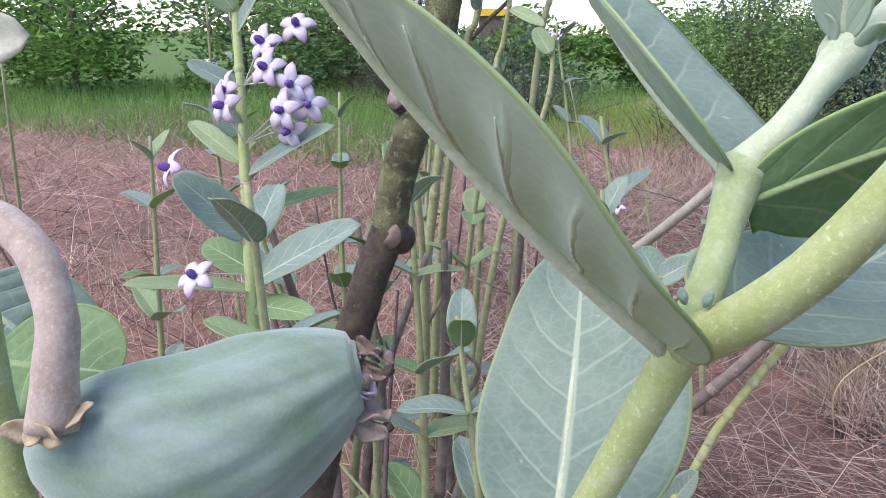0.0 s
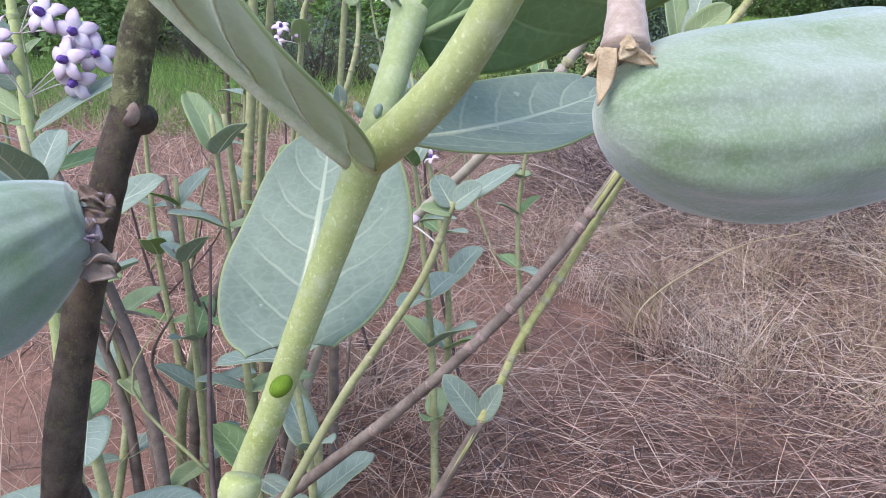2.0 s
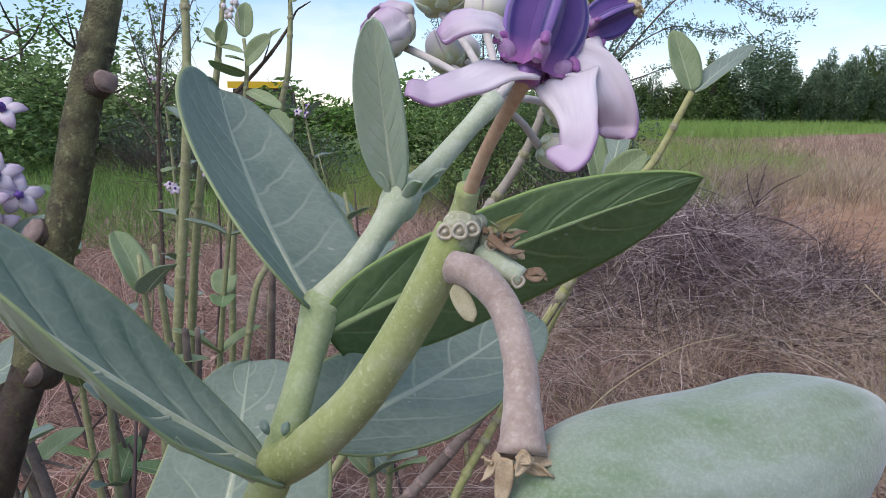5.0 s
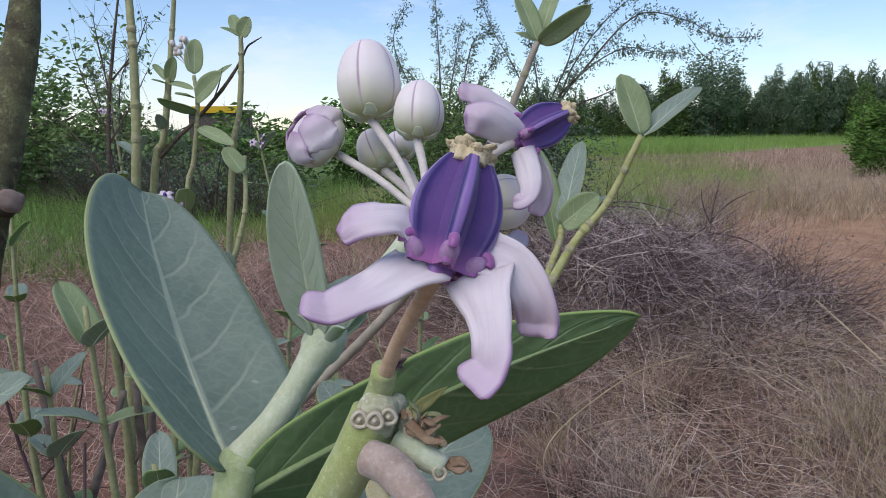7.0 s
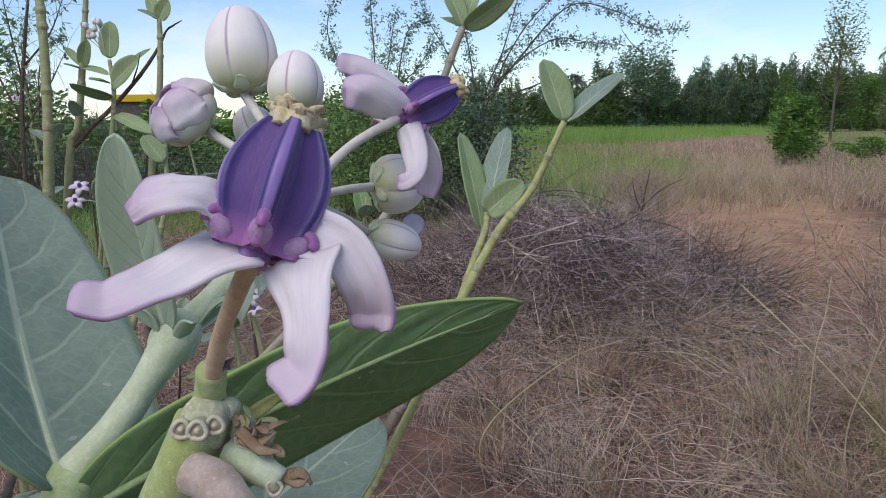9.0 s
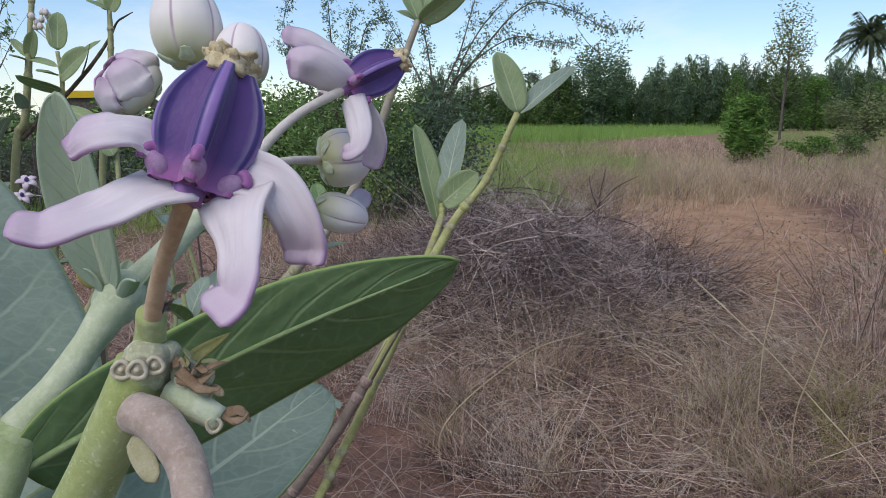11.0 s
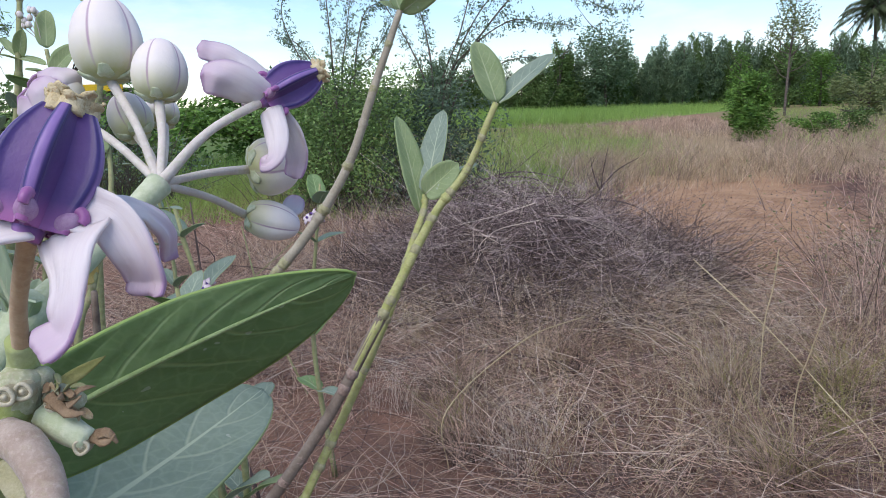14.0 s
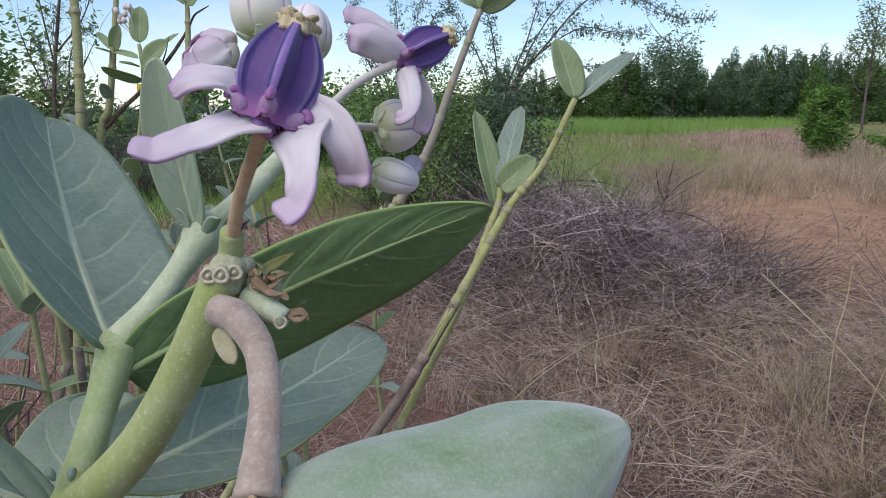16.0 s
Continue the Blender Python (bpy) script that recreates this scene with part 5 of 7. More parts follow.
part("dead_limb", tube([(-0.8420, 1.7010, 1.1900), (-0.7960, 1.7000, 1.2360), (-0.7480, 1.7041, 1.2792), (-0.6804, 1.6985, 1.3465), (-0.6399, 1.7112, 1.4066), (-0.6217, 1.7191, 1.4450), (-0.6060, 1.7220, 1.4577), (-0.5864, 1.7247, 1.4692)], [0.0062, 0.0056, 0.0050, 0.0044, 0.0036, 0.0024, 0.0022, 0.0010], 8, 6, 0.15), BARK, limbed, "bare dark dead limb")
part("dead_twig", tube([(-0.7000, 1.7000, 1.3280), (-0.6850, 1.7000, 1.3650), (-0.6780, 1.7050, 1.3990)], [0.0020, 0.0015, 0.0006], 6, 4), BARK, limbed)


def sapling(at, lines, seed, label):
    """A thin dark stem with wiry side twigs that carry small oval leaves."""
    r = np.random.default_rng(seed)
    ob = thing("sapling", (at[0], at[1], 0.0), label, "tree", "thin saplings")
    part("trunk", tube([at] + lines[0], [0.012, 0.009, 0.007, 0.004], 8, 6, 0.15), BARK, ob)
    for ln in lines[1:]:
        part("limb", tube(ln, [0.004, 0.003, 0.0012], 6, 5, 0.12), BARK, ob)
    bs, ws, ls = [], [], []
    for ln in lines:
        pts = smooth_path(ln, 6)
        for i in range(len(pts) - 1):
            for k in range(2):
                bs.append(np.array(pts[i].lerp(pts[i + 1], r.random())))
                ws.append(unit(r.normal(size=3) + np.array([0, 0, 0.5])))
                ls.append(r.uniform(0.06, 0.22))
    bs, ws, ls = np.array(bs), np.array(ws), np.array(ls)
    v, f = strands(bs, ws, ls, r.normal(size=bs.shape) * 0.2, np.full(len(bs), 0.0012), 3)
    quick("twig_tangle", v, f, BARK, ob, kind="stuff", smooth=True)
    k = np.repeat(np.arange(len(bs)), 5)
    p = bs[k] + ws[k] * (ls[k] * r.uniform(0.4, 1.0, len(k)))[:, None] + r.normal(size=(len(k), 3)) * 0.01
    keep = r.random(len(k)) < 0.45
    p = p[keep]
    v, f = leaflets(p, unit(r.normal(size=p.shape)), r.uniform(0.014, 0.028, len(p)), r.uniform(0.009, 0.015, len(p)))
    quick("foliage", v, f, FOLIAGE_MID, ob, kind="stuff")
    return ob


sapling((-1.60, 2.78, -0.03), [[(-1.59, 2.79, 0.7), (-1.575, 2.80, 1.25), (-1.555, 2.84, 1.55), (-1.53, 2.88, 1.80)],
    [(-1.575, 2.80, 1.25), (-1.66, 2.82, 1.42), (-1.72, 2.84, 1.58)], [(-1.570, 2.82, 1.40), (-1.62, 2.86, 1.58), (-1.66, 2.90, 1.72)],
    [(-1.575, 2.80, 1.20), (-1.48, 2.82, 1.36), (-1.41, 2.84, 1.50)], [(-1.56, 2.83, 1.45), (-1.47, 2.86, 1.57), (-1.42, 2.88, 1.70)],
    [(-1.585, 2.79, 1.05), (-1.70, 2.80, 1.22), (-1.82, 2.80, 1.33)]], 71, "thin dark sapling with sparse small leaves")


def leafy_plant(base, top, seed, pairs=6, flowers=0, spread=0.08, label="leafy milkweed plant with grey-green leaves", size=1.0):
    """A whole milkweed plant: stem, crossed leaf pairs and, on some, flower heads."""
    r = random.Random(seed)
    base, top = V(base), V(top)
    ob = thing("milkweed_plant", (base.x, base.y, 0), label, "shrub", "milkweed plants")
    mid = base.lerp(top, 0.5) + Vector((r.uniform(-1, 1), r.uniform(-1, 1), 0)) * spread
    pts = smooth_path([base, mid, top], 8)
    part("stem", tube([base, mid, top], [0.010 * size, 0.008 * size, 0.004 * size], 10, 8, 0.08), STEM_FAR, ob)
    for k in range(pairs):
        u = 0.35 + 0.63 * k / max(1, pairs - 1)
        i = min(int(u * (len(pts) - 1)), len(pts) - 2)
        a = k * math.pi / 2 + r.uniform(-0.4, 0.4) + seed
        for sgn in (0, math.pi):
            ln = size * r.uniform(0.11, 0.17) * (1.1 - 0.40 * u)
            q = Vector((math.cos(a + sgn), math.sin(a + sgn), r.uniform(-0.1, 0.75) + 0.5 * (u > 0.9)))
            tip = pts[i] + q.normalized() * ln
            mt = LEAF if r.random() < 0.55 else LEAF_YOUNG if r.random() < 0.5 else LEAF_SHADED
            lf = part("leaf", blade(pts[i], tip, (-q.x * 0.5, -q.y * 0.5, 1), ln * r.uniform(0.42, 0.55), shape=0.82, bow=0.04, fold=0.2, cup=0.1, wave=0.03, nu=12, nv=8, seed=k), mt, ob, solid=0.0008)
            part("midrib", tube(rib_line(pts[i], tip, (0, 0, 1), 0.04, 0.0005), [0.0012, 0.0009, 0.0004], 6, 2), STEM_PALE, lf)
    for k in range(flowers):
        i = len(pts) - 2 - r.randrange(0, 4)
        hub = pts[i] + Vector((r.uniform(-1, 1), r.uniform(-1, 0.4), r.uniform(-0.2, 0.6))) * 0.05
        for j in range(3):
            c = hub + Vector((r.uniform(-1, 1), r.uniform(-1, 1), r.uniform(-0.5, 1))) * 0.032
            small_flower(ob, c, Vector((r.uniform(-0.6, 0.6), r.uniform(-1, 0.1), r.uniform(0.2, 1))), pts[i], r)
    return ob


def small_flower(parent, c, d, root, r, size=0.016):
    d = d.normalized()
    fl = part("flower", lathe(c, c + d * size * 0.75, egg(size * 0.27, 0.4, 0.4), 15, 6, ribs=5, rib_depth=0.3), VIOLET, parent, "lilac flower with a purple crown")
    part("stalk", tube([root, V(root).lerp(c, 0.6) + Vector((0, 0, 0.004)), c], [0.0011, 0.001, 0.0012], 6, 3), PEDICEL_PALE, fl)
    s = d.orthogonal().normalized()
    for k in range(5):
        o = Matrix.Rotation(2 * math.pi * k / 5 + r.random() * 0.3, 3, d) @ s
        part("petal", blade(c, c + o * size * 1.3 + d * size * r.uniform(-0.15, 0.35), d, size * 0.85, shape=0.7, bow=0.1, cup=-0.3, curl=-0.4, nu=6, nv=4), PETAL, fl, solid=0.0008)


# the flowering plant that stands behind, seen first
fp = shoot("milkweed_plant", [(-0.865, 0.862, -0.03), (-0.872, 0.868, 0.3818), (-0.8989, 0.9065, 0.6996), (-0.9317, 0.9466, 0.8721), (-0.9809, 1.0075, 1.0616), (-1.0340, 1.0685, 1.2569), (-1.0716, 1.1128, 1.3780)], [0.014, 0.011, 0.0105, 0.0100, 0.009, 0.007, 0.005], [
    ((-0.9272, 0.9426, 0.8529), (-1.0241, 0.8751, 0.9682), (0.5, -0.6, 0.7), 0.075, LEAF),
    ((-0.9095, 0.9263, 0.7763), (-0.7089, 0.9701, 0.8961), (-0.3, -0.7, 0.7), 0.085, LEAF),
    ((-0.9418, 0.9698, 0.9584), (-0.7884, 1.0164, 1.0504), (-0.3, -0.6, 0.7), 0.05, LEAF),
    ((-0.9075, 0.9225, 0.7619), (-1.0372, 0.7568, 0.8024), (0, -0.35, 1), 0.05, LEAF_YOUNG),
    ((-0.9236, 0.9569, 0.8914), (-0.8507, 1.1160, 0.9157), (0, -0.4, 0.9), 0.05, LEAF_SHADED),
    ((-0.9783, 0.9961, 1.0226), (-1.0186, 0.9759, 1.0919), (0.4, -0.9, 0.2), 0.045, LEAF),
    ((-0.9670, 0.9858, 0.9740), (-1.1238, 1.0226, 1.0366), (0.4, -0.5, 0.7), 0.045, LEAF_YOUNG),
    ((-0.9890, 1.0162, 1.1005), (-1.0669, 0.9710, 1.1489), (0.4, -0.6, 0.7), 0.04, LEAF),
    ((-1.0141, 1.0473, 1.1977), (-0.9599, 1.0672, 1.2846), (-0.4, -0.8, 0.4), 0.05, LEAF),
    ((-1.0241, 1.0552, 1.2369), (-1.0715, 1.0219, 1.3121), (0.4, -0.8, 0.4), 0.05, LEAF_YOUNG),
    ((-0.9024, 0.9172, 0.7380), (-0.7449, 0.8841, 0.7570), (0, -0.6, 0.8), 0.05, LEAF_SHADED),
    ((-0.9121, 0.9312, 0.7955), (-1.0333, 0.9410, 0.8287), (0, -0.6, 0.8), 0.06, LEAF_SHADED)], "flowering milkweed plant with broad grey-green leaves", STEM, 5, "milkweed plants")
rr = random.Random(3)
for (c, dd) in (((-0.9066, 0.9891, 1.1432), (0, -1, 0.4)), ((-0.8640, 1.0010, 1.1160), (0.3, -1, 0.2)), ((-0.8397, 1.0136, 1.0831), (0.5, -0.8, 0.1)), ((-0.8648, 0.9758, 1.0753), (0, -1, 0.1)), ((-0.9619, 0.9500, 1.1056), (-0.5, -0.8, 0.2)), ((-0.9559, 0.9341, 1.0834), (-0.2, -1, 0)), ((-0.9370, 1.0225, 1.1842), (-0.1, -0.9, 0.5)), ((-0.9006, 1.0728, 1.2133), (0.3, -0.8, 0.6)), ((-0.9906, 0.8396, 0.9873), (-0.6, -0.7, 0.2)), ((-0.8644, 0.9879, 1.0409), (0.2, -1, -0.2)), ((-0.9314, 0.8129, 0.8169), (0, -0.7, 0.7))):
    small_flower(fp, V(c), V(dd), min(((-0.9840, 1.0219, 1.1103), (-0.9392, 0.9648, 0.9392), (-0.9130, 0.9240, 0.7900), (-0.9600, 0.9850, 1.0100)), key=lambda q: (V(q) - V(c)).length), rr, 0.028)

for k, (x, y, h, n, fl) in enumerate(((-1.55, 1.25, 0.95, 5, 0), (-0.62, 1.05, 1.0, 5, 0), (-0.80, 1.55, 1.15, 6, 1), (-1.25, 2.3, 1.25, 6, 1), (-0.42, 1.75, 1.02, 5, 1), (-0.50, 0.62, 1.05, 6, 0), (-0.34, 1.35, 0.92, 5, 0), (-2.1, 2.2, 1.3, 6, 1), (-1.9, 3.4, 1.5, 6, 1), (-0.95, 2.9, 1.25, 6, 1), (-0.25, 2.35, 1.0, 5, 1), (-2.9, 3.2, 1.3, 6, 0), (-0.98, 1.0, 0.9, 5, 0))):
    leafy_plant((x, y, -0.03), (x + rng.uniform(-0.1, 0.1), y + rng.uniform(-0.1, 0.1), h), k + 11, n, fl)

small_flower(lf, V((-0.2396, 0.6968, 0.9432)), V((-0.3, -0.9, 0.3)), (-0.1950, 0.6865, 0.9232), rr, 0.016)

# a yellowed leaf hanging on a thin stem
ys = shoot("milkweed_shoot", [(-0.735, 1.470, -0.03), (-0.705, 1.475, 0.45), (-0.6605, 1.4887, 0.7879), (-0.6335, 1.5058, 0.8723), (-0.6150, 1.5203, 0.9446), (-0.5843, 1.5468, 1.0772), (-0.5943, 1.5902, 1.1973)], [0.010, 0.009, 0.008, 0.0075, 0.007, 0.0055, 0.0045], [
    ((-0.6187, 1.5132, 0.9084), (-0.6508, 1.4767, 0.9347), (0.1, -1, 0.3), 0.045, LEAF_DRYING),
    ((-0.6113, 1.5204, 0.9446), (-0.6826, 1.5245, 0.9751), (0.1, -0.7, 0.7), 0.03, LEAF),
    ((-0.6138, 1.5203, 0.9446), (-0.6157, 1.5099, 0.9961), (0.3, -0.8, 0.4), 0.03, LEAF),
    ((-0.5904, 1.5631, 1.1617), (-0.6334, 1.5725, 1.2162), (0.3, -0.8, 0.4), 0.04, LEAF_YOUNG)], "milkweed stem carrying one yellowed leaf", nodes=5)

for k in range(11):
    x, y = rng.uniform(-0.95, -0.52), rng.uniform(1.0, 1.5)
    h = rng.uniform(0.55, 1.0)
    st = thing("bare_stem", (x, y, 0), "old brown milkweed stem with leaf scars", "stem", "old stems")
    q = [(x, y, -0.03), (x + rng.uniform(-0.06, 0.06), y, h * 0.55), (x + rng.uniform(-0.15, 0.15), y + rng.uniform(-0.1, 0.1), h)]
    part("stem", tube(q, [0.013, 0.011, 0.006], 9, 8, 0.14), OLD_STEM if k % 4 else STEM_FAR, st)
    part("side_twig", tube([q[1], (q[1][0] + rng.uniform(-0.08, 0.08), q[1][1], q[1][2] + 0.12), (q[1][0] + rng.uniform(-0.16, 0.16), q[1][1] - 0.05, q[1][2] + rng.uniform(0.15, 0.3))], [0.005, 0.004, 0.002], 7, 4, 0.1), OLD_STEM, st)
for k, (x, y, h) in enumerate(((-0.78, 1.12, 0.86), (-0.52, 0.98, 0.78), (-1.15, 1.65, 1.05))):
    leafy_plant((x, y, -0.03), (x + rng.uniform(-0.08, 0.08), y + rng.uniform(-0.08, 0.08), h), k + 61, 5, 0)

# thin bare stems and sticks among the plants
for k in range(13):
    x, y = rng.uniform(-2.2, -0.25), rng.uniform(0.75, 3.6)
    h = rng.uniform(0.6, 1.25)
    top = (x + rng.uniform(-0.25, 0.25), y + rng.uniform(-0.2, 0.2), h)
    st = thing("bare_stem", (x, y, 0), "thin bare dry plant stem standing in the soil", "stem", "bare stems")
    mid = ((x + top[0]) / 2 + rng.uniform(-0.05, 0.05), (y + top[1]) / 2, h * 0.5)
    part("stem", tube([(x, y, -0.03), mid, top], [0.006, 0.005, 0.0022], 7, 6, 0.12), STEM_FAR if k % 3 else TWIG, st)
    part("side_twig", tube([mid, (mid[0] + rng.uniform(-0.15, 0.15), mid[1], mid[2] + 0.15), (mid[0] + rng.uniform(-0.3, 0.3), mid[1], mid[2] + rng.uniform(0.15, 0.4))], [0.0035, 0.0025, 0.001], 6, 4), TWIG if k % 3 else STEM_FAR, st)

SHRIVEL = mottled("shrivelled lilac", (0.26, 0.2, 0.26), (0.5, 0.44, 0.48), 0.004, relief=0.8, depth=0.0005)

# ---- woody stem and second pod, in front at the start ----
wood = thing("woody_stem", (-0.30, 0.21, 0.0), "dark mossy woody milkweed stem with cut side shoots", "stem")
part("trunk", tube([(-0.33, 0.20, -0.03), (-0.30, 0.20, 0.5), (-0.262, 0.195, 0.90), (-0.2213, 0.1505, 0.9926), (-0.2150, 0.1668, 1.0580), (-0.2080, 0.1815, 1.1054), (-0.2008, 0.1893, 1.1331)], [0.013, 0.012, 0.010, 0.0074, 0.0068, 0.0066, 0.0066], 18, 7, 0.10), BARK, wood)
part("upper_stem", tube([(-0.2040, 0.1860, 1.1208), (-0.2008, 0.1893, 1.1331), (-0.1995, 0.1947, 1.1541), (-0.1928, 0.2020, 1.1818), (-0.1876, 0.2104, 1.2214), (-0.1834, 0.2192, 1.2533), (-0.1815, 0.2299, 1.2862), (-0.1846, 0.2426, 1.3169)], [0.0058, 0.0062, 0.0065, 0.0064, 0.0062, 0.0060, 0.0055, 0.004], 18, 7, 0.10), BARK_MOSS, wood, "upper stem grown over with yellow-green lichen")
for at, f, r in (((-0.1980, 0.1853, 1.1322), (0.1, -1, 0.35), 0.0048), ((-0.1993, 0.1957, 1.1801), (-0.35, -0.8, 0.5), 0.0052), ((-0.1765, 0.2078, 1.2322), (0.8, -0.5, 0.2), 0.004)):
    f = V(f).normalized()
    nb = part("cut_stub", lathe(V(at) - f * 0.010, V(at) + f * 0.001, lambda u: r * (1.25 - 0.2 * u if u < 0.97 else 0.8), 16, 10, bumps=0.0010, bump_scale=220), BARK, wood)
    part("cut_face", lathe(V(at) + f * 0.0004, V(at) + f * 0.0018, lambda u: r * (0.98 if u < 0.7 else 0.8), 16, 5, bumps=0.0010, bump_scale=300), KNOT_RING, nb)

second = thing("milkweed_branch", (-0.40, 0.12, 0.0), "milkweed branch bearing a second grey-green seed pod", "shrub")
part("stem", tube([(-0.40, 0.12, -0.03), (-0.36, 0.11, 0.5), (-0.2443, 0.0709, 0.9992), (-0.2618, 0.0787, 1.0671), (-0.2681, 0.0809, 1.1011), (-0.2729, 0.0844, 1.1367), (-0.2682, 0.0867, 1.1545)], [0.011, 0.009, 0.006, 0.0055, 0.0052, 0.0050, 0.0048], 14, 6, 0.03), STEM, second)
pod2 = part("seed_pod", lathe((-0.2439, 0.0735, 1.0920), (-0.1715, 0.1237, 1.1133), pod_profile(0.0235, 0.62), 80, 64, ridges=0.0030, side=(0.1, 0.1, 1), sag=0.0080, crest=0.0010), POD_SHADED, second, "inflated grey-green seed pod with downy ridged skin")
part("pod_stalk", tube([(-0.2665, 0.0868, 1.1523), (-0.2566, 0.0855, 1.1515), (-0.2424, 0.0825, 1.1457), (-0.2305, 0.0773, 1.1335), (-0.2272, 0.0725, 1.1209), (-0.2260, 0.0688, 1.1076)], [0.0055, 0.0050, 0.0050, 0.0050, 0.0054, 0.0064], 16, 6, 0.04), STALK, pod2, "curved brown stalk")
for a, b, up, w in (((-0.2288, 0.0652, 1.1080), (-0.2339, 0.0610, 1.1099), (0, -1, 0.3), 0.006), ((-0.2265, 0.0645, 1.1097), (-0.2183, 0.0655, 1.1076), (0, -1, 0), 0.0062), ((-0.2208, 0.0685, 1.1099), (-0.2179, 0.0748, 1.1141), (-0.3, -0.8, 0.4), 0.005), ((-0.2254, 0.0653, 1.1103), (-0.2269, 0.0621, 1.1063), (0, -1, 0), 0.005)):
    part("dry_sepal", blade(a, b, up, w, shape=0.6, fold=0.2, wave=0.08, nu=10, nv=6, foot=0.6), DRY, pod2, "papery dry brown sepal", solid=0.0004)
remains = part("withered_flower", lathe((-0.1733, 0.1218, 1.1065), (-0.1665, 0.1220, 1.1148), egg(0.0040, 0.5, 0.35), 20, 12, bumps=0.0026, bump_scale=320), DRY_DARK, pod2, "withered dark flower stuck to the pod's tip")
for a, b, up, w, mt in (((-0.1736, 0.1249, 1.1199), (-0.1648, 0.1223, 1.1167), (0.3, -1, 0.2), 0.0050, 0), ((-0.1717, 0.1242, 1.1187), (-0.1607, 0.1218, 1.1161), (0.2, -0.8, 0.7), 0.0046, 0), ((-0.1718, 0.1230, 1.1149), (-0.1609, 0.1208, 1.1135), (0.2, -1, -0.4), 0.0042, 0), ((-0.1716, 0.1221, 1.1119), (-0.1644, 0.1183, 1.1075), (0.5, -1, 0), 0.0056, 2), ((-0.1710, 0.1229, 1.1134), (-0.1659, 0.1173, 1.1066), (-0.3, -1, 0.2), 0.0050, 2), ((-0.1727, 0.1199, 1.1032), (-0.1604, 0.1191, 1.1004), (0.1, -0.9, 0.5), 0.0074, 1), ((-0.1732, 0.1186, 1.1002), (-0.1597, 0.1185, 1.0974), (0.2, -1, -0.3), 0.0062, 1), ((-0.1743, 0.1164, 1.0950), (-0.1762, 0.1108, 1.0912), (-0.3, -1, 0), 0.0034, 0)):
    part("shrivelled_petal", blade(a, b, up, w, shape=0.7, fold=0.7, curl=0.10, wave=0.30, bow=0.08, twist=60, nu=14, nv=8, foot=0.5, end=0.4, seed=len(remains.children)), (DRY_DARK, DRY_GREY, SHRIVEL)[mt], remains, solid=0.0006)
for at in ((-0.1612, 0.1213, 1.1154), (-0.1603, 0.1190, 1.0998), (-0.1656, 0.1225, 1.1184)):
    part("dark_bead", lathe(V(at) - Vector((0.0015, 0, 0.0012)), V(at) + Vector((0.0012, -0.001, 0.0012)), egg(0.0015, 0.5, 0.4), 12, 8, bumps=0.0005, bump_scale=800), BARK, remains)
leaf(second, (-0.2995, 0.0992, 1.0974), (-0.2565, 0.1139, 1.0962), (0.1, -0.35, 0.9), 0.052, LEAF_SHADED, shape=0.85, fold=0.15, seed=12)
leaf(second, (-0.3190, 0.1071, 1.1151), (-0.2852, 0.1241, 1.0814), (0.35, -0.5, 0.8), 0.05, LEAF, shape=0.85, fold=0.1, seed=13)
leaf(second, (-0.3007, 0.0859, 1.0584), (-0.2952, 0.1115, 1.0932), (0.5, -0.8, 0.2), 0.035, LEAF_SHADED, shape=0.85, fold=0.1, seed=14)
part("fading_petal", blade((-0.2821, 0.0931, 1.1950), (-0.2631, 0.1040, 1.2001), (0, -1, 0.2), 0.016, nu=10, nv=6, bow=0.1, fold=0.2), CREAM, second, solid=0.0008)

# ---- dry brush and straw on the ground ----
def area(n, x0, x1, y0, y1, near=1.0):
    y = y0 + (y1 - y0) * rng.random(n) ** near
    x = x0 + (x1 - x0) * rng.random(n)
    return np.stack([x, y, np.full(n, -0.02)], 1)


def straw_bed(name, n, box, low, high, tilt, radius, material, label, near=1.3, bend=0.35, z=0.0, keep=None, segs=3):
    b = area(n, *box, near)
    if keep is not None:
        b = b[keep(b)]
    n = len(b)
    b[:, 2] += z * rng.random(n)
    a = rng.uniform(0, 2 * np.pi, n)
    el = np.radians(rng.uniform(*tilt, n))
    way = np.stack([np.cos(a) * np.cos(el), np.sin(a) * np.cos(el), np.sin(el)], 1)
    ln = rng.uniform(low, high, n)
    bd = rng.normal(size=(n, 3)) * bend
    bd[:, 2] = -np.abs(bd[:, 2]) * 0.6
    v, f = strands(b, way, ln, bd, radius * rng.uniform(0.6, 1.4, n), segs)
    v[:, 2] = np.maximum(v[:, 2], -0.03)
    return quick(name, v, f, material, None, label, "grass", "stuff", True)


def off_path(b):
    """Leaves the bare track free of straw."""
    left, right = 1.75 + 0.22 * (b[:, 1] - 5.0), 3.2 + 0.55 * (b[:, 1] - 5.0)
    wob = 0.25 * np.sin(b[:, 1] * 2.1) + rng.normal(size=len(b)) * 0.18
    on = (b[:, 0] > left + wob) & (b[:, 0] < right + wob) & (b[:, 1] > 4.3 + wob)
    bare = np.hypot((b[:, 0] + 0.3) / 0.6, (b[:, 1] - 2.5) / 0.55) < 1
    return (~on | (rng.random(len(b)) < 0.13)) & (~bare | (rng.random(len(b)) < 0.3))


def clumpy(b):
    q = np.sin(2.7 * b[:, 0] + 1.3 * b[:, 1]) * np.sin(1.9 * b[:, 1] - 0.8 * b[:, 0]) + 0.5 * np.sin(6.1 * b[:, 0] - 2.2 * b[:, 1])
    return rng.random(len(b)) < 0.5 + 0.45 * q


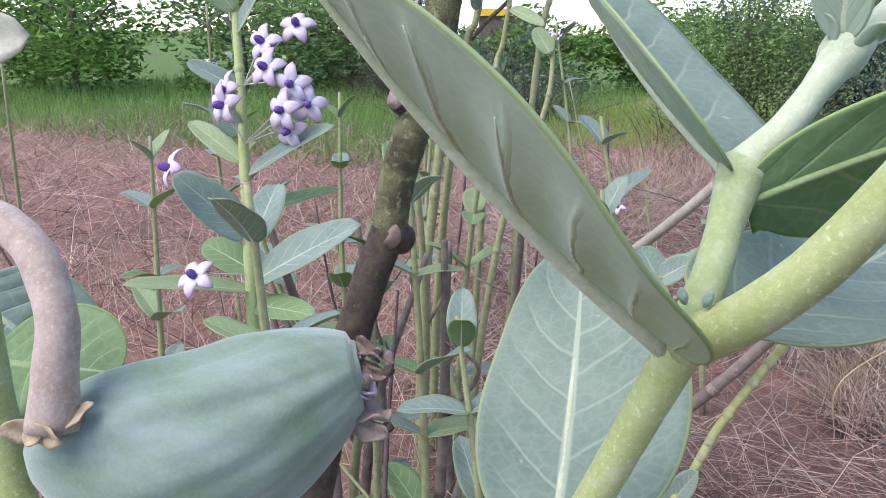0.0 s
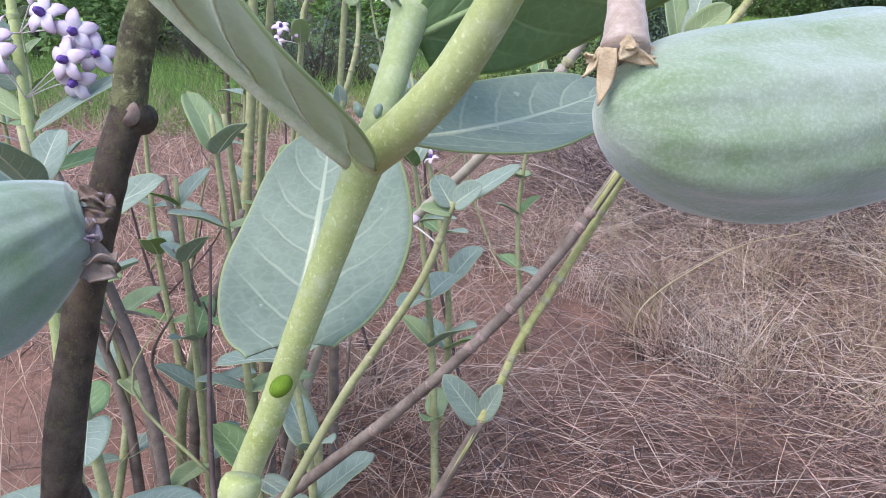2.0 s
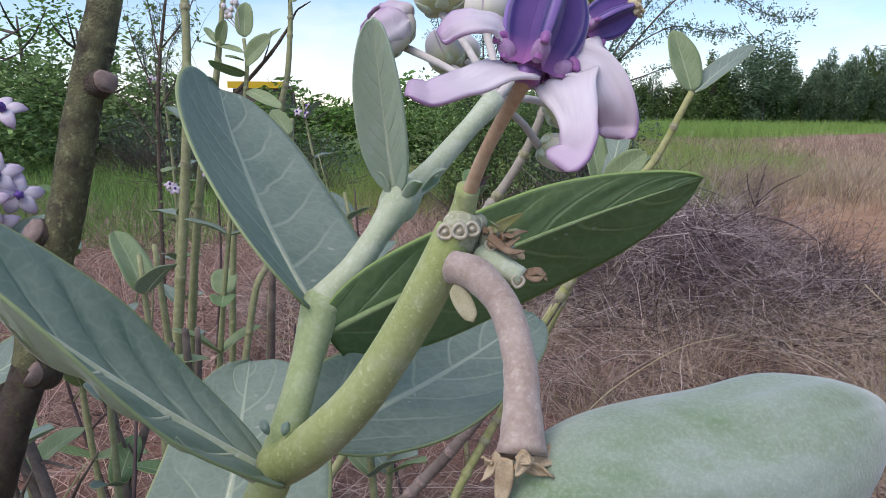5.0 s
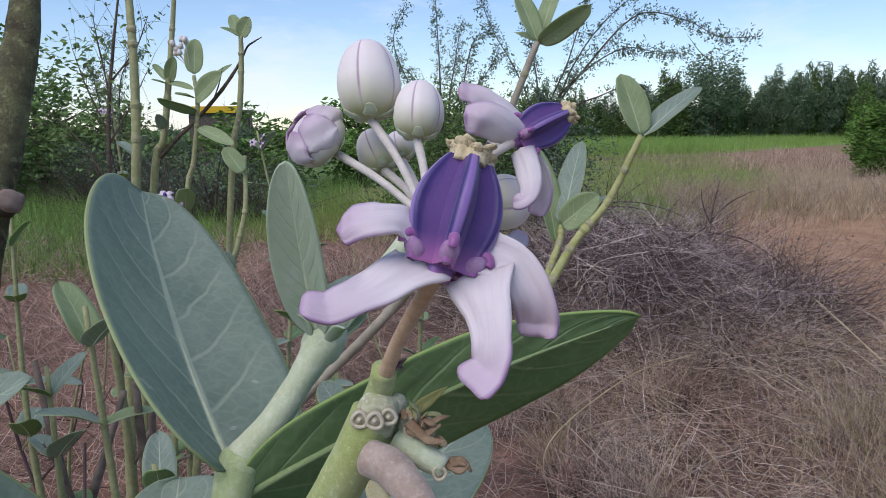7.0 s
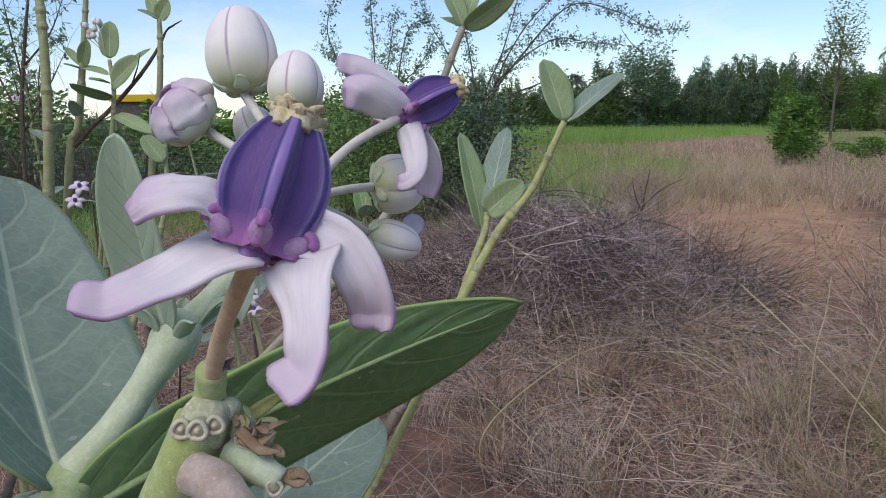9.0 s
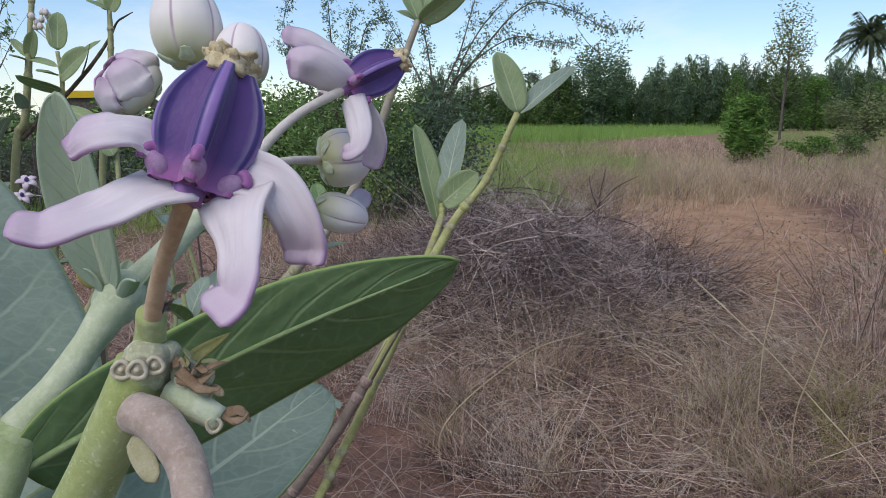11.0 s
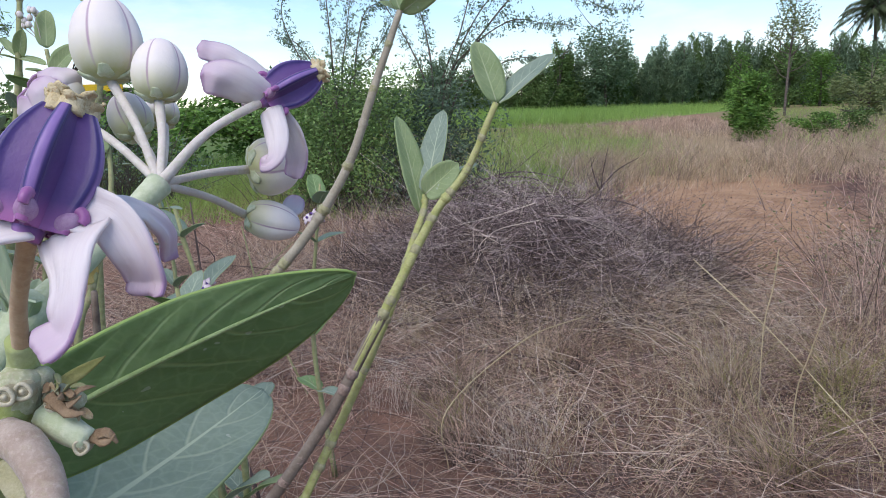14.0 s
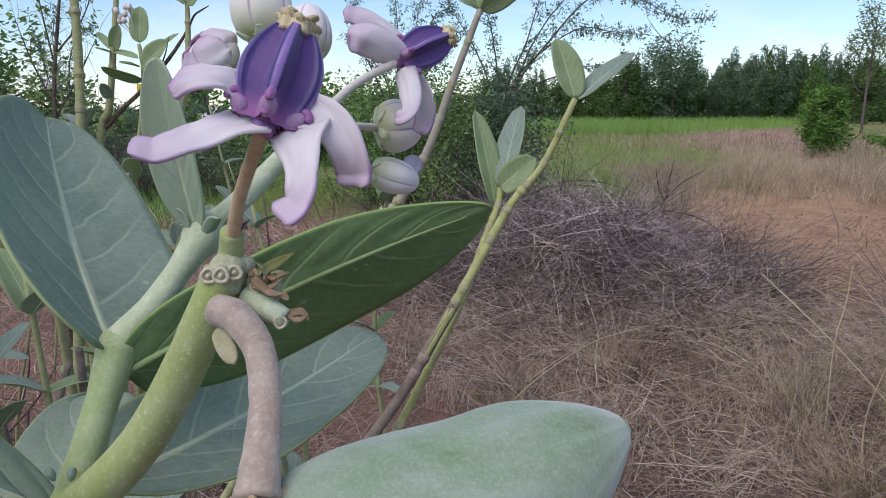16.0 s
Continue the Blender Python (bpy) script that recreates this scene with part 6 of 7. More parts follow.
def wedge(b):
    """The stretch of ground that lies open beside the shrub."""
    return (b[:, 0] < 0.66 * b[:, 1] + 0.5) & (b[:, 0] > -0.42 * b[:, 1] - 0.2)


def open_ground(b):
    return off_path(b) & wedge(b)


def patches(b):
    q = np.sin(4.3 * b[:, 0] + 1.7 * np.sin(2.1 * b[:, 1])) + np.sin(3.7 * b[:, 1] - 1.9 * np.sin(2.9 * b[:, 0]))
    return open_ground(b) & (rng.random(len(b)) < 0.55 + 0.28 * q)


straw_bed("straw_litter", 5000, (-3.0, 5.0, 1.5, 9.5), 0.15, 0.6, (2, 30), 0.0016, STRAW_GREY, "tangled grey dead stems lying on the soil", keep=off_path, segs=2)
straw_bed("straw_litter", 15000, (-1.9, 4.0, 1.4, 6.0), 0.12, 0.55, (0, 30), 0.0012, STRAW_GREY, "grey dead stems matted on the soil", near=1.25, bend=0.5, z=0.07, keep=open_ground, segs=2)
straw_bed("straw_litter", 15000, (-1.9, 4.0, 1.4, 6.0), 0.10, 0.42, (0, 55), 0.0012, TWIG, "fine dark twigs tangled on the soil", near=1.25, bend=0.5, z=0.09, keep=open_ground, segs=2)
straw_bed("straw_litter", 9000, (-1.9, 4.0, 1.4, 6.0), 0.12, 0.55, (5, 70), 0.0012, STRAW, "fine tan dry grass", near=1.0, bend=0.5, z=0.12, keep=patches, segs=3)
straw_bed("straw_litter", 4600, (-1.9, 4.0, 1.4, 5.6), 0.18, 0.6, (0, 45), 0.0012, PALE_STICK, "bleached stems tangled on the soil", near=1.0, bend=0.35, z=0.16, keep=patches, segs=3)
straw_bed("straw_litter", 5000, (-5.0, 5.0, -5.0, 1.6), 0.12, 0.5, (0, 35), 0.0018, STRAW_GREY, "scattered dead stems on the soil round the shrub", near=1.0, bend=0.4, segs=2)
straw_bed("straw_litter", 7000, (1.6, 6.5, 4.4, 11.0), 0.03, 0.16, (0, 25), 0.0014, STRAW_GREY, "short bits of straw strewn over the track", near=0.9, bend=0.3, segs=1)
n = 1500
p = area(n, 1.4, 6.5, 4.4, 10.8, 0.9)
p[:, 2] += 0.012
v, f = leaflets(p, random_dirs(n, 0.2), rng.uniform(0.012, 0.04, n), rng.uniform(0.010, 0.03, n))
quick("fallen_leaves", v, f, DRY_GREY, None, "small dry leaves and crumbs on the track", "litter", "stuff")
for tx, ty in ((0.1488, 2.5937), (1.2202, 2.1092), (1.3833, 2.9010), (-0.2212, 3.449), (1.2072, 2.4641), (2.0698, 3.168), (0.6571, 3.341)):
    straw_bed("grass_tuft", 130, (tx - 0.09, tx + 0.09, ty - 0.09, ty + 0.09), 0.18, 0.5, (52, 88), 0.0012, STRAW, "tuft of upright golden dry grass", near=1.0, bend=0.4)
# tussocks: a dark matted heart with a fan of stems round it
for tx, ty, fresh in ((0.23, 2.45, 0), (1.23, 2.14, 1), (1.38, 2.90, 1), (0.20, 3.04, 0), (0.79, 3.32, 0), (1.50, 3.99, 0), (1.84, 2.79, 1)):
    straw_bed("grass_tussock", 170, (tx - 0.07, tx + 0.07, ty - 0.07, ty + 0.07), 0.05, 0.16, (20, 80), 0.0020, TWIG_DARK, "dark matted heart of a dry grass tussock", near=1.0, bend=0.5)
    straw_bed("grass_tussock", 200, (tx - 0.08, tx + 0.08, ty - 0.08, ty + 0.08), 0.15, 0.42, (35, 86), 0.0011, STRAW_GREY, "fan of grey dead stems in a tussock", near=1.0, bend=0.7)
    straw_bed("grass_tussock", 90, (tx - 0.06, tx + 0.06, ty - 0.06, ty + 0.06), 0.15, 0.50, (55, 88), 0.0011, BRACT_OLIVE if fresh else STRAW, "half-green upright grass in a tussock" if fresh else "tan upright grass in a tussock", near=1.0, bend=0.5)
for tx, ty in ((0.16, 2.62), (1.72, 2.75), (1.60, 2.45)):
    straw_bed("grass_tuft", 70, (tx - 0.05, tx + 0.05, ty - 0.05, ty + 0.05), 0.12, 0.40, (60, 89), 0.0012, BRACT_OLIVE, "tuft of half-green upright grass", near=1.0, bend=0.35)
tuft_at = random.Random(21)
for k in range(14):
    ty = tuft_at.uniform(2.3, 5.0)
    tx = tuft_at.uniform(-0.05, 0.62) * ty
    straw_bed("grass_tuft", 60, (tx - 0.10, tx + 0.10, ty - 0.10, ty + 0.10), 0.15, 0.45, (58, 89), 0.0010, (STRAW_GOLD, STRAW, PALE_STICK)[k % 3], "thin tuft of upright dry grass", near=1.0, bend=0.35)
straw_bed("dry_grass", 2600, (0.3, 4.6, 2.0, 5.2), 0.25, 0.6, (50, 86), 0.0009, STRAW_GOLD, "sparse golden dry grass stalks", bend=0.35, keep=off_path)
straw_bed("straw_litter", 9000, (-9.0, -1.0, 1.8, 8.0), 0.15, 0.6, (2, 60), 0.0026, STRAW_GREY, "grey-brown dead stems lying beyond the milkweed plants", segs=2)
straw_bed("dry_grass", 2600, (-3.5, -0.2, 0.9, 6.0), 0.2, 0.6, (40, 86), 0.0014, STRAW, "dry grass among the milkweed plants")
straw_bed("dry_grass", 15000, (3.0, 17.0, 11.0, 25.0), 0.2, 0.5, (55, 88), 0.003, STRAW, "band of tall golden dry grass along the field", near=1.2, bend=0.25, keep=lambda b: clumpy(b * 0.6) & (b[:, 0] > 0.35 * b[:, 1] + rng.normal(size=len(b)) * 0.6), segs=1)
straw_bed("dry_grass", 6000, (3.6, 11.0, 5.0, 12.0), 0.2, 0.6, (30, 86), 0.003, STRAW, "dry grass beside the track", near=1.0, segs=2, keep=lambda b: (b[:, 0] > 3.4 + 0.6 * (b[:, 1] - 5.0)))
straw_bed("weedy_grass", 40000, (-2.0, 9.5, 11.5, 31.0), 0.10, 0.34, (55, 88), 0.0035, WEED, "yellow-green weedy grass on the fallow strip", near=1.5, bend=0.25, segs=1, keep=lambda b: (b[:, 0] < 0.27 * b[:, 1] + 0.6 + rng.normal(size=len(b)) * 0.8) & (clumpy(b * 0.8) | (rng.random(len(b)) < 0.45)))
straw_bed("dry_grass", 1500, (-1.0, 10.0, 11.5, 30.0), 0.2, 0.5, (55, 88), 0.0032, STRAW_GOLD, "straw-coloured stalks among the weeds", near=1.4, bend=0.3, segs=1, keep=lambda b: b[:, 0] < 0.36 * b[:, 1] + rng.normal(size=len(b)))
straw_bed("dry_grass", 7000, (5.0, 15.0, 22.0, 42.0), 0.15, 0.35, (50, 88), 0.006, STRAW, "thin reddish dry grass on the fallow strip", near=1.2, bend=0.3, segs=1, keep=lambda b: b[:, 1] < 33.0 + 1.3 * np.maximum(0.0, b[:, 0] - 8.0))
straw_bed("weedy_grass", 15000, (8.0, 36.0, 17.0, 52.0), 0.2, 0.6, (45, 88), 0.006, WEED, "patchy olive weeds on the rough ground", near=1.2, bend=0.35, segs=1, keep=lambda b: (clumpy(b * 0.35) | (rng.random(len(b)) < 0.3)) & (b[:, 0] > 0.47 * b[:, 1]))
straw_bed("dry_grass", 9000, (6.0, 24.0, 8.0, 30.0), 0.25, 0.8, (40, 86), 0.004, STRAW_GREY, "tall brown dead stalks on the rough ground", near=1.2, bend=0.35, segs=1, keep=lambda b: b[:, 0] > 0.46 * b[:, 1] + rng.normal(size=len(b)) * 0.5)
straw_bed("weedy_grass", 9000, (-3.0, 3.2, 8.0, 12.5), 0.15, 0.4, (50, 88), 0.004, WEED, "yellow-green weeds behind the brush heap", near=1.0, bend=0.3, keep=lambda b: b[:, 0] < 0.22 * b[:, 1] + rng.normal(size=len(b)) * 0.4, segs=1)
straw_bed("dry_grass", 7000, (-1.5, 3.4, 5.4, 9.5), 0.15, 0.45, (25, 85), 0.0026, STRAW, "short dry grass behind the brush heap", near=1.0, segs=2, keep=lambda b: b[:, 0] < 0.75 + 0.2 * b[:, 1])
clump_at = np.stack([rng.uniform(2.4, 9.5, 75), rng.uniform(9.3, 13.5, 75)], 1)


def in_clumps(b):
    """Kept where a clump of grass grows, thinning outwards from its heart."""
    gap = np.min(np.hypot(b[:, None, 0] - clump_at[None, :, 0], b[:, None, 1] - clump_at[None, :, 1]), axis=1)
    return (rng.random(len(b)) < np.exp(-(gap / 0.17) ** 2) + 0.05) & (b[:, 1] > 9.2 + 0.25 * np.abs(b[:, 0] - 4.0))


straw_bed("dry_grass", 34000, (2.4, 9.5, 8.8, 13.5), 0.15, 0.66, (48, 88), 0.0026, STRAW, "pinkish dry grass in clumps at the end of the track", near=0.8, bend=0.4, keep=in_clumps, segs=2)
straw_bed("dry_grass", 14000, (2.4, 9.5, 8.8, 13.5), 0.20, 0.74, (52, 88), 0.0022, STRAW_GOLD, "golden dead stalks among the grass clumps", near=0.8, bend=0.35, keep=in_clumps, segs=2)
straw_bed("weedy_grass", 14000, (-14.0, -3.0, 5.8, 17.0), 0.15, 0.4, (55, 88), 0.006, PATCH_GRASS, "green grass on the patch beyond the plants", near=1.2, bend=0.2, segs=1)
straw_bed("field_crop", 52000, (-10.0, 44.0, 33.0, 67.0), 0.45, 0.8, (65, 88), 0.011, CROP, "dense bright green crop in the far field", near=1.8, bend=0.25, segs=1, keep=lambda b: b[:, 1] > 33.0 + 1.3 * np.maximum(0.0, b[:, 0] - 8.0) + rng.normal(size=len(b)) * 0.2)

# the heap of cut thorn brush
def brush_heap():
    ob = thing("brush_heap", (1.0, 5.5, 0.0), "low heap of cut grey-brown thorny brush lying on the soil", "brush heap")
    cx, cy, rx, ry, h = 0.92, 5.45, 1.50, 1.75, 0.68

    def top(x, y):
        q = np.hypot((x - cx) / rx, (y - cy) / ry)
        return h * np.maximum(0, 1 - q ** 1.7) * (0.78 + 0.22 * np.sin(x * 3 + y)) * (0.85 + 0.15 * np.sin(7 * x - 5 * y))

    # innermost layer is darkest: the heap's inner shade put into twig colour
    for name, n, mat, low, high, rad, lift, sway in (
            ("shade_tangle", 6000, TWIG_DARK, 0.15, 0.60, (0.0015, 0.0034), (0.0, 0.85), 26),
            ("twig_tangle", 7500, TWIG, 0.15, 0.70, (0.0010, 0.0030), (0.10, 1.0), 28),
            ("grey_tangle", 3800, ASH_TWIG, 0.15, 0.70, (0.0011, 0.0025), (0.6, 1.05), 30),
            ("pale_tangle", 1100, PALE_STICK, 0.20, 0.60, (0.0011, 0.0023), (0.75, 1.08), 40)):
        a = rng.uniform(0, 2 * np.pi, n)
        q = rng.random(n) ** 0.62
        x, y = cx + rx * q * np.cos(a), cy + ry * q * np.sin(a)
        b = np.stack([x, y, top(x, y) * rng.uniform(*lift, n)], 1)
        hd = rng.uniform(0, 2 * np.pi, n)
        el = np.radians(rng.normal(size=n) * sway + 4)
        way = np.stack([np.cos(hd) * np.cos(el), np.sin(hd) * np.cos(el), np.sin(el)], 1)
        bd = rng.normal(size=(n, 3)) * 0.4
        bd[:, 2] -= 0.15
        v, f = strands(b, way, rng.uniform(low, high, n), bd, rng.uniform(*rad, n), 2)
        v[:, 2] = np.maximum(v[:, 2], -0.02)
        quick(name, v, f, mat, ob, kind="stuff", smooth=True)
    r = random.Random(9)
    for k in range(110):
        x, y = cx + r.uniform(-1.3, 1.2), cy - 0.2 + r.uniform(-1.35, 0.9)
        z = max(0.03, float(top(x, y))) + 0.01
        a, ln = r.uniform(0, 6.28), r.uniform(0.25, 0.85)
        ex, ey = x + math.cos(a) * ln, y + math.sin(a) * ln * 0.7
        e = (ex, ey, max(0.01, 0.6 * z + 0.4 * float(top(ex, ey)) + r.uniform(-0.12, 0.12)))
        m = ((x + ex) / 2 + r.uniform(-0.08, 0.08), (y + ey) / 2, (z + e[2]) / 2 + r.uniform(-0.02, 0.08))
        q = r.uniform(0.6, 1.2)
        part("twig", tube([(x, y, z), m, e], [0.0030 * q, 0.0022 * q, 0.0009], 5, 5, 0.1), (TWIG, ASH_TWIG, TWIG_DARK, ASH_TWIG, PALE_STICK)[k % 5], ob)
    for p in ([(0.50, 6.5, 0.46), (0.90, 6.35, 0.62), (1.25, 6.2, 0.60), (1.55, 5.9, 0.48)], [(0.70, 6.3, 0.58), (1.05, 6.1, 0.60), (1.30, 5.7, 0.50)], [(0.25, 6.2, 0.40), (0.65, 6.1, 0.52), (1.0, 6.2, 0.64)], [(0.5, 4.45, 0.20), (1.1, 4.55, 0.22), (1.85, 4.6, 0.16)], [(-0.1, 3.75, 0.08), (0.4, 3.8, 0.10), (0.9, 3.75, 0.06)], [(-0.1, 3.3, 0.05), (0.3, 3.35, 0.07), (0.8, 3.2, 0.03)], [(1.85, 6.8, 0.0), (1.86, 6.8, 0.45), (1.90, 6.75, 0.78)], [(1.86, 6.8, 0.42), (1.98, 6.7, 0.58), (2.15, 6.6, 0.70)], [(1.86, 6.8, 0.36), (1.78, 6.8, 0.55), (1.74, 6.75, 0.70)], [(1.6, 6.2, 0.40), (1.9, 5.9, 0.36), (2.15, 5.6, 0.16)]):
        part("branch", tube(p, [0.008, 0.0055, 0.0025], 7, 6, 0.2), TWIG, ob)
    # a thorny little dead bush standing at the heap's far end
    n = 260
    b = np.array([1.86, 6.8, 0.1]) + rng.normal(size=(n, 3)) * np.array([0.07, 0.07, 0.0]) + np.array([0, 0, 1.0]) * (0.55 * rng.random((n, 1)))
    v, f = strands(b, random_dirs(n, 0.4), rng.uniform(0.06, 0.26, n), rng.normal(size=(n, 3)) * 0.3, np.full(n, 0.0015), 2)
    quick("standing_tangle", v, f, TWIG, ob, kind="stuff", smooth=True)
    for c in ((1.375, 5.60, 0.55), (1.45, 5.05, 0.34), (1.62, 4.95, 0.24)):
        n = 70
        b = np.array(c) + rng.normal(size=(n, 3)) * 0.02
        v, f = strands(b, random_dirs(n, 0.3), rng.uniform(0.03, 0.13, n), rng.normal(size=(n, 3)) * 0.5, np.full(n, 0.0009), 2)
        quick("seed_tuft", v, f, PALE_STICK, ob, "pale dry seed tuft", kind="stuff", smooth=True)
    return ob


brush_heap()

# single long stalks arching over the grass
for pts in ([(1.203, 2.90, 0.58), (1.350, 2.60, 0.40), (1.440, 2.30, 0.24), (1.485, 2.05, 0.12)], [(1.3084, 2.4883, 0.3945), (1.3492, 2.5164, 0.5516), (1.3739, 2.5410, 0.6892)], [(1.3172, 2.2579, 0.2419), (1.3447, 2.2362, 0.4048), (1.3734, 2.2135, 0.5617)], [(0.1427, 2.3532, 0.2064), (0.4459, 2.5849, 0.3665), (0.7245, 2.7918, 0.3874)]):
    st = thing("grass_stalk", (pts[0][0], pts[0][1], 0), "long single golden dry grass stalk", "grass", "grass stalks")
    g = (pts[-1][0], pts[-1][1], -0.02) if pts[-1][2] < pts[0][2] else (pts[0][0], pts[0][1], -0.02)
    line = pts + [g] if pts[-1][2] < pts[0][2] else [g] + pts
    part("stalk", tube(line, [0.0022, 0.0022, 0.002], 6, 8), STRAW_GOLD, st)

# open wiry bush at the edge of the track, one yellow flower on it
def wiry_bush(at, height, width, seed, flower_at=None, n=46):
    r = random.Random(seed)
    ob = thing("wiry_bush", at, "open wiry half-dry bush with few small leaves" + (" and one yellow flower" if flower_at else ""), "bush", "wiry bushes")
    bs, ws, ls, bd = [], [], [], []
    pts = []
    for k in range(n):
        a, el = r.uniform(0, 6.28), r.uniform(0.6, 1.45)
        w = Vector((math.cos(a) * math.cos(el), math.sin(a) * math.cos(el), math.sin(el)))
        ln = r.uniform(0.5, 1.0) * height
        b = V(at) + Vector((r.uniform(-1, 1), r.uniform(-1, 1), 0)) * width * 0.2
        bs.append(b); ws.append(w); ls.append(ln); bd.append(Vector((r.uniform(-1, 1), r.uniform(-1, 1), -0.2)) * 0.3)
        for j in range(5):
            s = r.uniform(0.35, 1)
            c = b + w * ln * s + bd[-1] * ln * s * s
            bs.append(c); ws.append((w + Vector((r.uniform(-1, 1), r.uniform(-1, 1), r.uniform(-0.3, 0.8)))).normalized()); ls.append(ln * r.uniform(0.15, 0.35)); bd.append(Vector((0, 0, -0.1)))
            pts.append(c + ws[-1] * ls[-1])
    v, f = strands(np.array(bs), np.array(ws), np.array(ls), np.array(bd), np.array([0.0032 if l > 0.3 * height else 0.0018 for l in ls]), 4)
    quick("stem_tangle", v, f, STRAW_GREY, ob, kind="stuff", smooth=True)
    p = np.array(pts)
    v, f = leaflets(p, random_dirs(len(p), 0.2), rng.uniform(0.012, 0.03, len(p)), rng.uniform(0.006, 0.012, len(p)))
    quick("foliage", v, f, FOLIAGE_PALE, ob, kind="stuff")
    if flower_at:
        c = V(flower_at)
        fl = part("flower", lathe(c, c + Vector((0, -0.008, 0.004)), egg(0.008, 0.5, 0.4), 12, 6), DRY_DARK, ob, "yellow daisy-like flower")
        for k in range(9):
            o = Matrix.Rotation(2 * math.pi * k / 9, 3, Vector((0, -1, 0.3)).normalized()) @ Vector((1, 0, 0))
            part("petal", blade(c, c + o * 0.022, (0, -1, 0.3), 0.012, nu=5, nv=4), YELLOW, fl, solid=0.0008)
        part("stalk", tube([at, V(at).lerp(c, 0.6) + Vector((0.05, 0, 0.1)), c], [0.003, 0.0025, 0.0015], 6, 6), STRAW_GREY, fl)
    return ob


YELLOW = mottled("yellow petal", (0.75, 0.45, 0.02), (0.85, 0.6, 0.05), 0.01, translucent=0.2)
wiry_bush((2.35, 3.55, -0.02), 1.0, 0.7, 5, (2.3299, 3.337, 0.5977))
wiry_bush((3.4, 4.6, -0.02), 0.95, 0.8, 6)
wiry_bush((4.6, 6.2, -0.02), 0.95, 0.9, 8)

# ---- bushes and trees ----
def crown_points(n, centre, radii, seed, lumps=14, hollow=0.35):
    """Leaf places in uneven lumps within an ellipsoid."""
    r = np.random.default_rng(seed)
    d = unit(r.normal(size=(lumps, 3)))
    c = d * (r.random((lumps, 1)) ** 0.4 * 0.8)
    k = r.integers(0, lumps, n)
    size = r.uniform(0.22, 0.42, lumps)[k]
    q = unit(r.normal(size=(n, 3))) * (r.random((n, 1)) ** 0.33) * size[:, None]
    return (c[k] + q) * np.array(radii) + np.array(centre)


def tree(name, at, height, spread, seed, material, label, category="tree", leaves=2600, leaf_size=0.22, low=0.25, thick=0.10, lumps=16, column=False, group="", aspect=0.45, limbs=9):
    r = random.Random(seed)
    at = V(at)
    ob = thing(name, at, label, category, group)
    lean = Vector((r.uniform(-0.1, 0.1), r.uniform(-0.1, 0.1), 0)) * height
    part("trunk", tube([at - Vector((0, 0, 0.1)), at + lean * 0.3 + Vector((0, 0, height * 0.35)), at + lean + Vector((0, 0, height * 0.85))], [thick * 1.3, thick, thick * 0.3], 9, 6, 0.1), TRUNK, ob)
    centre = at + lean * 0.6 + Vector((0, 0, height * (0.5 + low / 2)))
    rad = (spread, spread, height * (0.5 - low / 2))
    for k in range(limbs):
        a, z = 6.28 * k / limbs + r.random(), r.uniform(0.25, 0.75) * height
        b = at + lean * (z / height) + Vector((0, 0, z))
        e = b + Vector((math.cos(a) * spread * 0.75, math.sin(a) * spread * 0.75, height * r.uniform(0.12, 0.28)))
        part("limb", tube([b, b.lerp(e, 0.5) - Vector((0, 0, 0.03 * height)), e], [thick * 0.5, thick * 0.35, thick * 0.12], 6, 4), TRUNK, ob)
    p = crown_points(leaves, centre, rad, seed, lumps)
    way = random_dirs(leaves, -0.3 if not column else 0.9)
    v, f = leaflets(p, way, leaf_size * rng.uniform(0.6, 1.4, leaves), leaf_size * aspect * rng.uniform(0.6, 1.4, leaves))
    quick("crown", v, f, material, ob)
    return ob


def feather_tree(at, height, spread, seed, material, label, plumes=26, leaves=6200, droop=-0.55):
    """A slim row tree: a trunk and many upright plumes of fine hanging foliage, ragged at the top."""
    r = np.random.default_rng(seed)
    at = V(at)
    ob = thing("field_tree", at, label, "tree", "trees along the field")
    part("trunk", tube([at - Vector((0, 0, 0.1)), at + Vector((0.1, 0, height * 0.4)), at + Vector((0.0, 0.1, height * 0.9))], [0.13, 0.09, 0.03], 8, 6, 0.1), TRUNK, ob)
    a, q = r.uniform(0, 2 * np.pi, plumes), np.sqrt(r.random(plumes))
    px, py = spread * q * np.cos(a), spread * q * np.sin(a)
    hi = height * (1.0 - 0.42 * q ** 1.5) * r.uniform(0.78, 1.06, plumes)
    lo = height * r.uniform(0.0, 0.35, plumes)
    for k in range(8):
        e = at + Vector((px[k], py[k], hi[k] * 0.8))
        part("limb", tube([at + Vector((0, 0, height * 0.2)), at.lerp(e, 0.5) + Vector((0, 0, 0.1 * height)), e], [0.05, 0.03, 0.01], 5, 4), TRUNK, ob)
    k = r.integers(0, plumes, leaves)
    u = r.random(leaves) ** 0.85
    w = spread * 0.24 * np.sqrt(np.maximum(0.02, (1 - u) * (0.25 + u))) * 1.5
    d = r.normal(size=(leaves, 2)) * w[:, None] * 0.6
    p = np.stack([at.x + px[k] * (0.45 + 0.55 * u) + d[:, 0], at.y + py[k] * (0.45 + 0.55 * u) + d[:, 1], lo[k] + (hi[k] - lo[k]) * u], 1)
    way = unit(np.stack([r.normal(size=leaves) * 0.5, r.normal(size=leaves) * 0.5, droop + r.normal(size=leaves) * 0.55], 1))
    v, f = leaflets(p, way, r.uniform(0.18, 0.50, leaves), r.uniform(0.045, 0.105, leaves))
    quick("crown", v, f, material, ob)
    return ob


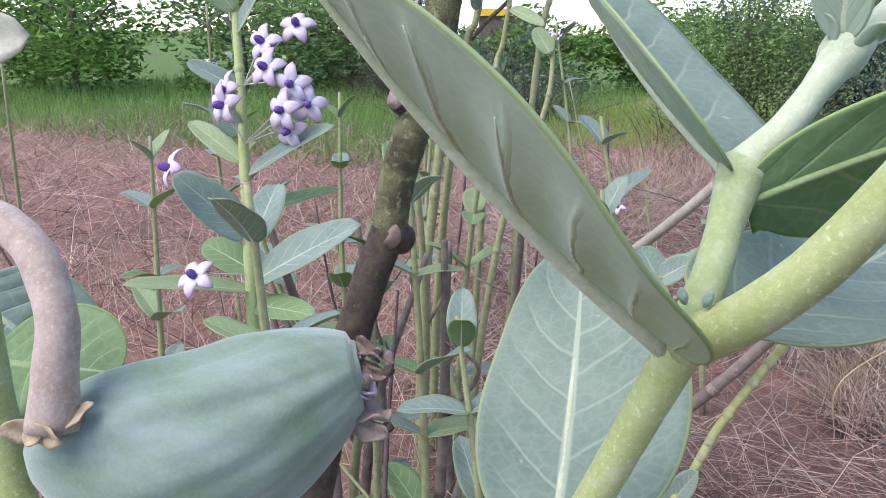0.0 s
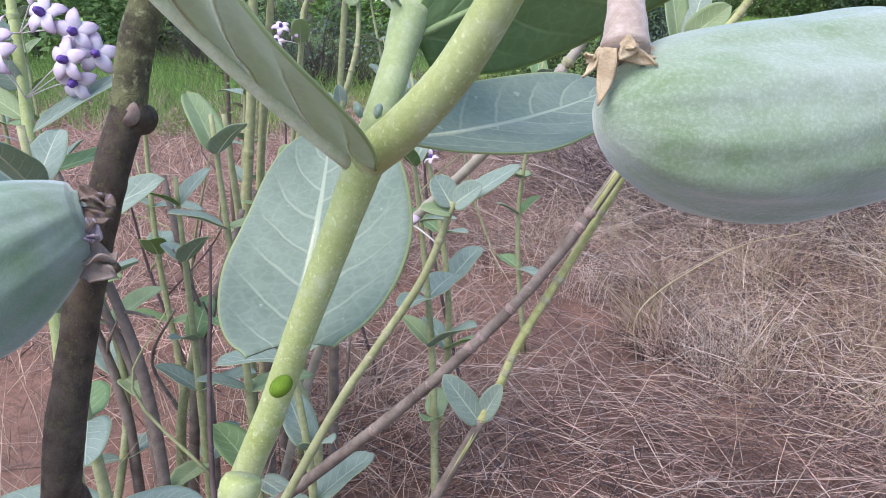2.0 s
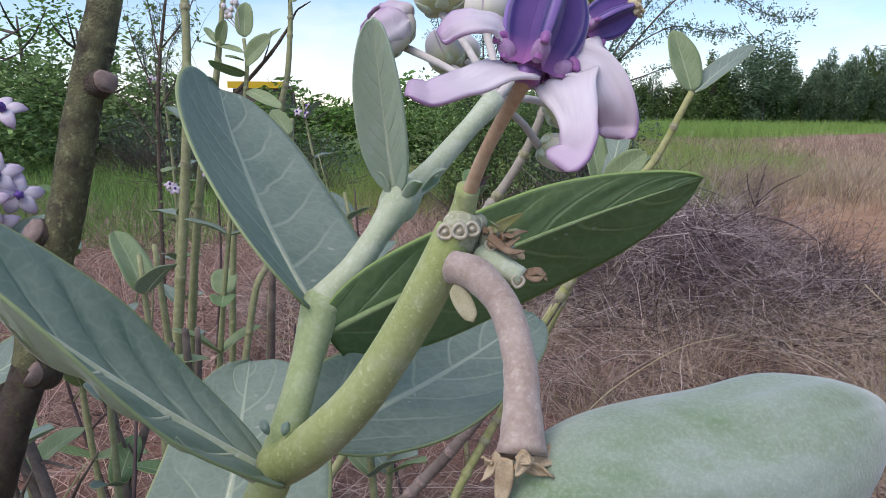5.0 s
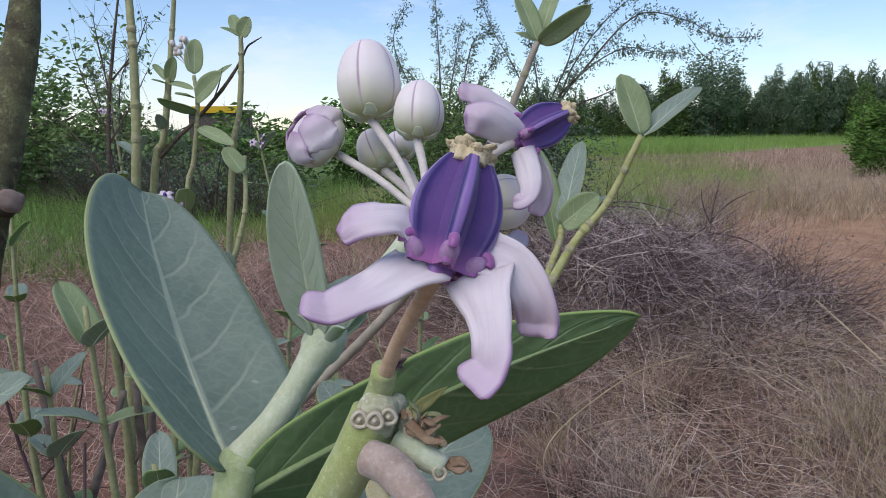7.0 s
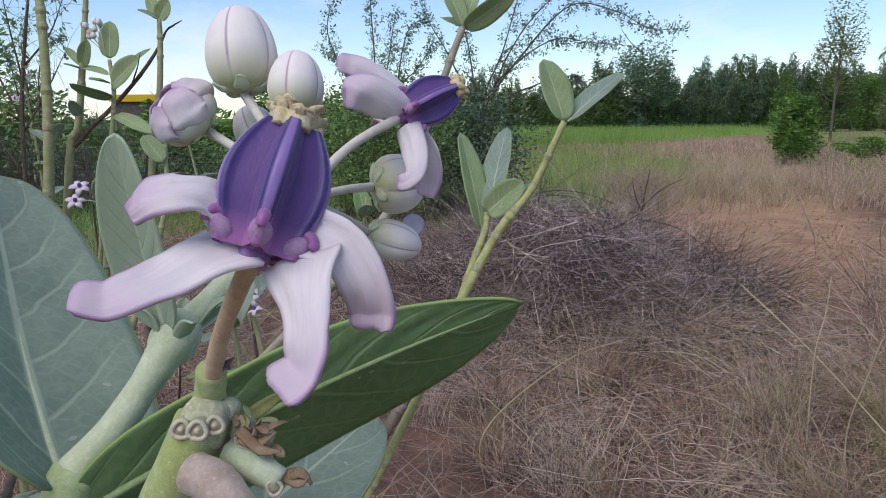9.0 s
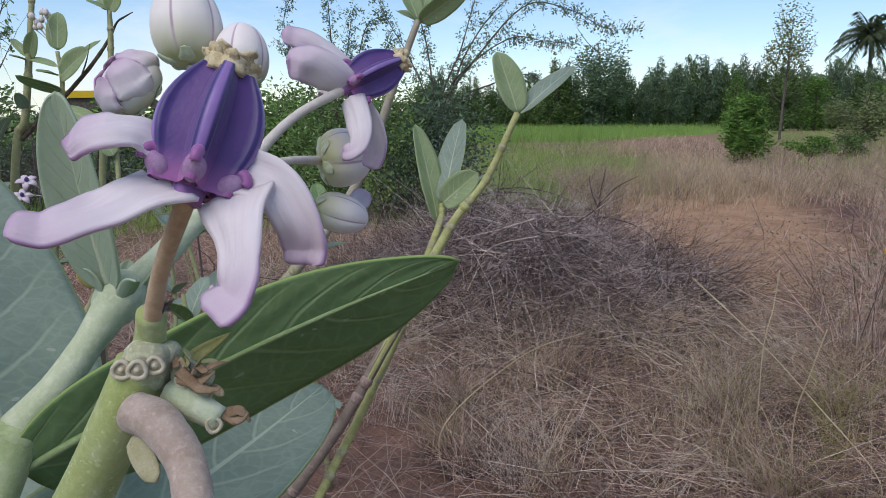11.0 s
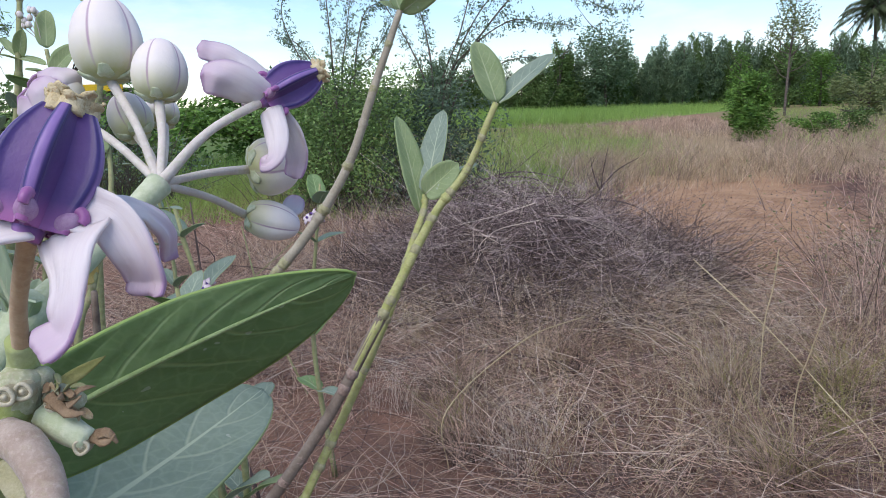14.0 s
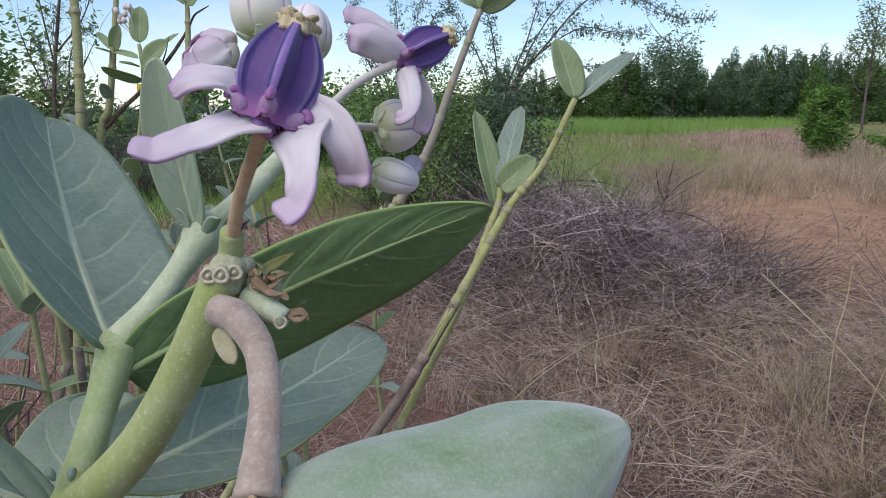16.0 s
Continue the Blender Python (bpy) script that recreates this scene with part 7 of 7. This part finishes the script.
# far row of trees along the field
kinds = [
    feather_tree((31.0, 69.0, 0), 6.6, 1.7, 1, FOLIAGE, "dark green feathery tree in the row beyond the field"),
    feather_tree((25.5, 69.5, 0), 6.3, 1.6, 2, FOLIAGE_BLUE, "slim grey-green tree in the row beyond the field"),
    feather_tree((37.0, 70.0, 0), 6.9, 1.6, 3, FOLIAGE_BLUE, "upright feathery tree in the row beyond the field", 30, 6800),
    tree("field_tree", (14.0, 67.0, 0), 4.8, 2.3, 4, FOLIAGE, "low dark tree in the row beyond the field", leaves=5000, leaf_size=0.26, low=-0.25, lumps=26, group="trees along the field")]
order = random.Random(5)
for k in range(46):
    x = 2.0 + k * 1.5
    y = 69.0 + (k % 2) * 1.6 + order.uniform(-0.8, 0.8)
    near = x < 17.5
    src = kinds[(3, 1, 3, 0)[k % 4]] if near else kinds[(1, 2, 0, 2, 1)[k % 5]]
    s = order.uniform(0.84, 1.12) * (0.88 if near else 0.90 if x < 23 else 1.0)
    copy_thing(src, pose(x, y, 0, 0, 0, order.uniform(0, 360)) @ Matrix.Diagonal((s, s, s * order.uniform(0.94, 1.06), 1)))
n = 30000
p = np.stack([rng.uniform(-12, 75, n), rng.uniform(69, 73, n), 2.4 * rng.random(n) ** 1.3], 1)
v, f = leaflets(p, random_dirs(n, 0.2), rng.uniform(0.25, 0.55, n), rng.uniform(0.1, 0.2, n))
quick("undergrowth", v, f, FOLIAGE, None, "dark undergrowth filling the foot of the tree row", "undergrowth", "stuff")
tree("field_tree", (18.2, 66.5, 0), 9.0, 3.5, 21, FOLIAGE_BLUE, "tall spreading dark tree above the row", leaves=11000, leaf_size=0.26, low=-0.1, lumps=34)
tree("field_tree", (13.6, 66.0, 0), 6.6, 1.3, 22, FOLIAGE, "narrow dark tree beside the spreading one", leaves=3600, leaf_size=0.26, low=-0.2, lumps=16)
tree("airy_tree", (19.260, 36.949, 0.0000), 7.2, 1.6, 23, FOLIAGE_PALE, "airy tree with thin pale foliage and a visible trunk", leaves=2400, leaf_size=0.14, low=0.40, thick=0.055, lumps=12, limbs=14)
for k, (x, y, h, w) in enumerate(((27.5, 60.0, 4.6, 1.7), (31.0, 59.0, 5.0, 1.9), (34.5, 60.5, 5.2, 1.8), (38.5, 60.0, 4.6, 2.0), (42.5, 62.0, 5.0, 2.0))):
    tree("field_tree", (x, y, 0), h, w, 90 + k, FOLIAGE if k % 2 else FOLIAGE_LIGHT, "broad-leaved green tree before the row", leaves=3800, leaf_size=0.24, low=-0.2, lumps=24, thick=0.09, group="trees along the field")
tree("field_bush", (9.35, 19.6, 0), 1.9, 0.72, 29, FOLIAGE_LIGHT, "bright green bush with drooping leaves at the field's edge", "bush", 6500, 0.15, -0.15, 0.03, 24, aspect=0.30)
tree("field_bush", (10.9, 19.2, 0), 0.75, 0.8, 25, FOLIAGE_LIGHT, "low green bush in the dry grass", "bush", 1600, 0.09, 0.0, 0.02, 10)
tree("field_bush", (12.6, 20.5, 0), 0.9, 0.9, 26, FOLIAGE, "low dark green bush in the dry grass", "bush", 1600, 0.09, 0.0, 0.02, 10)
tree("field_bush", (17.3, 27.0, 0), 2.6, 1.5, 27, FOLIAGE_PALE, "olive and reddish bush near the palm", "bush", 3000, 0.14, 0.0, 0.04, 14)
for k, (x, y, h, w) in enumerate(((-15.5, 12.0, 3.0, 2.0), (-12.6, 14.5, 2.8, 2.0), (-18.0, 9.0, 3.2, 2.2), (-9.2, 17.5, 1.9, 1.7), (-6.6, 19.0, 1.8, 1.7), (-11.3, 17.2, 3.2, 1.6), (-19.5, 14.0, 3.4, 2.2), (-21.0, 5.0, 3.4, 2.4), (-4.2, 21.0, 1.9, 1.8), (-2.0, 24.0, 2.0, 2.0), (-15.0, 20.0, 3.8, 2.2))):
    tree("hedge_tree", (x * 0.82, y * 0.82, 0), h, w, 40 + k, FOLIAGE_MID if k % 2 else FOLIAGE_LIGHT, "dark green leafy tree at the edge of the grass patch", leaves=4200, leaf_size=0.15, low=-0.2, lumps=22, thick=0.07, group="hedge trees")


def palm(at, height):
    at = V(at)
    ob = thing("palm_tree", at, "tall coconut palm with arching fronds", "tree")
    part("trunk", tube([at - Vector((0, 0, 0.1)), at + Vector((0.1, 0, height * 0.5)), at + Vector((-0.1, 0, height))], [0.24, 0.18, 0.14], 10, 6, 0.05), TRUNK, ob)
    top = at + Vector((-0.1, 0, height))
    for k in range(32):
        a, el = k * 2.4, radians(75 - 115 * (k / 32))
        w = Vector((math.cos(a) * math.cos(el), math.sin(a) * math.cos(el), math.sin(el)))
        reach, sink = 2.6 + 1.2 * ((k * 7) % 5) / 4, 0.9 + 1.3 * ((k * 3) % 4) / 3
        pts = [top + w * (reach * s) + Vector((0, 0, -sink * s * s)) for s in np.linspace(0, 1, 7)]
        fr = part("frond", tube(pts, [0.05, 0.03, 0.01], 5, 3), TRUNK, ob)
        line = smooth_path(pts, 6)
        ps, ws = [], []
        for i in range(4, len(line) - 1):
            d = (line[i + 1] - line[i]).normalized()
            sd = d.cross(Vector((0, 0, 1))).normalized()
            for sg in (-1, 1):
                ps.append(line[i]); ws.append((d * 0.6 + sd * sg + Vector((0, 0, -0.9))).normalized())
        n = len(ps)
        v, f = leaflets(np.array(ps), np.array(ws), np.full(n, 0.85), np.full(n, 0.10))
        quick("frond_blade", v, f, FOLIAGE_DARK, fr)
    return ob


palm((45.6, 71.252, 0.0000), 9.0)


# thorn bush with feathery arching branches
def thorn_bush(at, arcs, seed, mound, label, fill=9000, green=None, fan=0.102, spacing=0.038, stems=170):
    """Thin arching branches hung with small feathery leaves, each a stalk with rows of leaflets; a tangled mound at the foot."""
    r = np.random.default_rng(seed)
    at = V(at)
    ob = thing("thorn_bush", at, label, "bush", "thorn bushes")
    root, way, size = [], [], []
    tb, tw, tl = [], [], []
    for arc in arcs:
        ctrl = [at] + [V(p) for p in arc]
        line = smooth_path(ctrl, 12)
        part("branch", tube(ctrl, [0.026, 0.013, 0.008, 0.005, 0.0025], 7, 7, 0.12), TRUNK, ob)
        start = len(line) // 4
        for i in range(start, len(line) - 1):
            d = line[i + 1] - line[i]
            u = (i - start) / max(1, len(line) - start)
            for j in range(max(1, int(d.length / spacing))):
                c = np.array(line[i] + d * r.random())
                dv = np.array(d.normalized())
                for m in range(r.integers(2, 7)):
                    w = unit(r.normal(size=3) * 0.8 + dv * 0.35 + np.array([0, 0, -0.25]))
                    root.append(c); way.append(w); size.append(fan * r.uniform(0.6, 1.35))
                if r.random() < 0.10:
                    w = unit(r.normal(size=3) + dv * 0.9 + np.array([0, 0, 0.25]))
                    ln = r.uniform(0.10, 0.42) * (1.1 - 0.7 * u)
                    tb.append(c); tw.append(w); tl.append(ln)
                    for m in range(int(ln / 0.035)):
                        root.append(c + w * ln * r.uniform(0.2, 1.0)); way.append(unit(r.normal(size=3) + w * 0.4 + np.array([0, 0, -0.3]))); size.append(fan * r.uniform(0.5, 1.0))
    if tb:
        v, f = strands(np.array(tb), np.array(tw), np.array(tl), r.normal(size=(len(tb), 3)) * 0.15, np.full(len(tb), 0.0028), 2)
        quick("side_tangle", v, f, TRUNK, ob, kind="stuff", smooth=True)
    root, way, size = np.array(root), np.array(way), np.array(size)
    k = np.repeat(np.arange(len(root)), 7)
    s = np.tile(np.linspace(0.25, 1.0, 7), len(root))
    p = root[k] + way[k] * (size[k] * s)[:, None] + r.normal(size=(len(k), 3)) * 0.004
    side = unit(np.cross(way[k], r.normal(size=(len(k), 3))) + way[k] * 0.4)
    v, f = leaflets(p, side, size[k] * r.uniform(0.25, 0.45, len(k)), size[k] * r.uniform(0.09, 0.17, len(k)))
    quick("feathery_foliage", v, f, FOLIAGE_FEATHER, ob, kind="stuff")
    if mound:
        p = crown_points(fill, mound[0], mound[1], seed + 1, 60)
        v, f = leaflets(p, random_dirs(fill, 0.0), r.uniform(0.03, 0.07, fill), r.uniform(0.014, 0.034, fill))
        quick("crown", v, f, green or FOLIAGE_FEATHER, ob, kind="stuff")
        m = stems
        b = np.array(mound[0]) * np.array([1, 1, 0]) + r.normal(size=(m, 3)) * np.array([0.34 * mound[1][0], 0.3, 0.0])
        v, f = strands(b, random_dirs(m, 0.5), r.uniform(0.5, 1.3, m), r.normal(size=(m, 3)) * 0.3, r.uniform(0.003, 0.009, m), 4)
        quick("stem_tangle", v, f, TRUNK, ob, kind="stuff", smooth=True)
    return ob


thorn_bush((0.3824, 8.765, 0.0000), [
    [(0.4550, 8.949, 1.3044), (0.7295, 9.080, 2.0351), (0.9360, 9.198, 2.6997), (1.2090, 9.281, 3.164)],
    [(0.5227, 8.949, 1.3040), (0.9886, 8.976, 2.0248), (1.5087, 8.965, 2.5335), (2.0133, 8.849, 2.4515), (2.3758, 8.711, 2.2447), (2.7429, 8.607, 2.2307)],
    [(0.3878, 8.961, 1.3713), (0.3275, 9.183, 2.0462), (0.2070, 9.267, 2.5181), (0.1286, 9.445, 2.9412)],
    [(0.3198, 8.949, 1.3051), (0.1243, 9.365, 1.9276), (-0.1544, 9.555, 2.4236), (-0.3677, 9.747, 2.9299)],
    [(0.5230, 8.961, 1.3706), (0.8110, 8.838, 1.8216), (1.2779, 8.689, 2.1234), (1.6452, 8.580, 2.0796), (1.9402, 8.470, 2.0369)],
    [(0.6579, 8.949, 1.3033), (1.1073, 8.803, 1.6249), (1.4868, 8.718, 1.7149), (1.6820, 8.694, 1.5853)],
    [(0.5910, 8.973, 1.4368), (0.8993, 9.103, 2.1673), (1.3911, 9.302, 2.7138), (1.9055, 9.350, 2.9803)]], 31,
    ((0.25, 8.80, 0.85), (1.05, 0.9, 0.95)), "feathery grey-green thorn bush with long arching branches", 9000)
thorn_bush((-0.6236, 8.568, 0.0000), [
    [(-0.7576, 8.758, 1.3746), (-0.7937, 8.875, 2.0253), (-0.8367, 8.979, 2.6109), (-0.8665, 9.084, 3.197)],
    [(-0.6783, 8.758, 1.3741), (-0.6016, 8.771, 2.0153), (-0.5338, 8.852, 2.4650)],
    [(-0.8765, 8.758, 1.3752), (-1.1512, 8.955, 1.9045), (-1.4342, 9.082, 2.0466)],
    [(-0.6122, 8.758, 1.3738), (-0.2761, 8.736, 1.8207), (-0.0775, 8.690, 2.1306)],
    [(-0.9429, 8.747, 1.3105), (-1.3655, 9.117, 2.2459), (-1.2273, 9.212, 2.7777)],
    [(-0.5461, 8.758, 1.3734), (-0.3998, 8.702, 2.1959), (-0.1406, 8.736, 2.3851)]], 33,
    ((-0.70, 8.60, 0.85), (1.25, 1.0, 1.0)), "dense green thorn bush with thin upright branches", 12000, FOLIAGE_MID)
thorn_bush((-6.70, 12.35, 0.0), [
    [(-6.683, 12.130, 1.8060), (-6.775, 12.251, 2.4401), (-6.683, 12.341, 2.8922)],
    [(-6.499, 12.152, 1.8957), (-6.314, 12.262, 2.4379), (-6.130, 12.293, 2.5728)],
    [(-6.867, 12.126, 1.8069), (-6.959, 12.194, 2.1694), (-7.052, 12.244, 2.4414)]], 35,
    ((-6.9, 12.6, 0.55), (1.5, 1.1, 0.7)), "tangled dark thorn bush behind the milkweed stems", 2600, stems=700)
thorn_bush((-4.15, 10.15, 0.0), [
    [(-4.338, 9.972, 0.8769), (-4.568, 10.025, 1.1798), (-4.722, 10.035, 1.2559)],
    [(-3.954, 9.981, 0.8751), (-3.723, 10.045, 1.1757), (-3.570, 10.064, 1.2504)]], 37,
    ((-4.3, 10.4, 0.5), (1.8, 1.2, 0.6)), "low tangled dark thorn bush", 2600, stems=700)

# a far dark shed with a yellow edge board
shed = thing("shed", (-10.601, 26.343, 0.0000), "far dark shed with a yellow board along its roof edge", "shed")
sx, sy = (-10.601, 26.343)
for nm, x0, x1, y0, y1, z0, z1, mt in (("wall", -0.9, 0.9, 0.0, 1.6, 0.0, 1.85, TRUNK), ("edge_board", -1.05, 1.05, -0.12, -0.04, 1.86, 2.1, YELLOW), ("roof", -1.05, 1.05, -0.03, 1.75, 1.87, 1.98, STRAW_GREY)):
    bm = bmesh.new()
    bmesh.ops.create_cube(bm, size=1.0, matrix=Matrix.Translation((sx + (x0 + x1) / 2, sy + (y0 + y1) / 2, (z0 + z1) / 2)) @ Matrix.Diagonal((x1 - x0, y1 - y0, z1 - z0, 1)))
    bmesh.ops.bevel(bm, geom=bm.edges[:], offset=0.01, segments=2)
    part(nm, bm, mt, shed, smooth=False)
